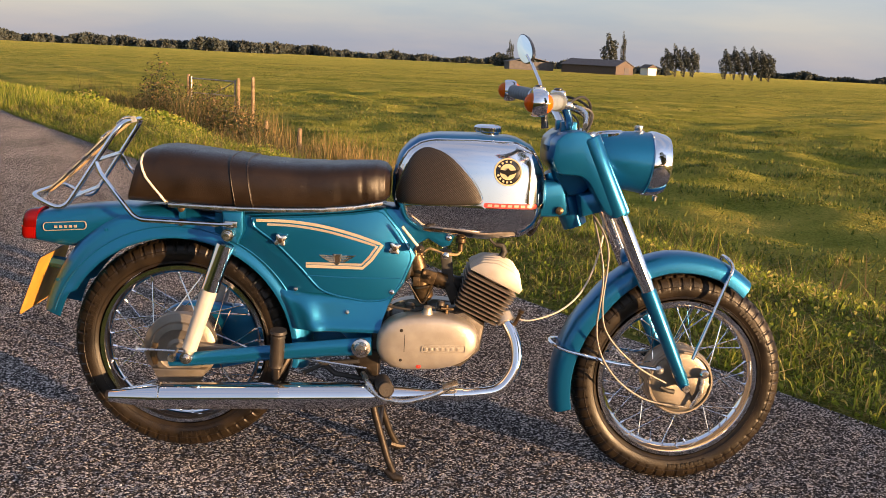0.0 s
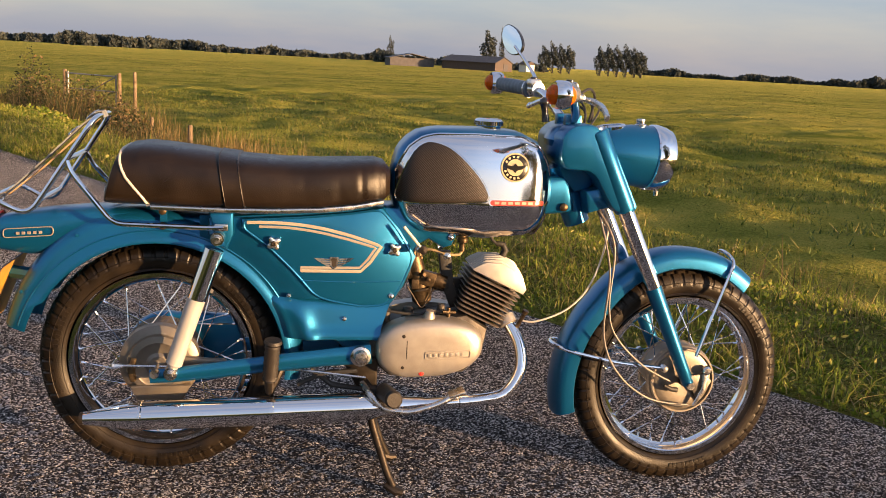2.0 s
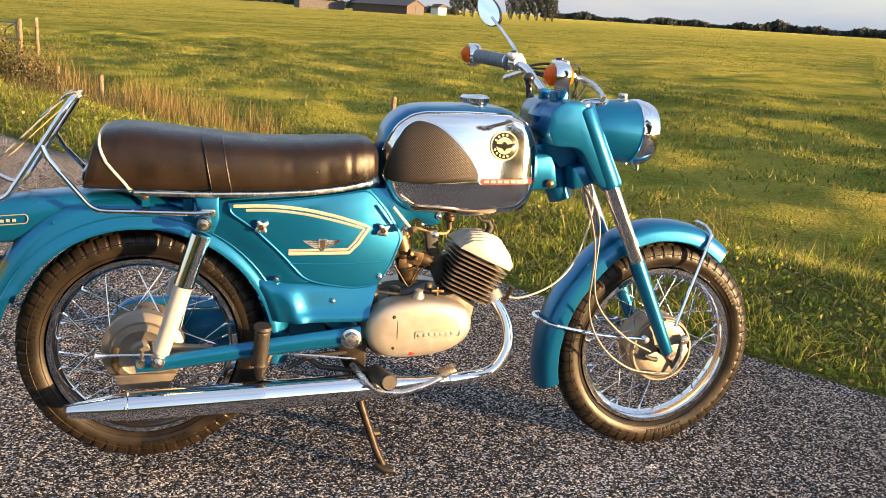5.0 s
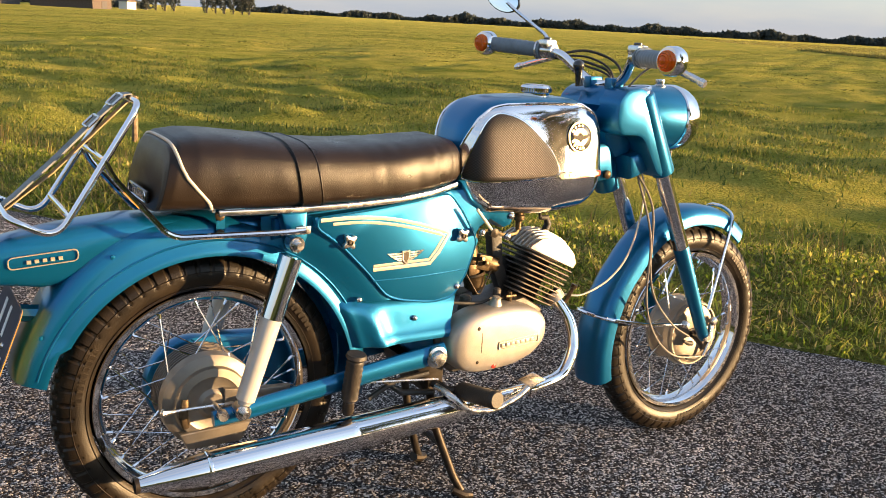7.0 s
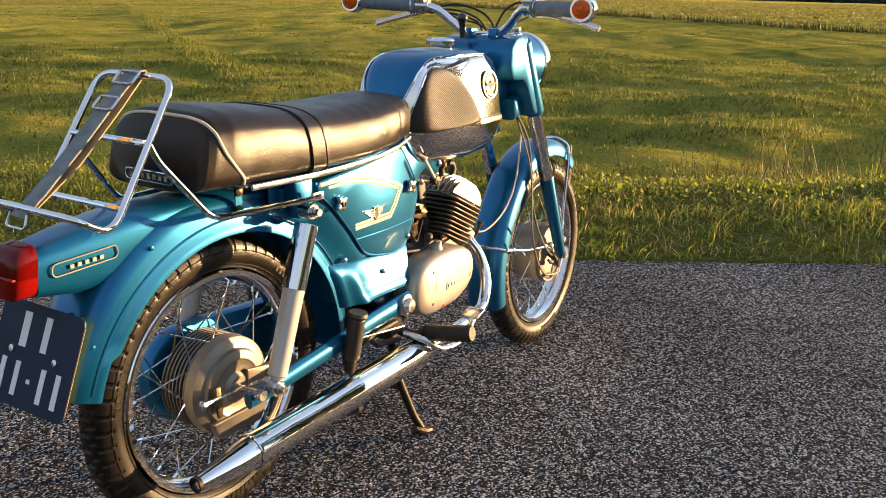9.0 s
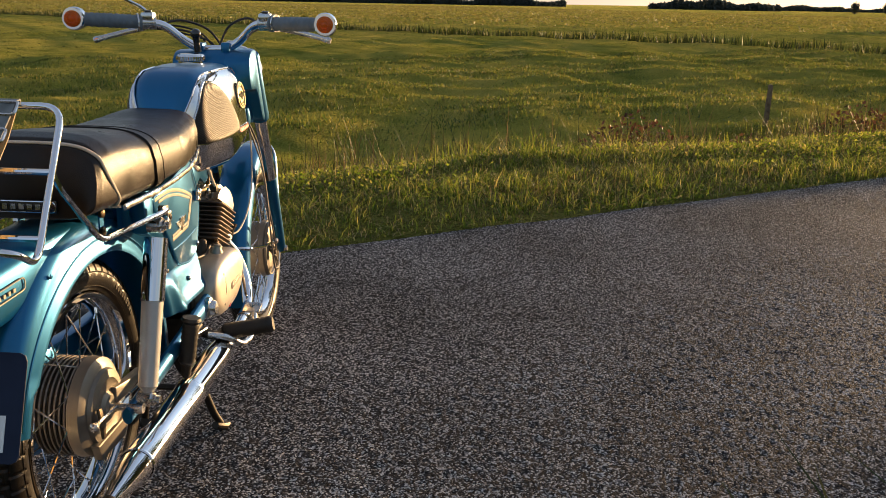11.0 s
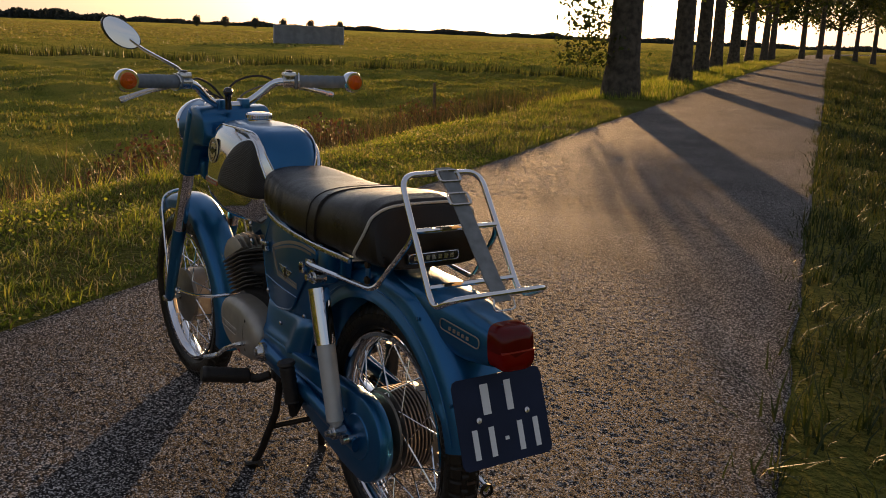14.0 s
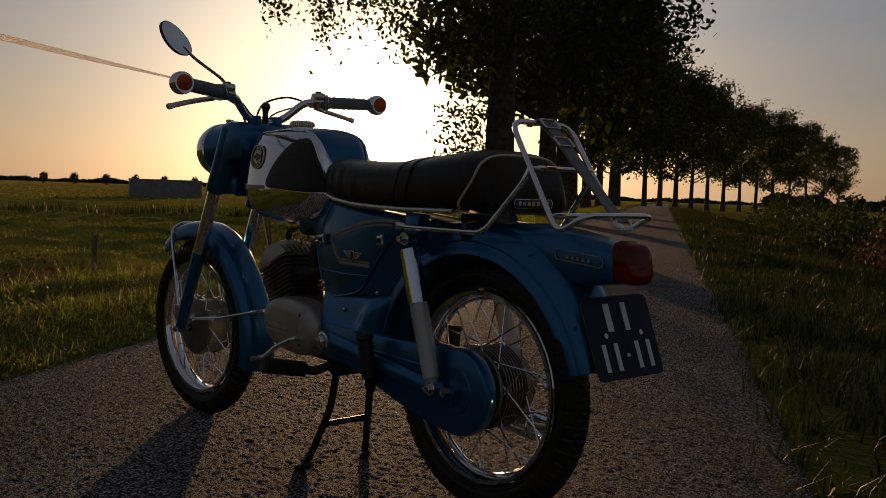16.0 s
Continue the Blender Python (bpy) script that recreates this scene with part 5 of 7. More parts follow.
back = part("mirror", steered(loft([oval(-0.016, 0.3), oval(-0.013, 0.7), oval(-0.004, 0.97), oval(0.003, 1.0), oval(0.004, 0.95)], True, True)), M_BLACKPAINT, bike, "oval rear-view mirror with dark rim")
part("mirror_glass", steered(loft([oval(0.0045, 0.94), oval(0.0055, 0.5), oval(0.0058, 0.02)], True, True)), M_MIRROR, back, "mirror glass reflecting the sky")
for sgn in (-1, 1):
    part("bar_clamp", steered(box((0.932, sgn * 0.035, 0.905), (0.04, 0.024, 0.036), bevel=0.005)), M_BLUE, bike)
bm = tube([(0.885, 0.03, 0.90), (0.882, 0.032, 0.925), (0.880, 0.032, 0.938)], [0.010, 0.008, 0.010], 12)
bmesh.ops.create_icosphere(bm, subdivisions=2, radius=0.014, matrix=Matrix.Translation((0.880, 0.032, 0.947)))
part("switch_knob", steered(bm), M_BLACKPAINT, bike, "black knobbed switch stalk")

for pts in ([(0.905, -0.135, 0.968), (0.950, -0.09, 0.985), (0.985, -0.03, 0.962), (0.985, 0.0, 0.905)],
            [(0.905, 0.135, 0.968), (0.955, 0.09, 0.980), (0.995, 0.03, 0.955), (0.990, -0.01, 0.905)],
            [(0.900, 0.140, 0.960), (0.940, 0.085, 0.955), (0.985, 0.045, 0.935), (0.985, 0.03, 0.902)]):
    part("control_cable", steered(tube(smooth_path(pts, 6), 0.0032, 8)), M_BLACK, bike)

# ---- tank ----
TX0, TX1 = 0.505, 0.888


def tank_at(u):
    """x, height of the side crease, top, underside and half width of the tank at u from rear 0 to front 1."""
    x = TX0 + (TX1 - TX0) * u
    top = np.interp(u, [0, 0.03, 0.08, 0.16, 0.26, 0.5, 0.78, 0.90, 0.96, 1], [0.775, 0.822, 0.850, 0.870, 0.879, 0.882, 0.879, 0.857, 0.820, 0.775])
    low = np.interp(u, [0, 0.03, 0.10, 0.20, 0.6, 0.85, 0.94, 1], [0.715, 0.684, 0.650, 0.628, 0.620, 0.630, 0.652, 0.706])
    w = 0.118 - 0.0095 * ((u - 0.58) / 0.3) ** 2 - 0.042 * min(max((abs(u - 0.5) - 0.36) / 0.14, 0), 1) ** 2.2
    return x, low + 0.345 * (top - low), top, low, w


def tank_half(u, z):
    """Half width of the tank's skin at u and z: the flank leans in above the crease and is tucked under below it."""
    _, crease, top, low, w = tank_at(u)
    if z >= crease:
        s = min((z - crease) / (top - crease), 1.0)
        return (w - 0.115 * (z - crease)) * (1 - s ** 4.8) ** (1 / 4.8)
    s = min((crease - z) / (crease - low), 1.0)
    return (w - 0.20 * (crease - z)) * (1 - s ** 3.2) ** (1 / 3.2)


def tank_point(u, a, grow=0.0):
    """A point of the tank's skin: a is the angle in the cross-section, 0 at the right flank's crease, 90 on top."""
    x, crease, top, low, _ = tank_at(u)
    sa = math.sin(radians(a))
    z = crease + sa * ((top if sa > 0 else 2 * crease - low) - crease)
    y = tank_half(u, z)
    return Vector((x, -math.copysign(y + grow * (1 if y > 0.02 else 0), math.cos(radians(a))), z + grow * sa))


us = [0, 0.008, 0.02, 0.035, 0.06, 0.10, 0.13, 0.16, 0.20, 0.24, 0.29, 0.34, 0.40, 0.46, 0.52, 0.58, 0.64, 0.70, 0.75, 0.80, 0.84, 0.87, 0.895, 0.92, 0.955, 0.98, 0.992, 1]
body = loft([[tank_point(u, a) for a in np.linspace(0, 360, 120, endpoint=False)] for u in us])
tank = part("fuel_tank", body, M_BLUE, bike, "blue fuel tank with chrome flanks", sharp=1.2)


def tank_strip(u_list, a_list, grow, mirror):
    rings = []
    for u in u_list:
        lo, hi = a_list(u) if callable(a_list) else a_list
        ring = [tank_point(u, lo + (hi - lo) * k / 60, grow) for k in range(61)]
        rings.append([Vector((q.x, -q.y, q.z)) for q in ring] if mirror else ring)
    return rings


pu = np.linspace(0.02, 0.985, 40)


def chrome_span(u):
    f = np.interp(u, [0, 0.05, 0.10, 0.2, 0.85, 0.95, 1], [27, 47, 60, 66.4, 67.8, 62, 47])
    return -84, float(f)


for mirror in (False, True):
    bm = bmesh.new()
    add_loft(bm, tank_strip(pu, chrome_span, 0.0016, mirror), closed=False)
    for f in bm.faces:
        if (f.normal.y > 0) != mirror:
            f.normal_flip()
    part("chrome_panel", bm, M_TANKCHROME, tank, "mirror-bright chrome flank", sharp=1.3)
    line = [tank_point(u, chrome_span(u)[1], 0.003) for u in pu]
    line = [Vector((q.x, -q.y if mirror else q.y, q.z)) for q in line]
    part("trim", tube(line, 0.0022, 6), M_CHROME, tank)


def flank_y(x, z):
    """Half width of the tank's skin at x, z."""
    return tank_half((x - TX0) / (TX1 - TX0), z)


PAD = [(0.516, 0.716), (0.517, 0.738), (0.532, 0.786), (0.553, 0.828), (0.580, 0.848), (0.608, 0.847), (0.640, 0.834), (0.675, 0.805), (0.706, 0.770), (0.724, 0.738), (0.723, 0.725), (0.708, 0.719), (0.62, 0.712), (0.53, 0.709)]
pad_line = [(q.x, q.y) for q in smooth_path([(x, z, 0) for x, z in PAD], 4, closed=True)]
pcx, pcz = 0.612, 0.772
for sgn in (-1, 1):
    bm = bmesh.new()
    rings = []
    for fr, off in ((1.0, 0.0018), (0.985, 0.006), (0.94, 0.0075), (0.8, 0.008), (0.6, 0.008), (0.4, 0.008), (0.2, 0.008), (0.02, 0.008)):
        rings.append([Vector((pcx + (x - pcx) * fr, sgn * (flank_y(pcx + (x - pcx) * fr, pcz + (z - pcz) * fr) + off), pcz + (z - pcz) * fr)) for x, z in pad_line])
    add_loft(bm, rings)
    pad = part("knee_pad", bm, M_PAD, tank, "black studded rubber knee pad")
    edge_line = [Vector((x, sgn * (flank_y(x, z) + 0.003), z)) for x, z in pad_line]
    part("knee_pad_trim", tube(edge_line, 0.0028, 8, closed=True), M_CHROME, pad)
    # round emblem and the red name badge, its letters as plain bars
    ec = Vector((0.785, sgn * (flank_y(0.785, 0.800) + 0.003), 0.800))
    ax = Vector((0.02, sgn, 0.13)).normalized()
    em = part("emblem", lathe([(0, 0.0335), (0.002, 0.0335), (0.003, 0.032), (0.003, 0.0005)], ec, ax, 40), M_BLACKPAINT, tank, "round black and gold emblem")
    part("emblem_rim", lathe([(0.0015, 0.0340), (0.0042, 0.0335), (0.0042, 0.0305), (0.0030, 0.0300)], ec, ax, 40), M_CREAM, em, "thin gold rim")
    part("emblem_disc", lathe([(0.0025, 0.0195), (0.0036, 0.0195), (0.0036, 0.0005)], ec, ax, 32), M_CREAM, em, "gold middle")
    e1 = Vector((1, -sgn * 0.10, 0)).normalized()
    e2 = ax.cross(e1) if ax.cross(e1).z > 0 else e1.cross(ax)
    for a in (200, 222, 244, 266, 288, 310, 332, 28, 52, 76, 100, 124, 148):
        d = e1 * math.cos(radians(a)) + e2 * math.sin(radians(a))
        bm = bmesh.new()
        q = d.cross(ax)
        for h in (0.0032, 0.0040):
            for r, t in ((0.0225, -0.0022), (0.0275, -0.0026), (0.0275, 0.0026), (0.0225, 0.0022)):
                bm.verts.new(ec + ax * h + d * r + q * t)
        bm.verts.ensure_lookup_table()
        for f in ((4, 5, 6, 7), (0, 1, 5, 4), (1, 2, 6, 5), (2, 3, 7, 6), (3, 0, 4, 7)):
            bm.faces.new([bm.verts[k] for k in f])
        bmesh.ops.recalc_face_normals(bm, faces=bm.faces)
        part("emblem_bar", bm, M_CREAM, em, smooth=False)
    bm = bmesh.new()
    add_slab(bm, [(ec.x + a, ec.z + b) for a, b in ((-0.027, 0.007), (-0.006, 0.004), (0.0, 0.010), (0.006, 0.004), (0.027, 0.007), (0.016, -0.003), (0.005, -0.006), (0.0, -0.012), (-0.005, -0.006), (-0.016, -0.003))], ec.y + sgn * 0.001, ec.y + sgn * 0.0062)
    part("emblem_wing", bm, M_BLACKPAINT, em, smooth=False)
    bx0, bx1, bz = 0.727, 0.864, 0.718
    def badge(x0, x1, z0, z1, off, m, nm, par, lab=""):
        rings = []
        r = (z1 - z0) / 2
        for k in range(33):
            x = (x0 + x1) / 2 - (x1 - x0) / 2 * math.cos(math.pi * k / 32)
            e = min(x - x0, x1 - x, r)
            hh = r * math.sqrt(max(1 - ((r - e) / r) ** 2, 0.08)) if x1 - x0 > 0.05 else r
            zs = [(z0 + z1) / 2 + hh * q for q in (-1, -0.5, 0, 0.5, 1)]
            rings.append([Vector((x, sgn * (flank_y(x, z) + off), z)) for z in zs] + [Vector((x, sgn * (flank_y(x, z) - 0.003), z)) for z in reversed(zs)])
        return part(nm, loft(rings), m, par, lab)
    nb = badge(bx0, bx1, bz - 0.0085, bz + 0.0085, 0.003, M_CHROME, "name_badge", tank, "red enamel badge in chrome frame")
    badge(bx0 + 0.003, bx1 - 0.003, bz - 0.006, bz + 0.006, 0.0036, M_RED, "badge_field", nb)
    for k in range(7):
        x = bx0 + 0.013 + k * 0.0162
        badge(x, x + 0.0110, bz - 0.0030, bz + 0.0030, 0.0044, M_GOLD, "badge_bar", nb)
cap = part("filler_cap", lathe([(0, 0.030), (0.014, 0.030), (0.016, 0.033), (0.026, 0.034), (0.030, 0.031), (0.032, 0.024), (0.032, 0.0005)], (0.737, 0, 0.872), "z", 36), M_CHROME, tank, "knurled chrome filler cap")
for k in range(36):
    a = 2 * math.pi * k / 36
    part("cap_knurl", box((0.737 + math.cos(a) * 0.034, math.sin(a) * 0.034, 0.893), (0.003, 0.002, 0.009), Matrix.Rotation(a, 3, "Z")), M_CHROME, cap)

# ---- seat ----
def seat_ring(x, zb, zt, w, skew=0.0):
    ring = []
    for k in range(40):
        a = 2 * math.pi * k / 40
        ca, sa = math.cos(a), math.sin(a)
        y = math.copysign(abs(ca) ** 0.55, ca) * w
        up = (zt - zb) / 2
        z = (zt + zb) / 2 + math.copysign(abs(sa) ** (0.42 if sa > 0 else 0.3), sa) * up
        y *= 1 - 0.16 * max((z - (zt + zb) / 2) / up, 0) ** 2
        ring.append(Vector((x + skew * (z - zb), y, z)))
    return ring


SEAT = [(-0.134, 0.684, 0.778, 0.112, 0.25), (-0.131, 0.683, 0.800, 0.120, 0.25), (-0.115, 0.682, 0.812, 0.124, 0.22), (-0.075, 0.681, 0.817, 0.127, 0.16), (0.0, 0.680, 0.814, 0.128, 0.05), (0.07, 0.679, 0.807, 0.128, 0), (0.12, 0.679, 0.800, 0.127, 0), (0.145, 0.679, 0.797, 0.1265, 0),
        (0.19, 0.679, 0.794, 0.125, 0), (0.26, 0.680, 0.791, 0.122, 0), (0.34, 0.683, 0.792, 0.117, 0), (0.42, 0.691, 0.797, 0.108, 0), (0.465, 0.699, 0.799, 0.098, 0), (0.488, 0.706, 0.794, 0.089, 0), (0.500, 0.716, 0.780, 0.076, 0)]
rings = []
for (a, b) in zip(SEAT, SEAT[1:]):
    for k in range(8):
        t = k / 8
        rings.append(seat_ring(*[p + (q - p) * t for p, q in zip(a, b)]))
rings.append(seat_ring(*SEAT[-1]))
bm = loft(rings)
for v in bm.verts:                                       # soft creases near the nose and a worn unevenness
    n = noise.noise(v.co * 26) * 0.0016 + noise.noise(v.co * 9) * 0.0025
    if abs(v.co.y) > 0.06 and v.co.x > 0.25:
        n += 0.0022 * math.sin(v.co.x * 160) * max(0, 1 - abs(v.co.x - 0.36) / 0.12)
    if abs(v.co.y) > 0.05 and v.co.x > 0.30:                # puckers where the cover is drawn round the nose
        n += 0.0042 * (1 - abs(noise.noise((v.co.x * 34 + v.co.z * 16, v.co.z * 9, 2.0))) * 2.4) * min((v.co.x - 0.30) / 0.10, 1) * max(1 - abs(v.co.z - 0.735) / 0.05, 0)
    v.co.y += math.copysign(n, v.co.y)
    v.co.z += n * 0.4
seat = part("seat", bm, M_LEATHER, bike, "black vinyl dual seat with pale piping", sharp=1.2)


def seat_section(x, grow=0.0):
    for a, b in zip(SEAT, SEAT[1:]):
        if a[0] <= x <= b[0]:
            t = (x - a[0]) / (b[0] - a[0])
            v = [p + (q - p) * t for p, q in zip(a, b)]
            return seat_ring(v[0], v[1] - grow, v[2] + grow, v[3] + grow, v[4])


pipe = []
for k in range(40):
    c = -0.08
    for _ in range(12):
        q = seat_section(c, 0.0015)[k]
        goal = np.interp(q.z, [0.684, 0.702, 0.725, 0.742, 0.765, 0.790, 0.82], [-0.034, -0.044, -0.060, -0.078, -0.091, -0.096, -0.097])
        c = min(max(c + 0.7 * (goal - q.x), -0.1335), 0.05)
    pipe.append(seat_section(c, 0.0015)[k])
pipe = [q for q in pipe if q.z > 0.6845]
pipe.sort(key=lambda q: math.atan2(q.z - 0.69, -q.y))
part("piping", tube(smooth_path(pipe, 2), 0.0030, 8), M_PIPING, seat, "pale piping round the seat's rear end")
band = []
for x0, grow in ((0.120, 0.001), (0.122, 0.0032), (0.164, 0.0032), (0.166, 0.001)):
    ring = seat_section(x0, grow)
    band.append([Vector((q.x + 0.17 * (0.745 - q.z), q.y, q.z)) for q in ring])
part("strap", loft(band, True, False), M_LEATHER, seat, "black grab strap across the seat")
for x0 in (0.123, 0.163):
    ring = seat_section(x0, 0.0035)
    part("strap_seam", tube([Vector((q.x + 0.17 * (0.745 - q.z), q.y, q.z)) for q in ring], 0.0012, 6, closed=True), M_LEATHER, seat)


def seat_trim(side):
    pts = [(-0.028, 0.1285), (0.06, 0.130), (0.14, 0.129), (0.24, 0.1245), (0.34, 0.1185), (0.42, 0.1085), (0.485, 0.092)]
    zz = [0.684, 0.683, 0.682, 0.683, 0.687, 0.695, 0.706]
    part("seat_trim", tube([(x, side * y, z) for (x, y), z in zip(pts, zz)], 0.0058, 8, flat=0.6), M_DULLCHROME, seat, "bright metal strip along the seat edge")


both(seat_trim)
bm = bmesh.new()
add_box(bm, (-0.1345, 0, 0.705), (0.006, 0.120, 0.022), bevel=0.002)
sb = part("seat_badge", bm, M_BLACKPAINT, seat, "black badge in a chrome outline")
out = [(-0.1385, y, z) for y, z in ((-0.058, 0.696), (0.058, 0.696), (0.058, 0.714), (-0.058, 0.714))]
part("badge_outline", tube(rounded_path(out, 0.008, 4, True), 0.0011, 5, closed=True), M_CHROME, sb)
for k in range(7):
    part("badge_bar", box((-0.138, -0.042 + k * 0.014, 0.705), (0.002, 0.0085, 0.009)), M_DULLCHROME, sb)

# ---- frame and rear mudguard ----
def guard_ring(c, th, ri, ro, w, lip):
    """Closed section of a mudguard at the angle th about c: outside, then back along the inside."""
    d = Vector((math.cos(th), 0, math.sin(th)))
    t = 0.003
    k = min(0.034, (ro - ri) * 0.6)
    outer = [(ri, w + lip), (ri + 0.012, w + lip), (ri + 0.016, w), (ro - k, w * 0.985), (ro - k * 0.45, w * 0.90), (ro - k * 0.12, w * 0.68), (ro, w * 0.35)]
    pts = [(r, -y) for r, y in outer] + [(ro, 0)] + [(r, y) for r, y in reversed(outer)]
    inner = [(r - t * (1 if abs(y) < w * 0.9 else 0), y - math.copysign(t, y) if abs(y) > 1e-6 else 0) for r, y in reversed(pts)]
    return [c + d * r + Vector((0, y, 0)) for r, y in pts + inner]


RO = ([-8, 12, 25, 45, 60, 75, 93, 113, 130, 145, 164, 172], [0.33, 0.335, 0.345, 0.350, 0.356, 0.360, 0.366, 0.380, 0.372, 0.362, 0.357, 0.352])
rings = [guard_ring(REAR, radians(a), 0.292 + (0.012 if a > 150 else 0), float(np.interp(a, *RO)), 0.071, 0.003) for a in np.linspace(-6, 165, 56)]
part("rear_mudguard", loft(rings), M_BLUE, bike, "deep blue pressed rear mudguard", sharp=0.7)

tailbox = []
for x, z0, z1, w in ((-0.383, 0.560, 0.632, 0.040), (-0.36, 0.557, 0.640, 0.043), (-0.31, 0.550, 0.650, 0.048), (-0.25, 0.555, 0.659, 0.054), (-0.17, 0.60, 0.666, 0.058), (-0.08, 0.63, 0.664, 0.058), (0.10, 0.62, 0.655, 0.056)):
    ring = []
    for k in range(28):
        a = 2 * math.pi * k / 28
        ca, sa = math.cos(a), math.sin(a)
        ring.append(Vector((x, math.copysign(abs(ca) ** 0.45, ca) * w * (1 - 0.12 * max(sa, 0)), (z0 + z1) / 2 + math.copysign(abs(sa) ** 0.45, sa) * (z1 - z0) / 2)))
    tailbox.append(ring)
tail = part("tail_fairing", loft(tailbox), M_BLUE, bike, "blue tail fairing carrying the rear lamp", sharp=0.9)
for sgn in (-1, 1):
    ol = [(-0.362, 0.0455, 0.590), (-0.252, 0.0555, 0.601), (-0.252, 0.0555, 0.621), (-0.362, 0.0450, 0.610)]
    part("model_outline", tube(rounded_path([(x, sgn * y, z) for x, y, z in ol], 0.009, 5, True), 0.0013, 5, closed=True), M_GOLD, tail, "thin pale gold outline")
    for k in range(5):
        x = -0.330 + k * 0.0125
        part("model_bar", box((x, sgn * (0.0480 + (x + 0.33) * 0.09), 0.6045 + (x + 0.30) * 0.09), (0.0068, 0.002, 0.0062)), M_GOLD, tail)

lens = []
for x, w, h, zc in ((-0.382, 0.0415, 0.040, 0.603), (-0.40, 0.041, 0.0395, 0.602), (-0.412, 0.039, 0.038, 0.600), (-0.418, 0.034, 0.033, 0.599), (-0.420, 0.02, 0.02, 0.599)):
    ring = []
    for k in range(28):
        a = 2 * math.pi * k / 28
        ca, sa = math.cos(a), math.sin(a)
        ring.append(Vector((x + 0.10 * math.copysign(abs(sa) ** 0.5, sa) * h, math.copysign(abs(ca) ** 0.5, ca) * w, zc + math.copysign(abs(sa) ** 0.5, sa) * h)))
    lens.append(ring)
lamp_r = part("rear_lamp", loft(lens), M_REDLENS, bike, "dark red plastic rear lamp lens", sharp=0.9)
low = [[Vector((q.x - 0.0012, q.y * 1.012, min(q.z * 1.0 - 0.0004, 0.5965))) for q in ring] for ring in lens]
part("lower_lens", loft(low), M_REDLENS2, lamp_r, "brighter red lower lens", sharp=0.9)
part("lens_divider", box((-0.4165, 0, 0.598), (0.008, 0.072, 0.003)), M_RED, lamp_r)

# number plate, its characters as plain bars
PT, PB = Vector((-0.350, 0, 0.534)), Vector((-0.408, 0, 0.384))
pd = (PB - PT)
pn = Vector((pd.z, 0, -pd.x)).normalized()
if pn.x > 0:
    pn = -pn


def on_plate(u, v, d=0.0):
    """u across in metres, v down the plate from 0 to 1."""
    q = PT + pd * v + pn * d
    return Vector((q.x, u - 0.004, q.z))


def plate_piece(u0, u1, v0, v1, d0, d1, m, nm, par, lab="", r=0.0):
    c = [(u0, v0), (u1, v0), (u1, v1), (u0, v1)]
    if r:
        rv = r / pd.length
        c = [(u0 + r, v0), (u1 - r, v0), (u1 - r * 0.3, v0 + rv * 0.3), (u1, v0 + rv), (u1, v1 - rv), (u1 - r * 0.3, v1 - rv * 0.3), (u1 - r, v1), (u0 + r, v1), (u0 + r * 0.3, v1 - rv * 0.3), (u0, v1 - rv), (u0, v0 + rv), (u0 + r * 0.3, v0 + rv * 0.3)]
    return part(nm, loft([[on_plate(u, v, d) for u, v in c] for d in (d0, d1)]), m, par, lab, smooth=False)


plate = plate_piece(-0.100, 0.100, 0, 1, 0, 0.002, M_PLATE, "number_plate", bike, "dark blue number plate with white bars", 0.012)
plate_piece(-0.099, 0.099, 0.01, 0.99, -0.0016, -0.0001, M_PLATEBACK, "plate_backing", plate, "yellowish back of the plate", 0.012)
for u, w in ((-0.030, 0.020), (0.020, 0.024)):
    plate_piece(u + w * 0.14, u + w * 0.86, 0.09, 0.43, 0.002, 0.003, M_WHITEPAINT, "plate_bar", plate)
for u, w, v0, v1 in ((-0.078, 0.016, 0.57, 0.90), (-0.042, 0.016, 0.57, 0.90), (-0.008, 0.012, 0.71, 0.75), (0.022, 0.016, 0.57, 0.90), (0.058, 0.016, 0.57, 0.90)):
    plate_piece(u + w * 0.14, u + w * 0.86, v0, v1, 0.002, 0.003, M_WHITEPAINT, "plate_bar", plate)
for u in (-0.054, 0.054):
    q = on_plate(u, 0.475, 0.002)
    part("plate_bolt", lathe([(0, 0.006), (0.003, 0.0055), (0.004, 0.0005)], q, pn, 12), M_DULLCHROME, plate)
part("plate_bracket", tube([(-0.30, -0.02, 0.50), on_plate(0.0, 0.2, -0.004)], 0.016, 8), M_BLUE, plate)

# side covers and the pressed frame between them
SIDE = [(0.165, 0.660), (0.30, 0.668), (0.41, 0.678), (0.487, 0.690), (0.530, 0.640), (0.572, 0.573), (0.545, 0.500), (0.512, 0.452), (0.455, 0.447), (0.375, 0.462), (0.335, 0.476), (0.285, 0.535), (0.225, 0.595), (0.165, 0.640)]
frame_ob = part("frame", slab([(0.09, 0.655), (0.49, 0.69), (0.56, 0.690), (0.675, 0.69), (0.672, 0.636), (0.656, 0.600), (0.636, 0.594), (0.600, 0.615), (0.575, 0.600), (0.556, 0.550), (0.515, 0.452), (0.49, 0.392), (0.52, 0.33), (0.44, 0.315), (0.36, 0.383), (0.275, 0.378), (0.262, 0.42), (0.20, 0.55), (0.09, 0.61)], -0.058, 0.058, 0.012), M_BLUE, bike, "blue pressed steel frame", sharp=0.7)
part("frame_beam", slab([(0.58, 0.69), (0.88, 0.775), (0.935, 0.775), (0.955, 0.690), (0.925, 0.685), (0.86, 0.680), (0.78, 0.660), (0.60, 0.625)], -0.045, 0.045, 0.012), M_BLUE, bike)


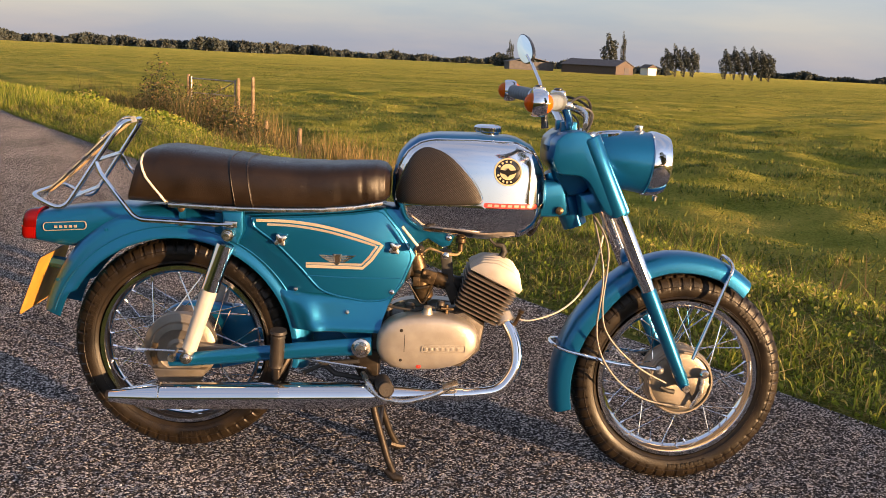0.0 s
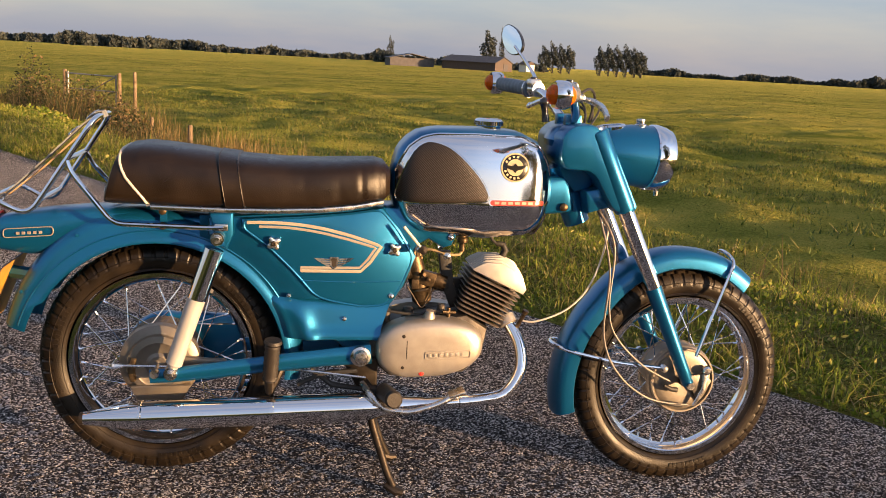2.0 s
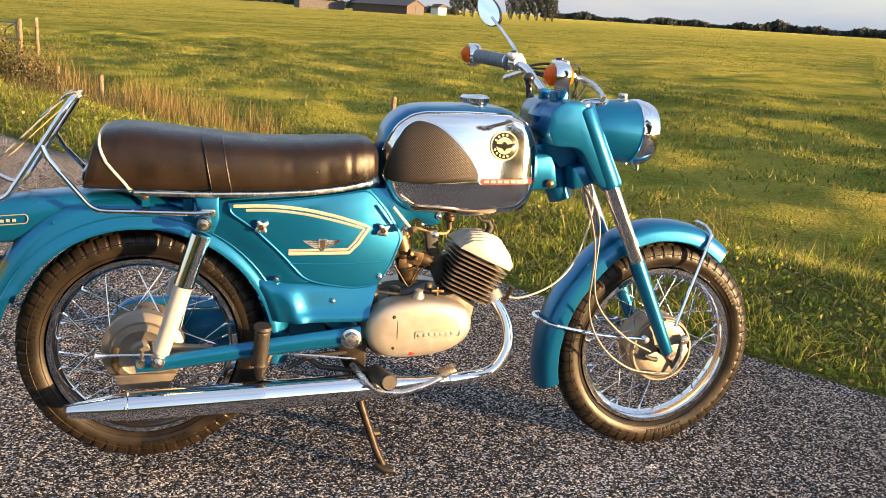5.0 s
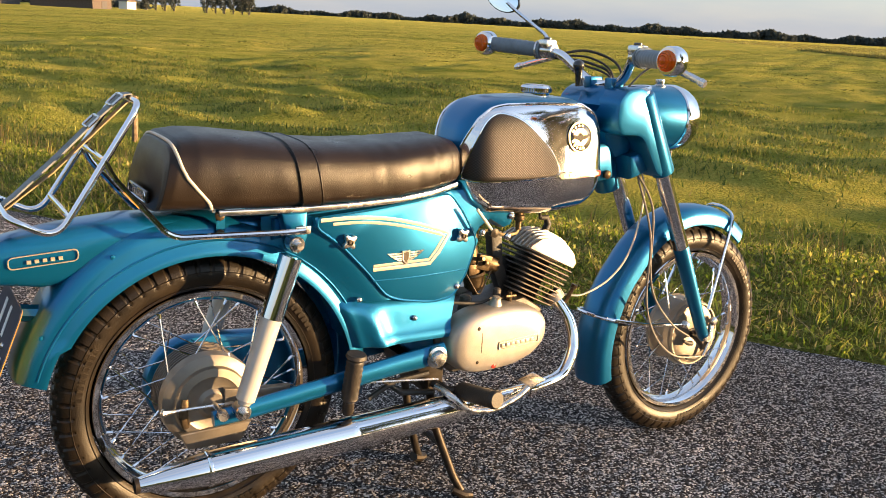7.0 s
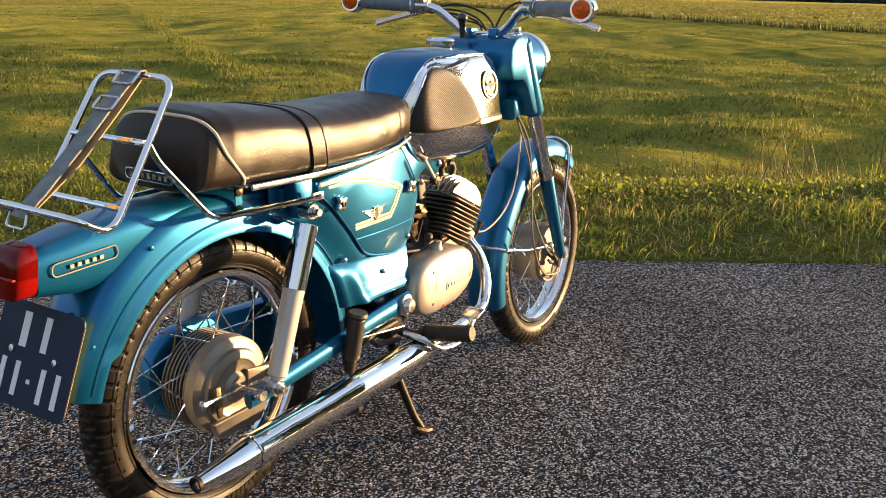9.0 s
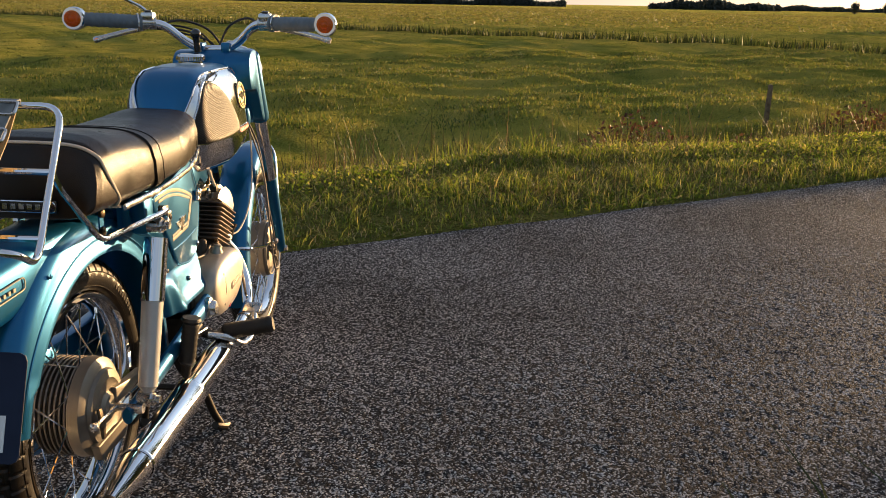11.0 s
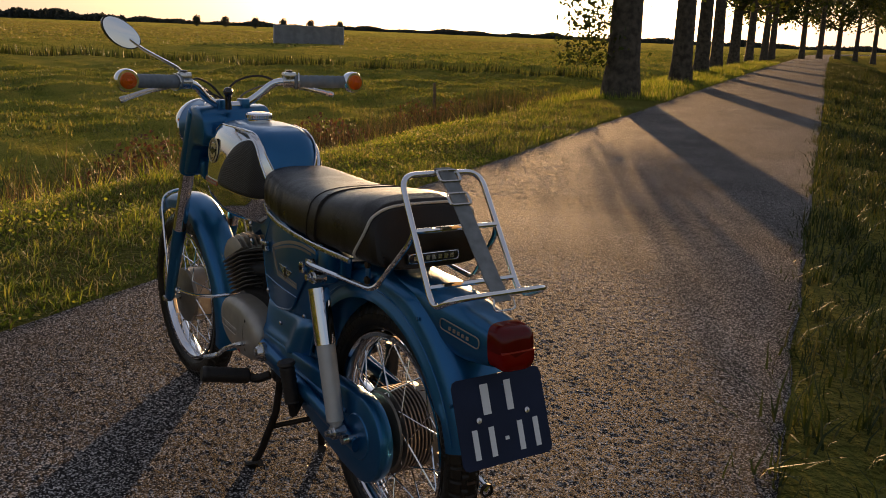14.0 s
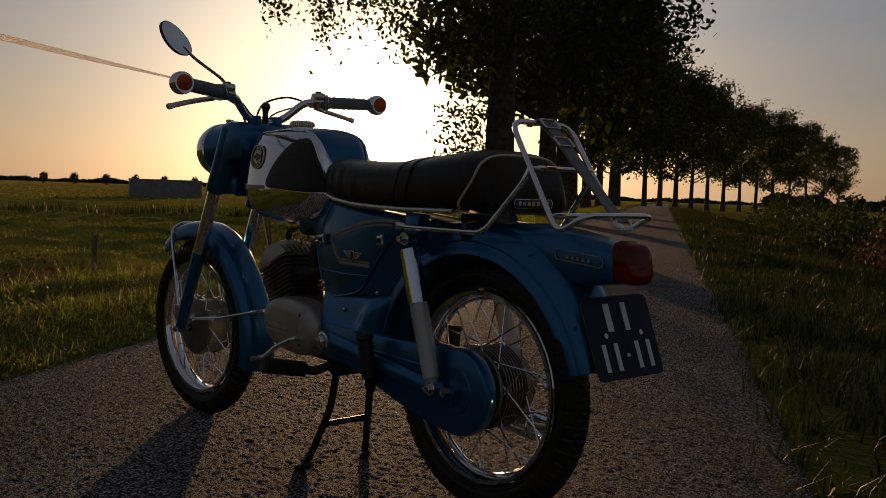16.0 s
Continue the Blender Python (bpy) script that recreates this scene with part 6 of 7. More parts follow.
def skirt_y(x, z):
    """How far the pressed lower frame stands out: a soft ridge follows the mudguard, and the foot flares."""
    r = math.hypot(x - REAR.x, z - REAR.z)
    up = min(max((0.478 - z) / 0.06, 0), 1)
    ridge = 0.011 * math.exp(-((r - 0.352) / 0.022) ** 2) * up * up * (3 - 2 * up)
    low = min(max((0.402 - z) / 0.018, 0), 1) * min(max((r - 0.33) / 0.04, 0), 1)
    return 0.0855 - 0.105 * max(x - 0.20, 0) * min(max((z - 0.40) / 0.10, 0), 1) + ridge + 0.008 * low * low * (3 - 2 * low) - 0.012 * min(max((0.312 - r) / 0.014, 0), 1)


def side_things(side):
    rail = slab([(0.09, 0.657), (0.49, 0.690), (0.51, 0.665), (0.40, 0.650), (0.20, 0.630), (0.09, 0.615)], side * 0.050, side * 0.084, 0.006)
    for v in rail.verts:
        v.co.y -= side * 0.085 * max(v.co.x - 0.20, 0)
    part("upper_rail", rail, M_BLUE, frame_ob)
    y0, y1 = side * 0.070, side * 0.100
    cover = part("side_cover", slab(SIDE, y0, y1, 0.010), M_BLUE, bike, "blue side cover with pale gold lines", sharp=0.7)
    yy = side * 0.1005
    l1 = [(0.178, 0.652), (0.26, 0.651), (0.34, 0.641), (0.42, 0.621), (0.487, 0.598), (0.462, 0.560), (0.440, 0.538), (0.300, 0.540)]
    l2 = [(0.205, 0.6425), (0.27, 0.6405), (0.34, 0.6305), (0.41, 0.6135), (0.474, 0.5945), (0.455, 0.566), (0.437, 0.5465), (0.300, 0.5475)]
    def ribbon(pts, w):
        bm = bmesh.new()
        p3 = smooth_path([(x, 0, z) for x, z in pts[:5]], 5) + [Vector((x, 0, z)) for x, z in pts[5:]]
        add_tube(bm, [Vector((q.x, yy, q.z)) for q in p3], w, 6)
        for v in bm.verts:
            v.co.y = yy + (v.co.y - yy) * 0.18
        return bm
    part("pin_line", ribbon(l1, 0.0042), M_GOLD, cover)
    part("pin_line", ribbon(l2, 0.0034), M_GOLDGREY, cover, "greyer inner line")
    wing = part("wing_emblem", slab([(0.367, 0.573), (0.387, 0.573), (0.386, 0.553), (0.377, 0.543), (0.368, 0.553)], yy, yy + side * 0.0034, 0.0006), M_DULLCHROME, cover, "small metal winged shield", smooth=False)
    part("shield_field", slab([(0.371, 0.5695), (0.383, 0.5695), (0.3825, 0.5545), (0.377, 0.5485), (0.3715, 0.5545)], yy + side * 0.003, yy + side * 0.0038), M_STEEL, wing, smooth=False)
    for sx in (-1, 1):
        for z0, x1, h in ((0.5690, 0.046, 0.0032), (0.5640, 0.040, 0.0032), (0.5590, 0.032, 0.0032), (0.5545, 0.024, 0.0028)):
            part("wing_feather", slab([(0.377 + sx * 0.010, z0), (0.377 + sx * x1, z0 + 0.0012), (0.377 + sx * (x1 - 0.006), z0 - h), (0.377 + sx * 0.010, z0 - h)], yy, yy + side * 0.0022, 0.0005), M_DULLCHROME, wing, smooth=False)
    part("cover_crease", tube(smooth_path([(0.300, side * 0.1000, 0.517), (0.38, side * 0.1006, 0.513), (0.46, side * 0.1006, 0.512), (0.535, side * 0.0995, 0.514)], 4), 0.0016, 6), M_BLUE, cover)
    part("cover_rim", tube(rounded_path([(x + (0.345 - x) * 0.035, side * 0.0985, z + (0.57 - z) * 0.035) for x, z in SIDE], 0.02, 3, True), 0.0026, 6, closed=True), M_BLUE, cover)
    for kx, kz in ((0.239, 0.606), (0.518, 0.592)):
        pts = []
        for k in range(32):
            a = 2 * math.pi * k / 32 + 0.5
            r = 0.0142 + 0.0034 * math.cos(4 * (a - 0.6))
            pts.append((kx + r * math.cos(a), kz + r * math.sin(a)))
        knob = slab(pts, yy, yy + side * 0.013, 0.0035)
        knob = part("star_knob", knob, M_DULLCHROME, cover, "star-shaped metal fastening knob")
        part("knob_screw", lathe([(0, 0.0062), (0.0022, 0.0060), (0.003, 0.0035), (0.0015, 0.003), (0.0015, 0.0005)], (kx, yy + side * 0.0132, kz), (0, side, 0), 14), M_STEEL, knob)
    # pressed swelling ahead of the wheel, and frame bolts
    for bx, bz, r in ((0.275, 0.478, 0.006), (0.405, 0.424, 0.006), (0.578, 0.590, 0.008), (0.515, 0.478, 0.007), (0.646, 0.576, 0.009), (0.652, 0.622, 0.008)):
        yb = side * (0.066 if 0.5 < bx < 0.56 else 0.057 if bx > 0.5 else skirt_y(bx, bz))
        part("frame_bolt", lathe([(0, r), (0.004, r), (0.006, r * 0.7), (0.007, 0.0005)], (bx, yb, bz), (0, side, 0), 6), M_DULLCHROME, frame_ob)
    rows = []
    zs = [0.372, 0.373, 0.376, 0.380, 0.386, 0.394, 0.404, 0.416, 0.430, 0.442, 0.454, 0.466, 0.478]
    for k, z in enumerate(zs):
        x0 = REAR.x + math.sqrt(0.298 ** 2 - (z - REAR.z) ** 2)
        x1 = 0.492 + max(z - 0.40, 0) * 0.35
        rows.append([Vector((x0 + (x1 - x0) * u, side * (0.055 if k == 0 else skirt_y(x0 + (x1 - x0) * u, z) - {1: 0.006, len(zs) - 2: 0.005, len(zs) - 1: 0.016}.get(k, 0)), z)) for u in np.linspace(0, 1, 44)])
    bm = loft(rows, False, False)
    bmesh.ops.recalc_face_normals(bm, faces=bm.faces)
    part("frame_skirt", bm, M_BLUE, frame_ob, "blue pressed lower frame panel", sharp=1.0)
    rows = []
    for z in np.linspace(0.470, 0.660, 16):                # rounded shoulder between the mudguard and the cover
        x0 = REAR.x + math.sqrt(max(0.314 ** 2 - (z - REAR.z) ** 2, 0.0)) if z < 0.60 else REAR.x + math.sqrt(max(0.314 ** 2 - (0.60 - REAR.z) ** 2, 0.0))
        x1 = float(np.interp(z, [0.447, 0.476, 0.535, 0.595, 0.640, 0.66], [0.40, 0.345, 0.295, 0.235, 0.180, 0.175]))
        rows.append([Vector((x0 + (x1 - x0) * u, side * (0.070 + 0.024 * u * u * (3 - 2 * u) - 0.105 * max(x0 + (x1 - x0) * u - 0.20, 0) * u), z)) for u in np.linspace(0, 1, 12)])
    bm = loft(rows, False, False)
    part("frame_shoulder", bm, M_BLUE, frame_ob, sharp=1.0)
    for a, r in ((42, 0.345), (64, 0.350), (120, 0.352), (150, 0.345)):          # rivets of the inner guard
        part("guard_rivet", lathe([(0, 0.0045), (0.0016, 0.004), (0.0022, 0.0005)], (REAR.x + r * math.cos(radians(a)), side * 0.0700, REAR.z + r * math.sin(radians(a))), (0, side, 0), 8), M_BLUE, bike)
    part("mudguard_crease", tube([(REAR.x + 0.322 * math.cos(radians(a)), side * 0.0706, REAR.z + 0.322 * math.sin(radians(a))) for a in np.linspace(30, 163, 40)], 0.0022, 6), M_BLUE, bike)
    part("swing_arm", tube([(0.47, side * 0.100, 0.344), (0.36, side * 0.103, 0.335), (0.02, side * 0.108, 0.292), (-0.035, side * 0.108, 0.287)], [0.024, 0.021, 0.018, 0.016], 14, flat=0.62), M_BLUE, bike, "blue swinging arm")
    part("pivot_nut", lathe([(0, 0.024), (0.010, 0.024), (0.012, 0.018), (0.020, 0.016), (0.024, 0.013), (0.025, 0.0005)], (0.445, side * 0.108, 0.342), (0, side, 0), 20), M_DULLCHROME, bike)
    # spring unit
    st, sb_ = Vector((0.116, side * 0.128, 0.618)), Vector((0.014, side * 0.128, 0.303))
    q = lambda t: st.lerp(sb_, t)
    unit = part("shock_absorber", tube([q(0.43), q(0.44), q(0.93), q(0.945), q(0.97)], [0.018, 0.0205, 0.0185, 0.0135, 0.010], 20), M_GREYPAINT, bike, "grey lower shock absorber sleeve")
    part("chrome_sleeve", tube([q(0.07), q(0.075), q(0.44), q(0.445)], [0.016, 0.0225, 0.0225, 0.018], 20), M_CHROME, unit, "chrome upper spring cover")
    for p in (st, sb_):
        part("mount_eye", lathe([(-0.016, 0.006), (-0.016, 0.0155), (0.010, 0.0155), (0.012, 0.0145), (0.012, 0.010), (0.018, 0.010), (0.018, 0.007), (0.026, 0.007), (0.026, 0.0005)], p, (0, side, 0), 16), M_DULLCHROME, unit, sharp=0.3)
    part("shock_bracket", slab([(0.095, 0.672), (0.148, 0.675), (0.150, 0.625), (0.135, 0.590), (0.112, 0.60)], side * 0.078, side * 0.112, 0.008), M_BLUE, bike)
    part("rack_bolt", lathe([(0, 0.009), (0.010, 0.009), (0.014, 0.006), (0.0145, 0.0005)], (0.128, side * 0.130, 0.645), (0, side, 0), 8), M_DULLCHROME, bike)
    for bx, bz in ((-0.010, 0.668), (-0.010, 0.634)):
        part("seat_bolt", lathe([(0, 0.009), (0.006, 0.009), (0.008, 0.005), (0.0085, 0.0005)], (bx, side * 0.074, bz), (0, side, 0), 8), M_BRASS, bike)
    part("seat_bracket", box((-0.008, side * 0.074, 0.652), (0.016, 0.003, 0.055)), M_BLUE, bike)
    return cover


for cover in (side_things(-1), side_things(1)):          # the covers close in towards the front
    for ob in (cover, *cover.children_recursive):
        for v in ob.data.vertices:
            v.co.y -= math.copysign(0.105, v.co.y) * (v.co.x - 0.20)
        ob.data.update()

# ---- luggage rack ----
RR = 0.0058
loop = [(-0.365, -0.108, 0.690), (-0.292, -0.099, 0.651), (-0.150, -0.090, 0.872), (-0.150, 0.090, 0.872), (-0.292, 0.099, 0.651), (-0.365, 0.108, 0.690)]
loop = [Vector((x, y, z)) for x, y, z in loop]
rack_path = rounded_path([loop[0] + Vector((0, 0.11, 0))] + loop[:3] + loop[3:] + [loop[5] - Vector((0, 0.11, 0))], 0.035, 6)
rack = part("luggage_rack", tube(rack_path, RR, 12), M_CHROME, bike, "chrome tubular luggage rack")
for x, z, w in ((-0.212, 0.778, 0.092), (-0.270, 0.686, 0.098)):
    part("cross_bar", tube([(x, -w, z), (x, w, z)], 0.0052, 10), M_CHROME, rack)
for sgn in (-1, 1):
    stay = [(-0.2115, sgn * 0.094, 0.7785), (-0.200, sgn * 0.099, 0.750), (-0.110, sgn * 0.118, 0.643), (0.10, sgn * 0.142, 0.644), (0.130, sgn * 0.142, 0.646)]
    part("rack_stay", tube(rounded_path(stay, 0.025), 0.0055, 10), M_CHROME, rack, "chrome rack stay")
    part("stay_end", box((0.125, sgn * 0.142, 0.646), (0.03, 0.006, 0.016), bevel=0.003), M_DULLCHROME, rack)


def strap_run(pts, width, thick):
    rings = []
    p = [Vector(q) for q in pts]
    for i, q in enumerate(p):
        t = (p[min(i + 1, len(p) - 1)] - p[max(i - 1, 0)]).normalized()
        n = t.cross(Vector((0, 1, 0))).normalized() * thick / 2
        w = Vector((0, width / 2, 0))
        rings.append([q - w - n, q + w - n, q + w + n, q - w + n])
    return loft(rings)


part("luggage_strap", strap_run([(-0.143, -0.004, 0.868), (-0.148, -0.004, 0.881), (-0.158, -0.004, 0.880), (-0.20, -0.003, 0.842), (-0.27, 0.0, 0.773), (-0.34, 0.005, 0.707), (-0.370, 0.006, 0.684), (-0.374, 0.006, 0.678)], 0.034, 0.003), M_STRAP, rack, "grey elastic luggage strap")
part("luggage_strap", strap_run([(-0.152, -0.006, 0.868), (-0.20, -0.012, 0.825), (-0.28, -0.010, 0.748), (-0.360, 0.004, 0.682)], 0.022, 0.002), M_TAN, rack, "tan underside strap")
for t in (0.07, 0.26):
    c = Vector((-0.158, -0.004, 0.882)).lerp(Vector((-0.370, 0.006, 0.686)), t)
    tt = (Vector((-0.370, 0, 0.686)) - Vector((-0.158, 0, 0.882))).normalized()
    h = tt * 0.013
    part("strap_buckle", tube(rounded_path([c - h + Vector((0, -0.023, 0.002)), c - h + Vector((0, 0.023, 0.002)), c + h + Vector((0, 0.023, 0.002)), c + h + Vector((0, -0.023, 0.002))], 0.006, 3, True), 0.0026, 6, closed=True), M_DULLCHROME, rack, "metal strap buckle")
part("strap_hook", tube(rounded_path([(-0.374, -0.014, 0.684), (-0.382, -0.018, 0.664), (-0.382, 0.030, 0.664), (-0.374, 0.026, 0.684)], 0.008, 3), 0.002, 6), M_DULLCHROME, rack)

# ---- exhaust ----
ey = -0.128
ex_axis = [(-0.182, 0.193, 0.0120), (-0.180, 0.193, 0.0142), (-0.150, 0.1945, 0.0188), (-0.085, 0.1975, 0.0290), (-0.050, 0.199, 0.0325), (0.10, 0.206, 0.0335), (0.235, 0.212, 0.0340), (0.245, 0.2125, 0.0355), (0.252, 0.213, 0.0340), (0.42, 0.221, 0.0335), (0.47, 0.223, 0.0310), (0.56, 0.2275, 0.0205), (0.60, 0.2295, 0.0165)]
bm = tube([(x, ey, z) for x, z, r in ex_axis], [r for x, z, r in ex_axis], 28)
silencer = part("exhaust_silencer", bm, M_CHROME, bike, "long chrome exhaust silencer")
part("exhaust_outlet", lathe([(-0.0045, 0.0118), (-0.0038, 0.0144), (0.004, 0.0146), (-0.003, 0.0112), (0.05, 0.010), (0.05, 0.0005)], (-0.182, ey, 0.193), (1, 0, 0.03), 20), M_STEEL, silencer)
for x, z in ((-0.052, 0.199), (0.245, 0.2125)):
    part("silencer_seam", lathe([(-0.004, 0.033), (-0.002, 0.0355), (0.002, 0.0355), (0.004, 0.033)], (x, ey, z), (1, 0, 0.03), 28), M_CHROME, silencer)
pipe = smooth_path([(0.585, ey, 0.229), (0.66, ey + 0.004, 0.232), (0.74, ey + 0.012, 0.236), (0.80, ey + 0.025, 0.248), (0.837, ey + 0.042, 0.300), (0.835, ey + 0.062, 0.360), (0.812, ey + 0.085, 0.405)], 6)
part("exhaust_pipe", tube(pipe, 0.0148, 18), M_CHROME, bike, "bent chrome exhaust pipe")
part("pipe_clamp", lathe([(-0.012, 0.0155), (-0.011, 0.0178), (0.011, 0.0178), (0.012, 0.0155)], (0.695, ey + 0.006, 0.2335), (1, 0.08, 0.05), 20), M_CHROME, bike)
part("manifold_nut", lathe([(-0.014, 0.016), (-0.012, 0.024), (0.010, 0.025), (0.014, 0.018)], (0.806, ey + 0.090, 0.415), (-0.4, 0.5, 0.8), 16), M_ALU, bike)

# ---- engine ----
def egg(grow, y):
    cx, cz = 0.610, 0.360
    return [Vector((cx + math.copysign(abs(math.cos(a)) ** 0.78, math.cos(a)) * (0.128 * grow + 0.0) + 0.0, y, cz + 0.008 * math.cos(a) + math.copysign(abs(math.sin(a)) ** 0.85, math.sin(a)) * 0.0715 * grow * (1 - 0.10 * math.cos(a)))) for a in (2 * math.pi * k / 56 for k in range(56))]


engine = part("crankcase", slab([(0.47, 0.315), (0.52, 0.275), (0.70, 0.285), (0.745, 0.33), (0.755, 0.40), (0.70, 0.435), (0.58, 0.412), (0.50, 0.41), (0.465, 0.38)], -0.068, 0.068, 0.015), M_CASESHADE, bike, "cast alloy engine crankcase, shade behind its covers put into the colour")
for sgn in (-1, 1):
    rings = [egg(1.0, sgn * 0.06), egg(1.0, sgn * 0.092), egg(0.985, sgn * 0.102), egg(0.95, sgn * 0.110), egg(0.88, sgn * 0.1165), egg(0.72, sgn * 0.1205), egg(0.45, sgn * 0.1225), egg(0.1, sgn * 0.1230)]
    cover = part("engine_cover", loft(rings), M_ALU, engine, "smooth egg-shaped alloy engine cover")
    ys = sgn * 0.1242
    part("cover_plaque", tube(rounded_path([(0.597, ys, 0.340), (0.705, ys * 0.972, 0.344), (0.705, ys * 0.972, 0.361), (0.597, ys, 0.357)], 0.004, 3, True), 0.0013, 5, closed=True), M_ALU, cover)
    for k in range(7):
        x = 0.607 + k * 0.0132
        part("plaque_bar", box((x, ys * (1 - 0.0042 * k), 0.3487 + k * 0.0005), (0.0082, 0.003, 0.0085), bevel=0.0008), M_ALU, cover)
    part("cover_joint", tube(smooth_path([(0.553, sgn * 0.1115, 0.296), (0.553, sgn * 0.1190, 0.320), (0.553, sgn * 0.1225, 0.355), (0.553, sgn * 0.1195, 0.395), (0.553, sgn * 0.1120, 0.420)], 4), 0.0010, 5), M_STEEL, cover)
    part("cover_joint", tube(smooth_path([(0.553, sgn * 0.1195, 0.323), (0.61, sgn * 0.1218, 0.328), (0.67, sgn * 0.1190, 0.331), (0.715, sgn * 0.1120, 0.333)], 4), 0.0008, 5), M_STEEL, cover)
    for sx, sz in ((0.545, 0.393), (0.545, 0.318)):
        part("cover_screw", lathe([(0, 0.006), (0.003, 0.0055), (0.0045, 0.0005)], (sx, sgn * 0.1175, sz), (0, sgn, 0), 10), M_STEEL, cover)
    part("filler_plug", lathe([(0, 0.007), (0.003, 0.0065), (0.0045, 0.0005)], (0.590, sgn * 0.1165, 0.303), (0, sgn, 0), 10), M_RED, cover, "red oil level screw")
bm = lathe([(0, 0.016), (0.004, 0.016), (0.016, 0.010), (0.022, 0.010), (0.024, 0.0005)], (0.606, -0.085, 0.428), (0.1, -0.15, 1), 14)
part("clutch_boss", bm, M_ALU, engine)

CAX = Vector((0.42, 0, 0.907)).normalized()               # the cylinder leans forward
CB = Vector((0.727, 0, 0.420))
CT = Matrix.Rotation(math.atan2(CAX.x, CAX.z), 3, "Y")
cyl = part("cylinder", lathe([(-0.03, 0.04), (0.0, 0.042), (0.13, 0.042), (0.14, 0.03)], CB, CAX, 24), M_STEEL, engine, "dark finned cylinder barrel")


def fin_outline(w, d, r):
    return arc(w - r, d - r, r, 0, 90, 4) + arc(-w + r, d - r, r, 90, 180, 4) + arc(-w + r, -d + r, r, 180, 270, 4) + arc(w - r, -d + r, r, 270, 360, 4)


def fin(h, w, d, thick, m, par, nm="fin"):
    out = fin_outline(w, d, 0.013)
    rings = []
    for dz, sh in ((-thick / 2, 0.002), (-thick / 4, 0), (thick / 4, 0), (thick / 2, 0.002)):
        rings.append([CB + CT @ Vector((x * (1 - sh * 12), y * (1 - sh * 12), h + dz)) for x, y in out])
    part(nm, loft(rings), m, par)


for k in range(9):
    fin(0.006 + k * 0.0112, 0.060 + 0.0012 * k, 0.068 + 0.0008 * k, 0.0040, M_FIN, cyl)
headc = part("cylinder_head", lathe([(0.100, 0.05), (0.104, 0.058), (0.112, 0.058), (0.118, 0.035), (0.15, 0.026), (0.155, 0.0005)], CB, CAX, 24), M_ALU, engine, "light alloy sunburst cylinder head")
for k in range(9):
    y = -0.060 + k * 0.015
    hh = 0.044 * math.sqrt(max(1 - (y / 0.085) ** 2, 0.1))
    out = [(-0.068, 0.106), (0.072, 0.106), (0.074, 0.120), (0.058, 0.118 + hh * 0.6), (0.030, 0.118 + hh), (-0.012, 0.120 + hh * 0.98), (-0.046, 0.118 + hh * 0.62), (-0.064, 0.116)]
    rings = []
    for dy, sh in ((-0.0029, 0.95), (-0.0018, 1), (0.0018, 1), (0.0029, 0.95)):
        rings.append([CB + CT @ Vector((x * sh, y + dy, 0.118 + (z - 0.118) * sh)) for x, z in out])
    part("head_fin", loft(rings), M_ALU, headc)
p0 = CB + CT @ Vector((-0.004, -0.004, 0.150))
part("spark_plug_cap", tube([p0, p0 + CAX * 0.028, p0 + CAX * 0.04 + Vector((-0.012, 0, 0.004)), p0 + CAX * 0.042 + Vector((-0.03, 0, 0.004))], [0.009, 0.009, 0.008, 0.006], 12), M_BLACK, engine, "black spark plug cap")
part("ignition_lead", tube(smooth_path([p0 + CAX * 0.042 + Vector((-0.03, 0, 0.004)), p0 + Vector((-0.03, -0.02, 0.06)), (0.742, -0.03, 0.655), (0.79, -0.03, 0.655)], 6), 0.0035, 8), M_BLACK, engine)

# carburettor, intake, fuel tap
bm = tube([(0.572, -0.048, 0.562), (0.575, -0.048, 0.545), (0.586, -0.048, 0.500), (0.588, -0.048, 0.488)], [0.015, 0.0185, 0.0185, 0.017], 16)
add_tube(bm, [(0.562, -0.048, 0.522), (0.640, -0.048, 0.500)], 0.016, 14)
add_box(bm, (0.603, -0.062, 0.512), (0.030, 0.016, 0.030), Matrix.Rotation(radians(16), 3, "Y"), 0.003)
add_box(bm, (0.578, -0.064, 0.500), (0.016, 0.014, 0.022), None, 0.003)
carb = part("carburettor", bm, M_BRASS, engine, "brassy carburettor body")
part("float_bowl", lathe([(0, 0.021), (0.004, 0.024), (0.008, 0.021), (0.028, 0.020), (0.036, 0.013), (0.040, 0.006), (0.046, 0.006), (0.047, 0.0005)], (0.590, -0.050, 0.490), (0.16, 0, -1), 18), M_BRASS, carb)
part("bowl_clip", tube(rounded_path([(0.562, -0.072, 0.496), (0.592, -0.075, 0.446), (0.615, -0.072, 0.492)], 0.012), 0.0016, 6), M_STEEL, carb)
ring = []
for k in range(48):                                      # knurled ring below the cone
    ring.append((0.0195 + (0.0012 if k % 2 else 0.0)))
bm = loft([[Vector((0.572, -0.048, 0.558)) + Vector((-0.16, 0, 1)).normalized() * h + Vector((r * math.cos(2 * math.pi * k / 48), r * math.sin(2 * math.pi * k / 48), 0.16 * r * math.cos(2 * math.pi * k / 48))) for k, r in enumerate(ring)] for h in (0.0, 0.012)])
part("knurled_ring", bm, M_BRASS, carb, "knurled brass cap ring")
part("carburettor_top", lathe([(0.012, 0.019), (0.018, 0.016), (0.028, 0.010), (0.044, 0.006), (0.045, 0.0005)], (0.572, -0.048, 0.558), (-0.16, 0, 1), 16), M_BLACK, carb, "black rubber cone over the throttle slide")
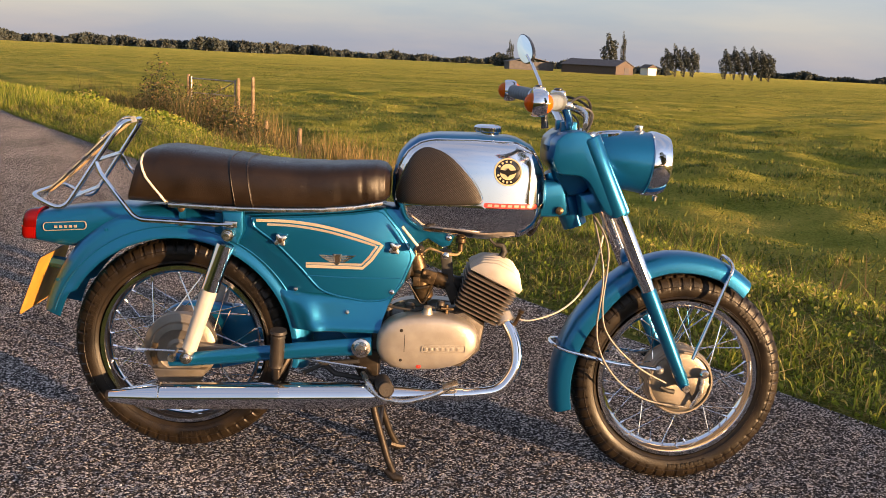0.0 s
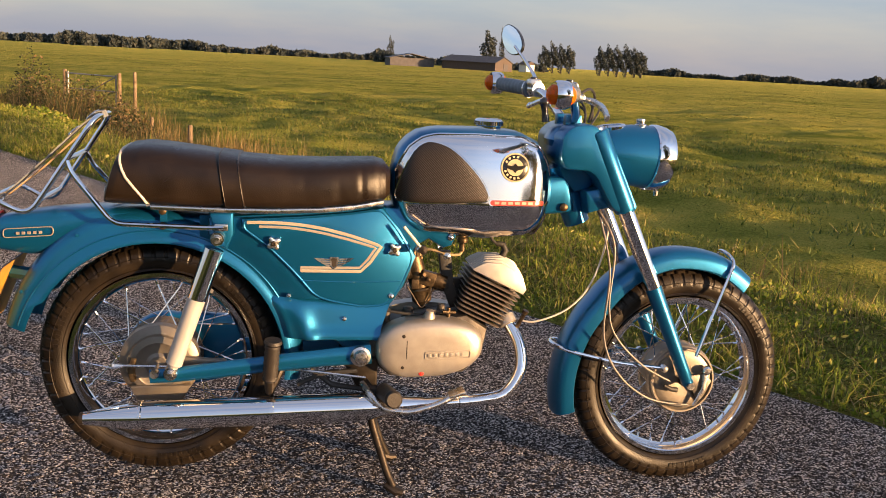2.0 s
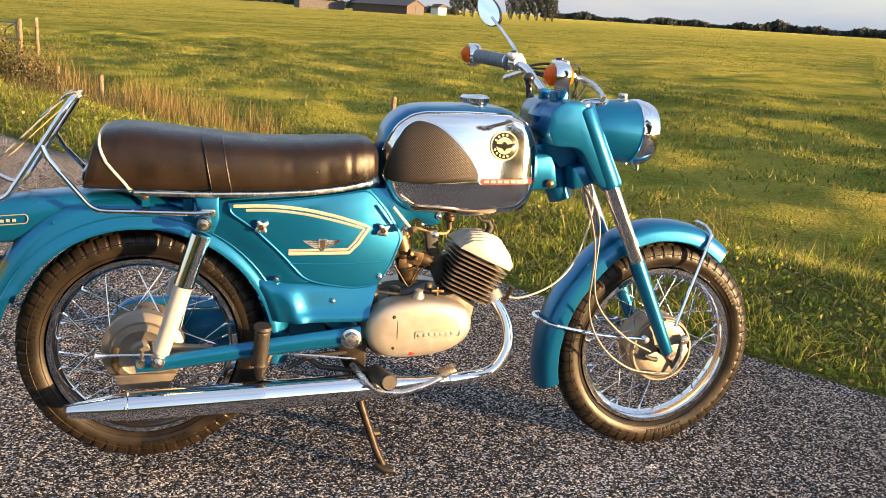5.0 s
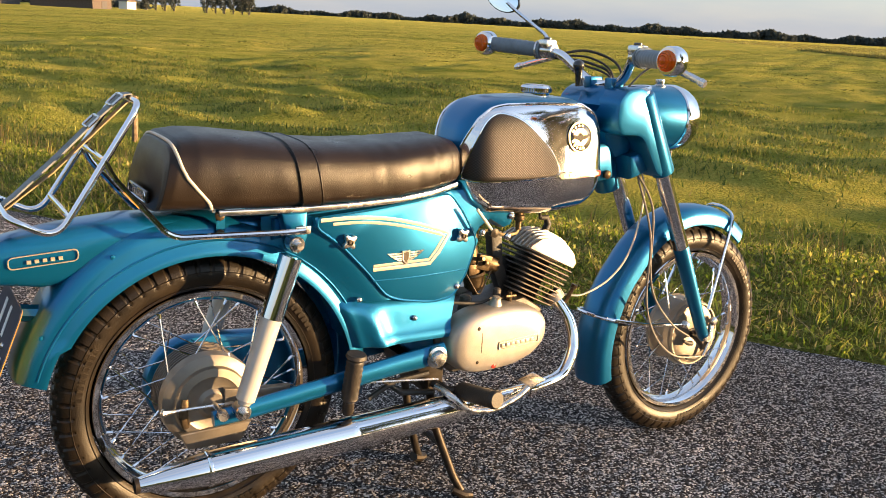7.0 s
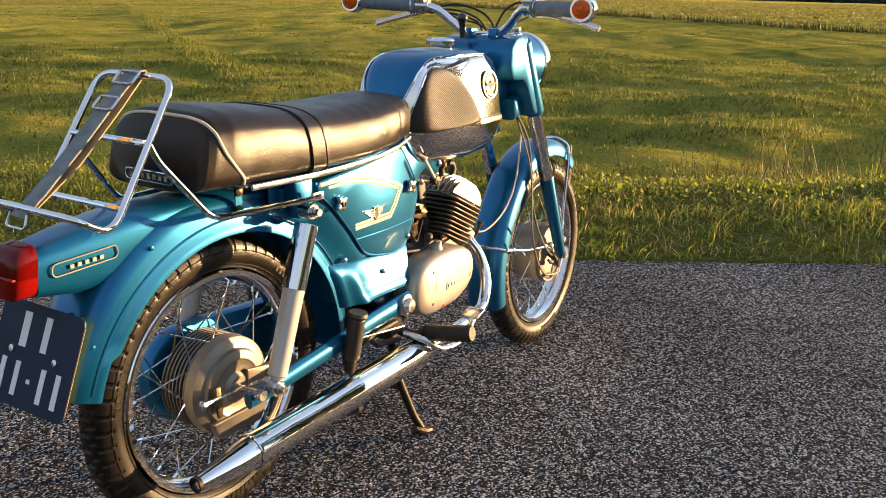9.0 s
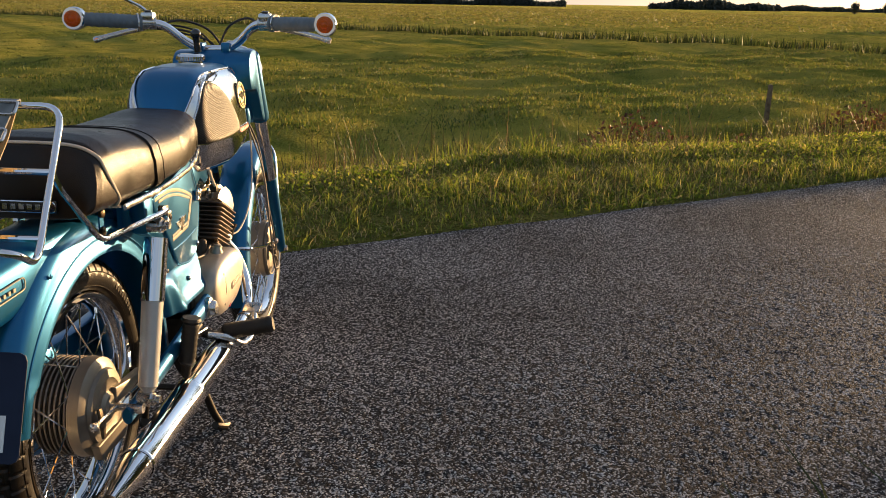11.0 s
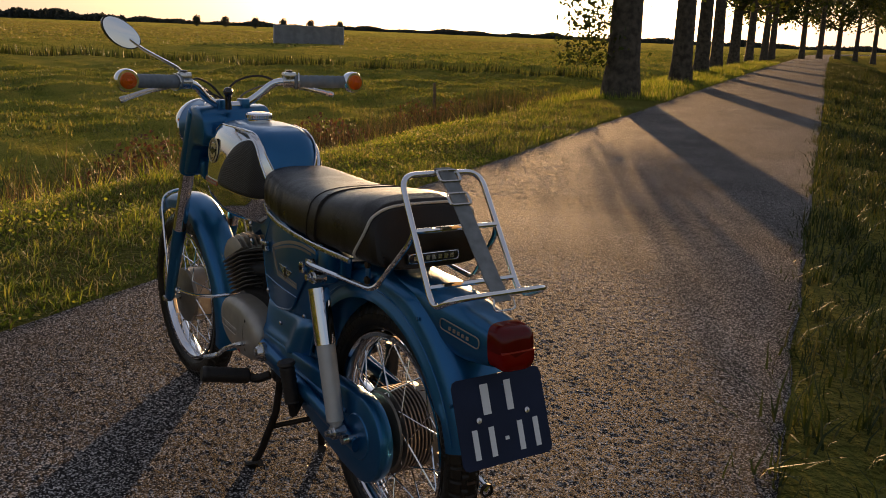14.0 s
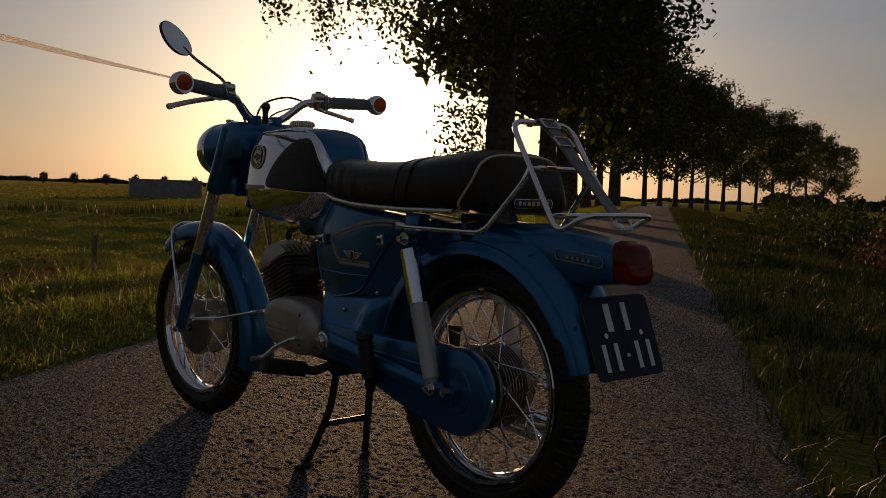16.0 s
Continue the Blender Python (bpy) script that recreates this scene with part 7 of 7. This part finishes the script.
part("jet_screw", lathe([(0, 0.0045), (0.010, 0.0045), (0.011, 0.0005)], (0.603, -0.070, 0.512), (0, -1, 0), 8), M_BRASS, carb)
for x, y, z, r in ((0.507, -0.040, 0.425, 0.011), (0.560, -0.035, 0.428, 0.014), (0.640, -0.040, 0.438, 0.010)):
    part("case_boss", lathe([(-0.03, r * 1.2), (0.0, r), (0.012, r * 0.95), (0.016, r * 0.6), (0.0165, 0.0005)], (x, y, z), (0.1, 0, 1), 12), M_CASESHADE, engine)
part("breather_pipe", tube(smooth_path([(0.505, -0.06, 0.440), (0.540, -0.065, 0.436), (0.58, -0.066, 0.433), (0.62, -0.064, 0.442), (0.66, -0.06, 0.430)], 5), 0.0035, 8), M_BLACK, engine)
part("cable_adjuster", add_tube(tube([(0.655, -0.070, 0.428), (0.655, -0.070, 0.452)], 0.005, 8), [(0.640, -0.075, 0.443), (0.672, -0.068, 0.440)], 0.0042, 8), M_BRASS, engine)
part("manifold_stud", lathe([(-0.02, 0.005), (0.018, 0.005), (0.02, 0.008), (0.028, 0.008), (0.0285, 0.0005)], (0.838, -0.055, 0.420), (0.35, -0.2, 0.9), 8), M_BRASS, engine)
part("idle_screw", tube([(0.590, -0.066, 0.520), (0.594, -0.082, 0.524)], 0.004, 8), M_BRASS, carb)
part("intake_stub", tube([(0.62, -0.046, 0.500), (0.66, -0.025, 0.490), (0.70, 0.0, 0.485)], [0.016, 0.018, 0.020], 14), M_BLACK, carb, "black intake stub")
part("air_hose", tube([(0.566, -0.048, 0.520), (0.562, -0.048, 0.521), (0.548, -0.05, 0.524), (0.546, -0.05, 0.5245), (0.53, -0.05, 0.527), (0.50, -0.045, 0.53)], [0.020, 0.026, 0.027, 0.023, 0.024, 0.028], 18), M_BLACK, carb, "black air hose")
part("throttle_cable", tube(smooth_path([(0.570, -0.048, 0.580), (0.565, -0.05, 0.62), (0.60, -0.05, 0.66), (0.70, -0.045, 0.69)], 6), 0.003, 8), M_BLACK, carb)
for ob in (carb, *carb.children_recursive):              # all of it sits near the middle line
    for v in ob.data.vertices:
        v.co = Vector((0.588 + (v.co.x - 0.588) * 1.22, v.co.y + 0.036, 0.505 + (v.co.z - 0.505) * 1.15))
    ob.data.update()
part("engine_mount", slab([(0.632, 0.578), (0.662, 0.578), (0.672, 0.500), (0.700, 0.440), (0.668, 0.436), (0.645, 0.490)], -0.014, 0.014, 0.004), M_BLACK, engine)
bm = lathe([(0, 0.009), (0.010, 0.009), (0.012, 0.013), (0.022, 0.013), (0.026, 0.007), (0.045, 0.007)], (0.683, -0.045, 0.632), (0, 0, -1), 12)
tap = part("fuel_tap", bm, M_BRASS, tank, "small brass fuel tap")
part("fuel_hose", tube(smooth_path([(0.683, -0.045, 0.590), (0.675, -0.045, 0.578), (0.64, -0.042, 0.578), (0.60, -0.026, 0.585), (0.585, -0.012, 0.545)], 6), 0.0035, 8), M_TAN, tank)
part("choke_lever", tube([(0.535, -0.098, 0.652), (0.578, -0.098, 0.602)], 0.0035, 8), M_PIPING, bike)
part("choke_pivot", lathe([(-0.01, 0.010), (0.006, 0.010), (0.008, 0.0005)], (0.582, -0.096, 0.598), (0, -1, 0), 12), M_STEEL, bike)
part("horn", lathe([(-0.014, 0.02), (-0.010, 0.036), (0.006, 0.040), (0.010, 0.036), (0.012, 0.0005)], (0.872, 0.0, 0.662), (0.9, -0.1, -0.45), 24), M_BLACKPAINT, bike, "round black horn under the tank")
part("neck_bolt", lathe([(0, 0.010), (0.006, 0.010), (0.009, 0.005), (0.0095, 0.0005)], (0.925, -0.046, 0.702), (0, -1, 0), 10), M_BRASS, bike)

# ---- chain case, pegs, pedals, stand ----
case = [(0.48, 0.385), (0.36, 0.384), (0.16, 0.384), (0.02, 0.392)] + arc(REAR.x, REAR.z - 0.004, 0.096, 75, 285, 20) + [(0.05, 0.208), (0.16, 0.232), (0.36, 0.288), (0.48, 0.300)]
cc = part("chain_case", slab(case, 0.062, 0.098, 0.010), M_BLUE, bike, "fully enclosed blue chain case", sharp=0.7)
for pts in ([(0.44, 0.352), (0.16, 0.340), (0.03, 0.338)], [(0.44, 0.338), (0.16, 0.316), (0.05, 0.308)]):
    part("case_rib", tube([(x, 0.0985, z) for x, z in pts], 0.004, 8), M_BLUE, cc)
part("case_hub", lathe([(0, 0.05), (0.003, 0.048), (0.004, 0.03), (0.004, 0.0005)], (REAR.x, 0.098, REAR.z), "y", 32), M_BLUE, cc)


def pegs(side):
    b = Vector((0.500, side * 0.125, 0.262))
    e = Vector((0.516, side * 0.246, 0.283))
    path = [b.lerp(e, t) for t in np.linspace(0, 1, 21)]
    rr = [0.0188 if k % 2 else 0.0200 for k in range(21)]
    rr[0], rr[-3], rr[-2], rr[-1] = 0.012, 0.0205, 0.0205, 0.0165
    part("foot_peg", tube(path, rr, 16), M_RUBBERPEG, bike, "worn brown rubber foot peg")
    part("peg_arm", tube(rounded_path([(0.455, side * 0.09, 0.275), (0.470, side * 0.120, 0.262), b, b.lerp(e, 0.1)], 0.012), 0.011, 10), M_STEEL, bike)
    # folded pillion peg standing upright on its bracket
    pb, pt = Vector((0.236, side * 0.128, 0.285)), Vector((0.243, side * 0.142, 0.388))
    path = [pb.lerp(pt, t) for t in np.linspace(0, 1, 17)]
    rr = [0.0185 if k % 2 else 0.0165 for k in range(17)]
    rr[0], rr[-2], rr[-1] = 0.013, 0.0215, 0.019
    part("pillion_peg", tube(path, rr, 16), M_RUBBERPEG, bike, "folded-up brown rubber pillion peg")
    part("peg_bracket", tube([(0.262, side * 0.090, 0.305), (0.245, side * 0.112, 0.272), (0.236, side * 0.125, 0.262), (0.236, side * 0.128, 0.287)], [0.010, 0.010, 0.012, 0.012], 10), M_STEEL, bike)


both(pegs)
bp = rounded_path([(0.452, -0.105, 0.272), (0.468, -0.150, 0.262), (0.50, -0.172, 0.232), (0.56, -0.176, 0.226), (0.63, -0.168, 0.244), (0.668, -0.158, 0.264)], 0.02)
pedal = part("brake_pedal", tube(bp, 0.0075, 12), M_DULLCHROME, bike, "bent bright foot brake pedal")
part("pedal_pad", box((0.672, -0.152, 0.268), (0.040, 0.045, 0.006), Matrix.Rotation(radians(-18), 3, "Y"), 0.002), M_DULLCHROME, pedal)
gp = rounded_path([(0.545, 0.118, 0.335), (0.545, 0.142, 0.335), (0.62, 0.150, 0.30), (0.66, 0.150, 0.272), (0.663, 0.19, 0.270)], 0.02)
part("gear_lever", tube(gp, 0.006, 10), M_DULLCHROME, bike, "gear change lever")
stand = part("centre_stand", tube([(0.462, -0.075, 0.262), (0.462, 0.075, 0.262)], 0.011, 12), M_STEEL, bike, "worn brown-black centre stand")
for sgn in (-1, 1):
    leg = [(0.462, sgn * 0.058, 0.262), (0.480, sgn * 0.062, 0.16), (0.522, sgn * 0.088, 0.035), (0.538, sgn * 0.098, 0.004)]
    part("stand_leg", tube(rounded_path(leg, 0.03), 0.0095, 12), M_STEEL, stand)
    part("stand_foot", tube([(0.520, sgn * 0.090, 0.006), (0.545, sgn * 0.104, -0.006), (0.562, sgn * 0.108, -0.008)], [0.010, 0.012, 0.008], 10, flat=1.2), M_STEEL, stand)
part("stand_brace", tube([(0.495, -0.068, 0.115), (0.495, 0.068, 0.115)], 0.008, 10), M_STEEL, stand)
part("stand_spring", tube([(0.46, -0.085, 0.25), (0.38, -0.085, 0.262), (0.33, -0.085, 0.300)], [0.006, 0.0075, 0.005], 8), M_BLACK, bike)
part("under_bracket", slab([(0.40, 0.325), (0.49, 0.325), (0.49, 0.255), (0.44, 0.25)], -0.075, 0.075, 0.008), M_STEEL, bike)
part("link_rod", tube([(0.30, -0.088, 0.262), (0.36, -0.088, 0.292), (0.44, -0.092, 0.300)], 0.006, 8), M_BLACK, bike)

# ---- front mudguard, stays, cables ----
FRO = ([58, 75, 100, 115, 140, 165, 196], [0.318, 0.333, 0.341, 0.338, 0.325, 0.330, 0.342])


def fguard(th, ro):
    d = Vector((math.cos(th), 0, math.sin(th)))
    w, t = 0.052, 0.0028
    prof = [(ro - 0.046, w), (ro - 0.026, w * 0.99), (ro - 0.012, w * 0.90), (ro - 0.004, w * 0.66), (ro, w * 0.3)]
    pts = [(r, -y) for r, y in prof] + [(ro, 0)] + [(r, y) for r, y in reversed(prof)]
    inner = [(r - t, y - math.copysign(t, y) if abs(y) > 1e-6 else 0) for r, y in reversed(pts)]
    return [FRONT + d * r + Vector((0, y, 0)) for r, y in pts + inner]


bm = loft([fguard(radians(a), float(np.interp(a, *FRO))) for a in np.linspace(58, 196, 48)])
part("front_mudguard", steered(bm), M_BLUE, bike, "rounded blue front mudguard", sharp=0.8)
st1 = [(1.205, -0.078, 0.305), (1.08, -0.072, 0.318), (0.955, -0.058, 0.345), (0.930, -0.02, 0.352), (0.930, 0.02, 0.352), (0.955, 0.058, 0.345), (1.08, 0.072, 0.318), (1.205, 0.078, 0.305)]
part("mudguard_stay", steered(tube(rounded_path(st1, 0.03), 0.0048, 10)), M_CHROME, bike, "chrome stay round the mudguard")
st2 = [(1.288, -0.080, 0.335), (1.368, -0.060, 0.545), (1.384, -0.048, 0.574), (1.374, -0.02, 0.592), (1.374, 0.02, 0.592), (1.384, 0.048, 0.574), (1.368, 0.060, 0.545), (1.288, 0.080, 0.335)]
part("mudguard_stay", steered(tube(rounded_path(st2, 0.03), 0.0048, 10)), M_CHROME, bike, "chrome stay over the mudguard")
for sgn in (-1, 1):
    part("stay_lug", steered(lathe([(-0.006, 0.010), (0.006, 0.010), (0.010, 0.006), (0.0105, 0.0005)], (1.205, sgn * 0.08, 0.305), (0, sgn, 0), 10)), M_DULLCHROME, bike)
for pts, r, m in (([(0.99, -0.06, 0.72), (1.045, -0.082, 0.62), (1.038, -0.100, 0.47), (1.060, -0.105, 0.395), (1.14, -0.095, 0.318), (1.225, -0.078, 0.270)], 0.0027, M_CABLE),
                  ([(1.00, -0.055, 0.72), (1.035, -0.092, 0.56), (1.028, -0.105, 0.40), (1.075, -0.100, 0.300), (1.17, -0.085, 0.228), (1.285, -0.074, 0.205)], 0.0027, M_CABLE),
                  ([(0.825, -0.03, 0.420), (0.87, -0.05, 0.418), (0.95, -0.06, 0.455), (1.005, -0.065, 0.53), (1.035, -0.06, 0.66), (1.00, -0.05, 0.75)], 0.0024, M_PIPING),
                  ([(0.915, -0.145, 0.965), (0.965, -0.115, 0.955), (0.985, -0.06, 0.930), (0.975, -0.02, 0.885)], 0.0026, M_CABLE),
                  ([(0.915, 0.145, 0.965), (0.965, 0.10, 0.965), (0.985, 0.04, 0.940), (0.975, 0.0, 0.885)], 0.0026, M_BLACK),
                  ([(0.91, 0.125, 0.962), (0.945, 0.08, 0.945), (0.965, 0.02, 0.925), (0.965, -0.01, 0.885)], 0.0026, M_BLACK)):
    part("control_cable", steered(tube(smooth_path(pts, 8), r, 8)), m, bike)
